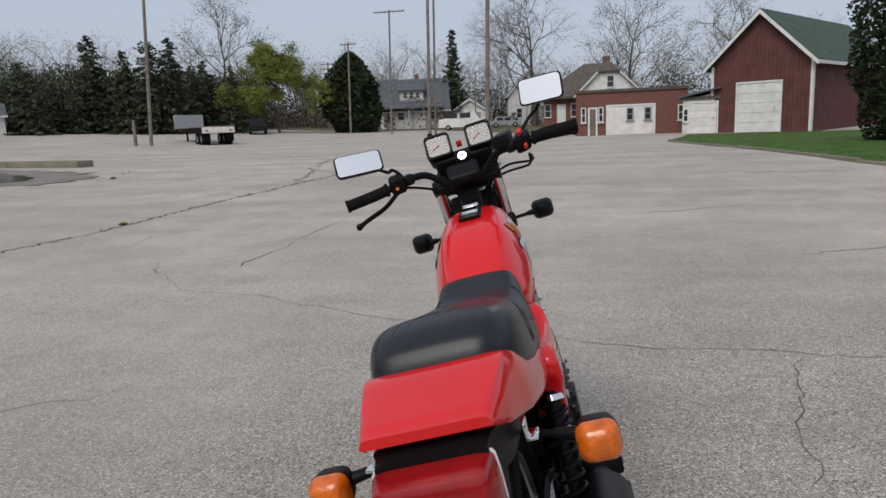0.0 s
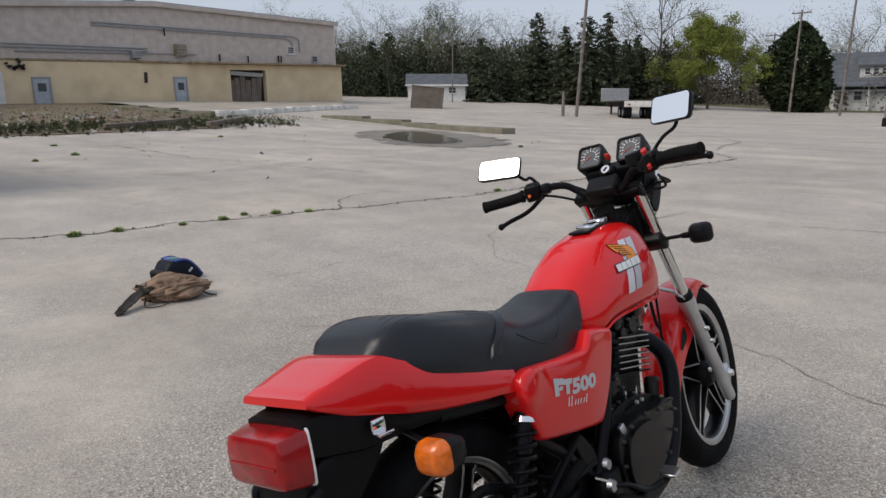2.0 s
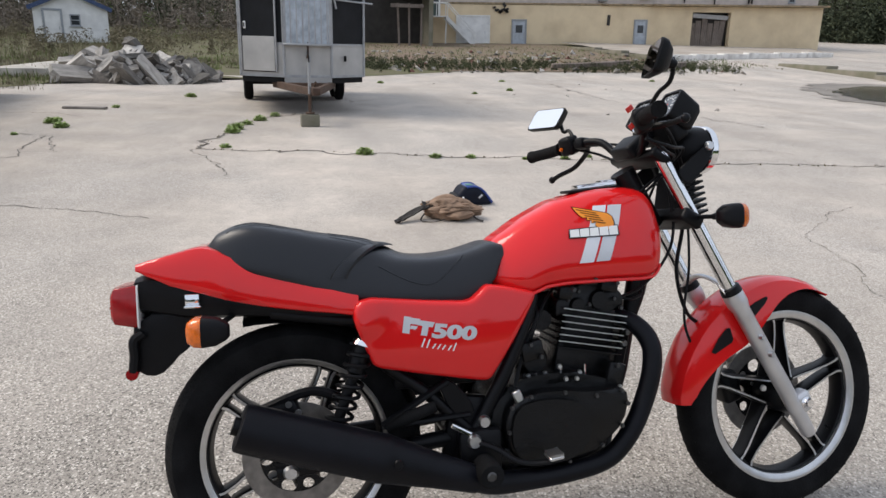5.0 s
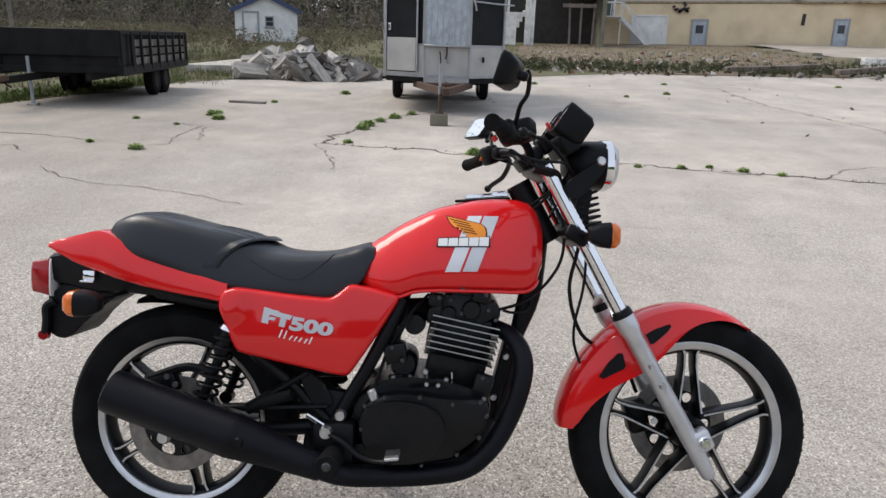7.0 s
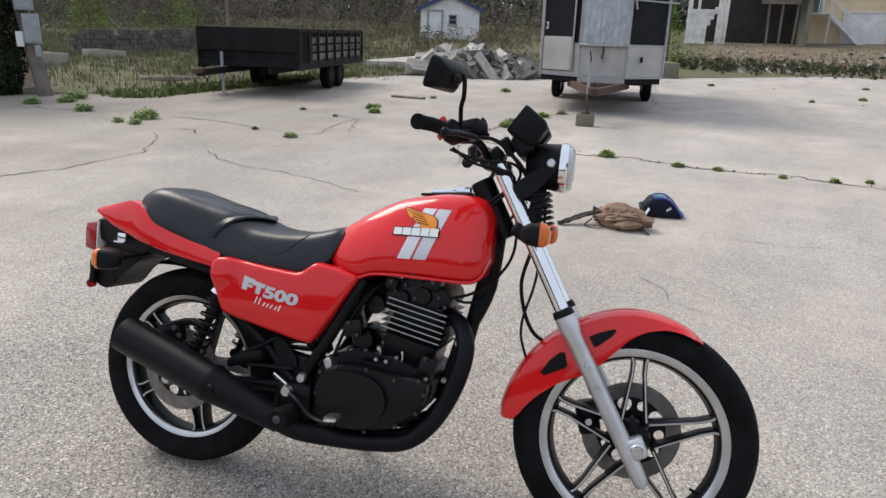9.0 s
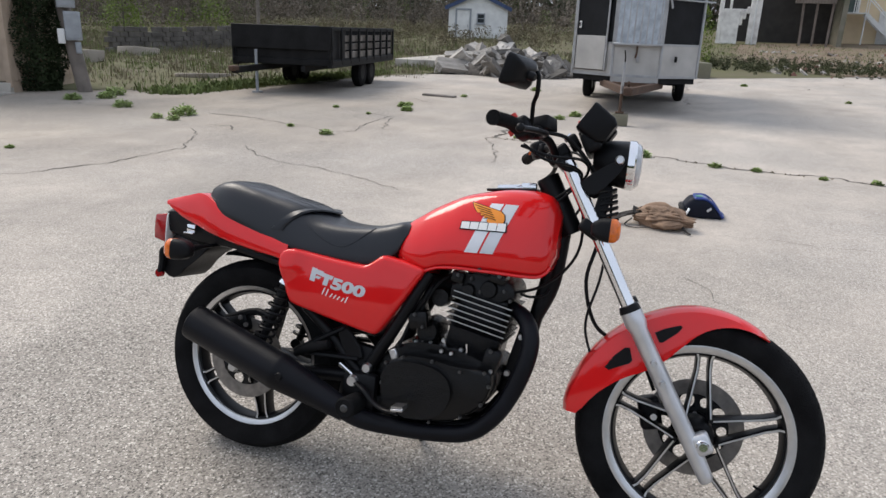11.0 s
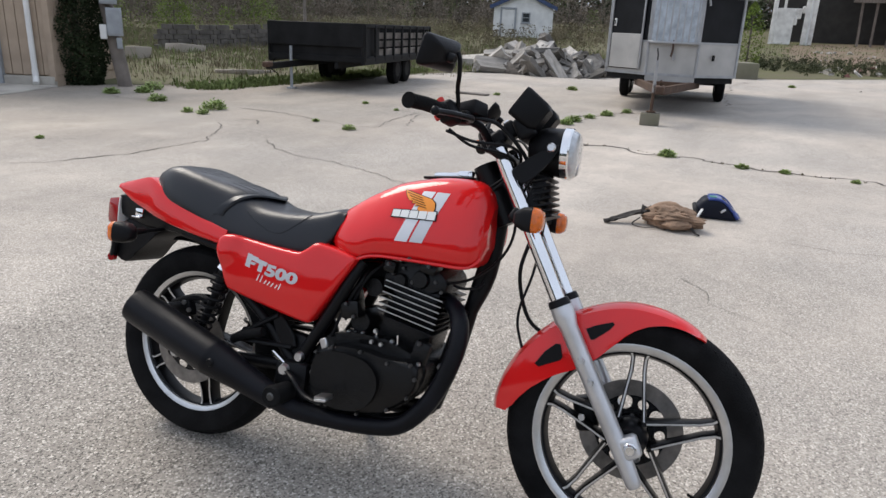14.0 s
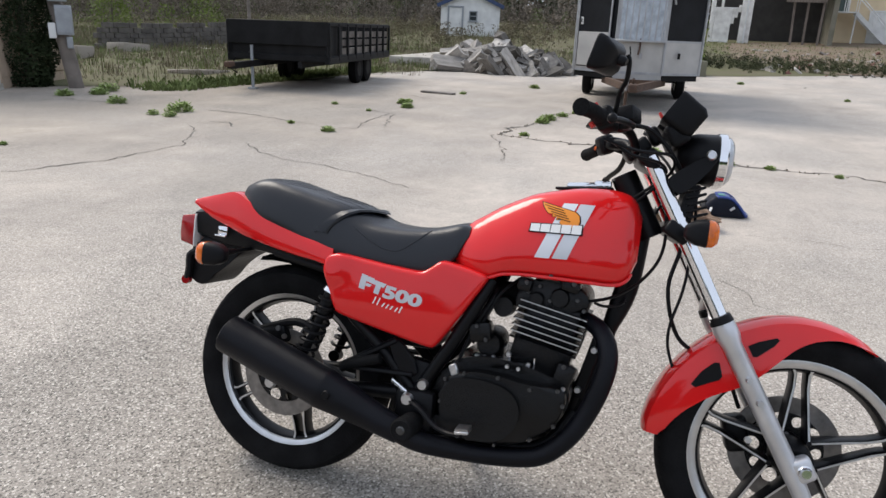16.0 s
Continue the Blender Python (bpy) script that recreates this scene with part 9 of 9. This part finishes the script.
for i in range(26):
    b = radians(27.0 + i * 0.9 + rnd.uniform(-0.6, 0.6))
    D = rnd.uniform(84, 94) if b < radians(41.0) else rnd.uniform(98, 106)
    h = rnd.choice((5.0, 6.5, 7.5, 8.5, 9.5, 11.5)) * rnd.uniform(0.9, 1.1) * (1 if b < radians(41.0) else 0.82)
    spruce("spruce_tree", 0.4 - D * math.sin(b), D * math.cos(b), h, h * rnd.uniform(0.24, 0.42), 60 + i, SPRUCE, "dark spruce in the row along the lot", size=0.22, dens=2.8, shape=rnd.uniform(0.5, 0.85), group="row of dark conifers")


def woods(name, label, spots, hmin, hmax, seed, leafm, leafn, twigm=TWIG, lsize=0.35):
    """Many bare trees in one stuff: stems, forking limbs and scattered young leaves."""
    rnd = random.Random(seed)
    raw, lf = Raw(), Raw()
    for x, y in spots:
        h = rnd.uniform(hmin, hmax)
        tips = []
        base = Vector((x, y, gz(x, y) - 0.2))
        r = h * 0.0095
        q = Vector((rnd.gauss(0, 0.06), rnd.gauss(0, 0.06), 1))
        p = base
        for i in range(4):
            e = p + q * h * 0.2
            raw.stick(p, e, r * (1 - i * 0.2), r * (0.8 - i * 0.2), 4)
            p = e
            q = (q + Vector((rnd.gauss(0, 0.1), rnd.gauss(0, 0.1), 0))).normalized()
            if i:
                for _ in range(2):
                    a = rnd.uniform(0, 6.283)
                    limb(raw, p, Vector((math.cos(a) * 0.7, math.sin(a) * 0.7, rnd.uniform(0.4, 1))), h * rnd.uniform(0.2, 0.3), r * 0.45, 2, rnd, tips, 2, 0, 3)
        for c in tips:
            for _ in range(int(leafn * 4) if rnd.random() < leafn else 0):
                lf.leaf(c + Vector((rnd.gauss(0, 0.3), rnd.gauss(0, 0.3), rnd.gauss(0, 0.3))), lsize, rnd)
    raw.mesh(name, twigm)
    tagged(bpy.data.objects[name], label, "woods", kind="stuff")
    if lf.v:
        ob = lf.mesh(name + "_leaves", leafm)
        tagged(ob, "thin young leaves of the woods", "leaves", kind="stuff")


rnd = random.Random(77)
spots = []
for i in range(430):
    b = radians(rnd.uniform(-30, 62))
    D = rnd.uniform(104, 140)
    spots.append((-D * math.sin(b), D * math.cos(b)))
woods("north_woods", "bare grey spring woods behind the houses", spots, 7, 12, 6, PALELEAF, 0.8, TWIG, 0.1)
spots = []
for i in range(60):
    b = radians(rnd.uniform(36, 62))
    D = rnd.uniform(98, 116)
    spots.append((-D * math.sin(b), D * math.cos(b)))
woods("corner_woods", "young woods with pale green leaves beyond the cabin", spots, 5, 10, 16, PALELEAF, 1.0, TWIG, 0.09)
spots = [(rnd.uniform(-88, -58), rnd.uniform(-75, -4)) for _ in range(190)] + [(rnd.uniform(-60, -34), rnd.uniform(-80, -38)) for _ in range(120)] + [(rnd.uniform(-34, -12), rnd.uniform(-90, -52)) for _ in range(60)]
woods("west_woods", "dense brown brush and bare trees beyond the field", spots, 5, 11, 26, PALELEAF, 0.25, BRUSH, 0.14)


def thicket(name, label, n, place, hmin, hmax, seed, material, leaves, size):
    rnd = random.Random(seed)
    raw = Raw()
    for _ in range(n):
        x, y = place(rnd)
        h = rnd.uniform(hmin, hmax)
        c = Vector((x, y, gz(x, y)))
        for _ in range(leaves):
            a, u = rnd.uniform(0, 6.283), rnd.random()
            r = h * 0.5 * math.sqrt(rnd.random()) * (1.1 - u * 0.6)
            raw.leaf(c + Vector((math.cos(a) * r, math.sin(a) * r, h * u)), size, rnd, 0.0)
    tagged(raw.mesh(name, material), label, "bushes", kind="stuff")


def edge(r):
    k = r.random()
    if k < 0.55:
        return r.uniform(-75, -53), r.uniform(-70, -3)
    return r.uniform(-58, -14), r.uniform(-62, -36)


thicket("brush_thicket", "tangled brown brush along the wood's edge", 460, edge, 1.2, 4.2, 51, BRUSH, 220, 0.1)
thicket("green_bushes", "bushes in first green leaf along the wood's edge", 46, edge, 1.2, 3.0, 52, PALELEAF, 240, 0.1)
thicket("bright_bushes", "young bright green bushes in the field", 9, lambda r: (r.uniform(-48, -30), r.uniform(-40, -28)), 1.5, 3.0, 53, BUSHGREEN, 260, 0.08)
thicket("north_brush", "dark brush under the far trees", 260, lambda r: (r.uniform(-105, -12), r.uniform(96, 112)) if r.random() < 0.6 else (r.uniform(-12, 55), r.uniform(106, 120)), 1.5, 4.5, 54, BRUSH, 90, 0.26)
thicket("conifer_brush", "dark green undergrowth below the conifers", 170, lambda r: (lambda b, D: (-D * math.sin(b), D * math.cos(b)))(radians(r.uniform(24, 60)), r.uniform(97, 108)), 2.5, 7.5, 55, SPRUCE, 230, 0.2)
thicket("straw_tufts", "clumps of tall straw-coloured grass before the woods", 160, lambda r: (r.uniform(-56, -34), r.uniform(-30, -3)), 0.4, 1.2, 56, STRAW, 110, 0.07)
BANDGREEN = mat("dull_weed_green", (0.085, 0.094, 0.05), 0.9, 0, 0.4, 0.8, spec=0.1)
thicket("edge_weeds", "low green weeds along the lot's broken edge", 1100, lambda r: (r.gauss(-29.6, 0.7) - abs(r.gauss(0, 3.0)), r.uniform(1.5, 21)), 0.08, 0.42, 57, BANDGREEN, 46, 0.035)

# foliage added out of view behind the camera, to darken reflections and low sky light
thicket("east_hedge", "unseen dark foliage added to the east to darken reflections", 150, lambda r: (r.uniform(28, 36), r.uniform(-40, 40)), 3, 6, 58, CEDARGREEN, 130, 0.6)
thicket("south_hedge", "unseen dark foliage added to the south to darken reflections", 90, lambda r: (r.uniform(-6, 22), r.uniform(-36, -28)), 2, 4.5, 59, CEDARGREEN, 130, 0.5)
thicket("far_woods", "dense brown woods behind the brush", 420, lambda r: (r.uniform(-104, -84), r.uniform(-95, 12)) if r.random() < 0.65 else (r.uniform(-90, -8), r.uniform(-108, -88)), 6, 15, 60, BRUSH, 280, 0.3)
thicket("dark_understory", "dark undergrowth inside the woods", 260, lambda r: (r.uniform(-84, -74), r.uniform(-85, 8)) if r.random() < 0.6 else (r.uniform(-80, -10), r.uniform(-88, -72)), 2, 6, 61, SPRUCE, 130, 0.3)
thicket("conifer_fill", "dark lower boughs between the conifers", 90, lambda r: (lambda b, D: (-D * math.sin(b), D * math.cos(b)))(radians(r.uniform(26, 41)), r.uniform(90, 97)), 3, 7.5, 62, SPRUCE, 300, 0.2)
WOODFILL = mat("grey_green_woods", (0.1, 0.097, 0.066), 0.95, 0, 0.4, 0.35, spec=0.1)


def round_bearing(r, lo, hi, near, far):
    b, d = radians(r.uniform(lo, hi)), r.uniform(near, far)
    return -d * math.sin(b), d * math.cos(b)


thicket("skyline_woods", "dense grey-green woods behind the conifers", 330, lambda r: round_bearing(r, 24, 62, 108, 120), 3.5, 8.8, 63, WOODFILL, 440, 0.2)
thicket("far_hedge", "low grey-green trees behind the houses", 180, lambda r: round_bearing(r, -30, 31, 112, 124), 3, 8.0, 64, WOODFILL, 320, 0.2)
plank = thing("loose_plank", "flat weathered plank lying on the concrete", "plank", pose(-11.9, -2.95, 0.0, 0, 0, 86))
part("board", box(B(), (0, 0, 0.024), (0.75, 0.15, 0.04), None, 0.006, 1), OLDPLANK, plank)
dense_bush("spring_shrub", -31.0, 1.4, 2.6, 0.55, 71, BUSHGREEN, "thin yellow-green shrub beside the box trailer", 1500, 0.05)
dense_bush("spring_shrub", -26.0, -25.8, 3.2, 0.8, 72, BUSHGREEN, "young yellow-green shrub before the woods", 2600, 0.05)
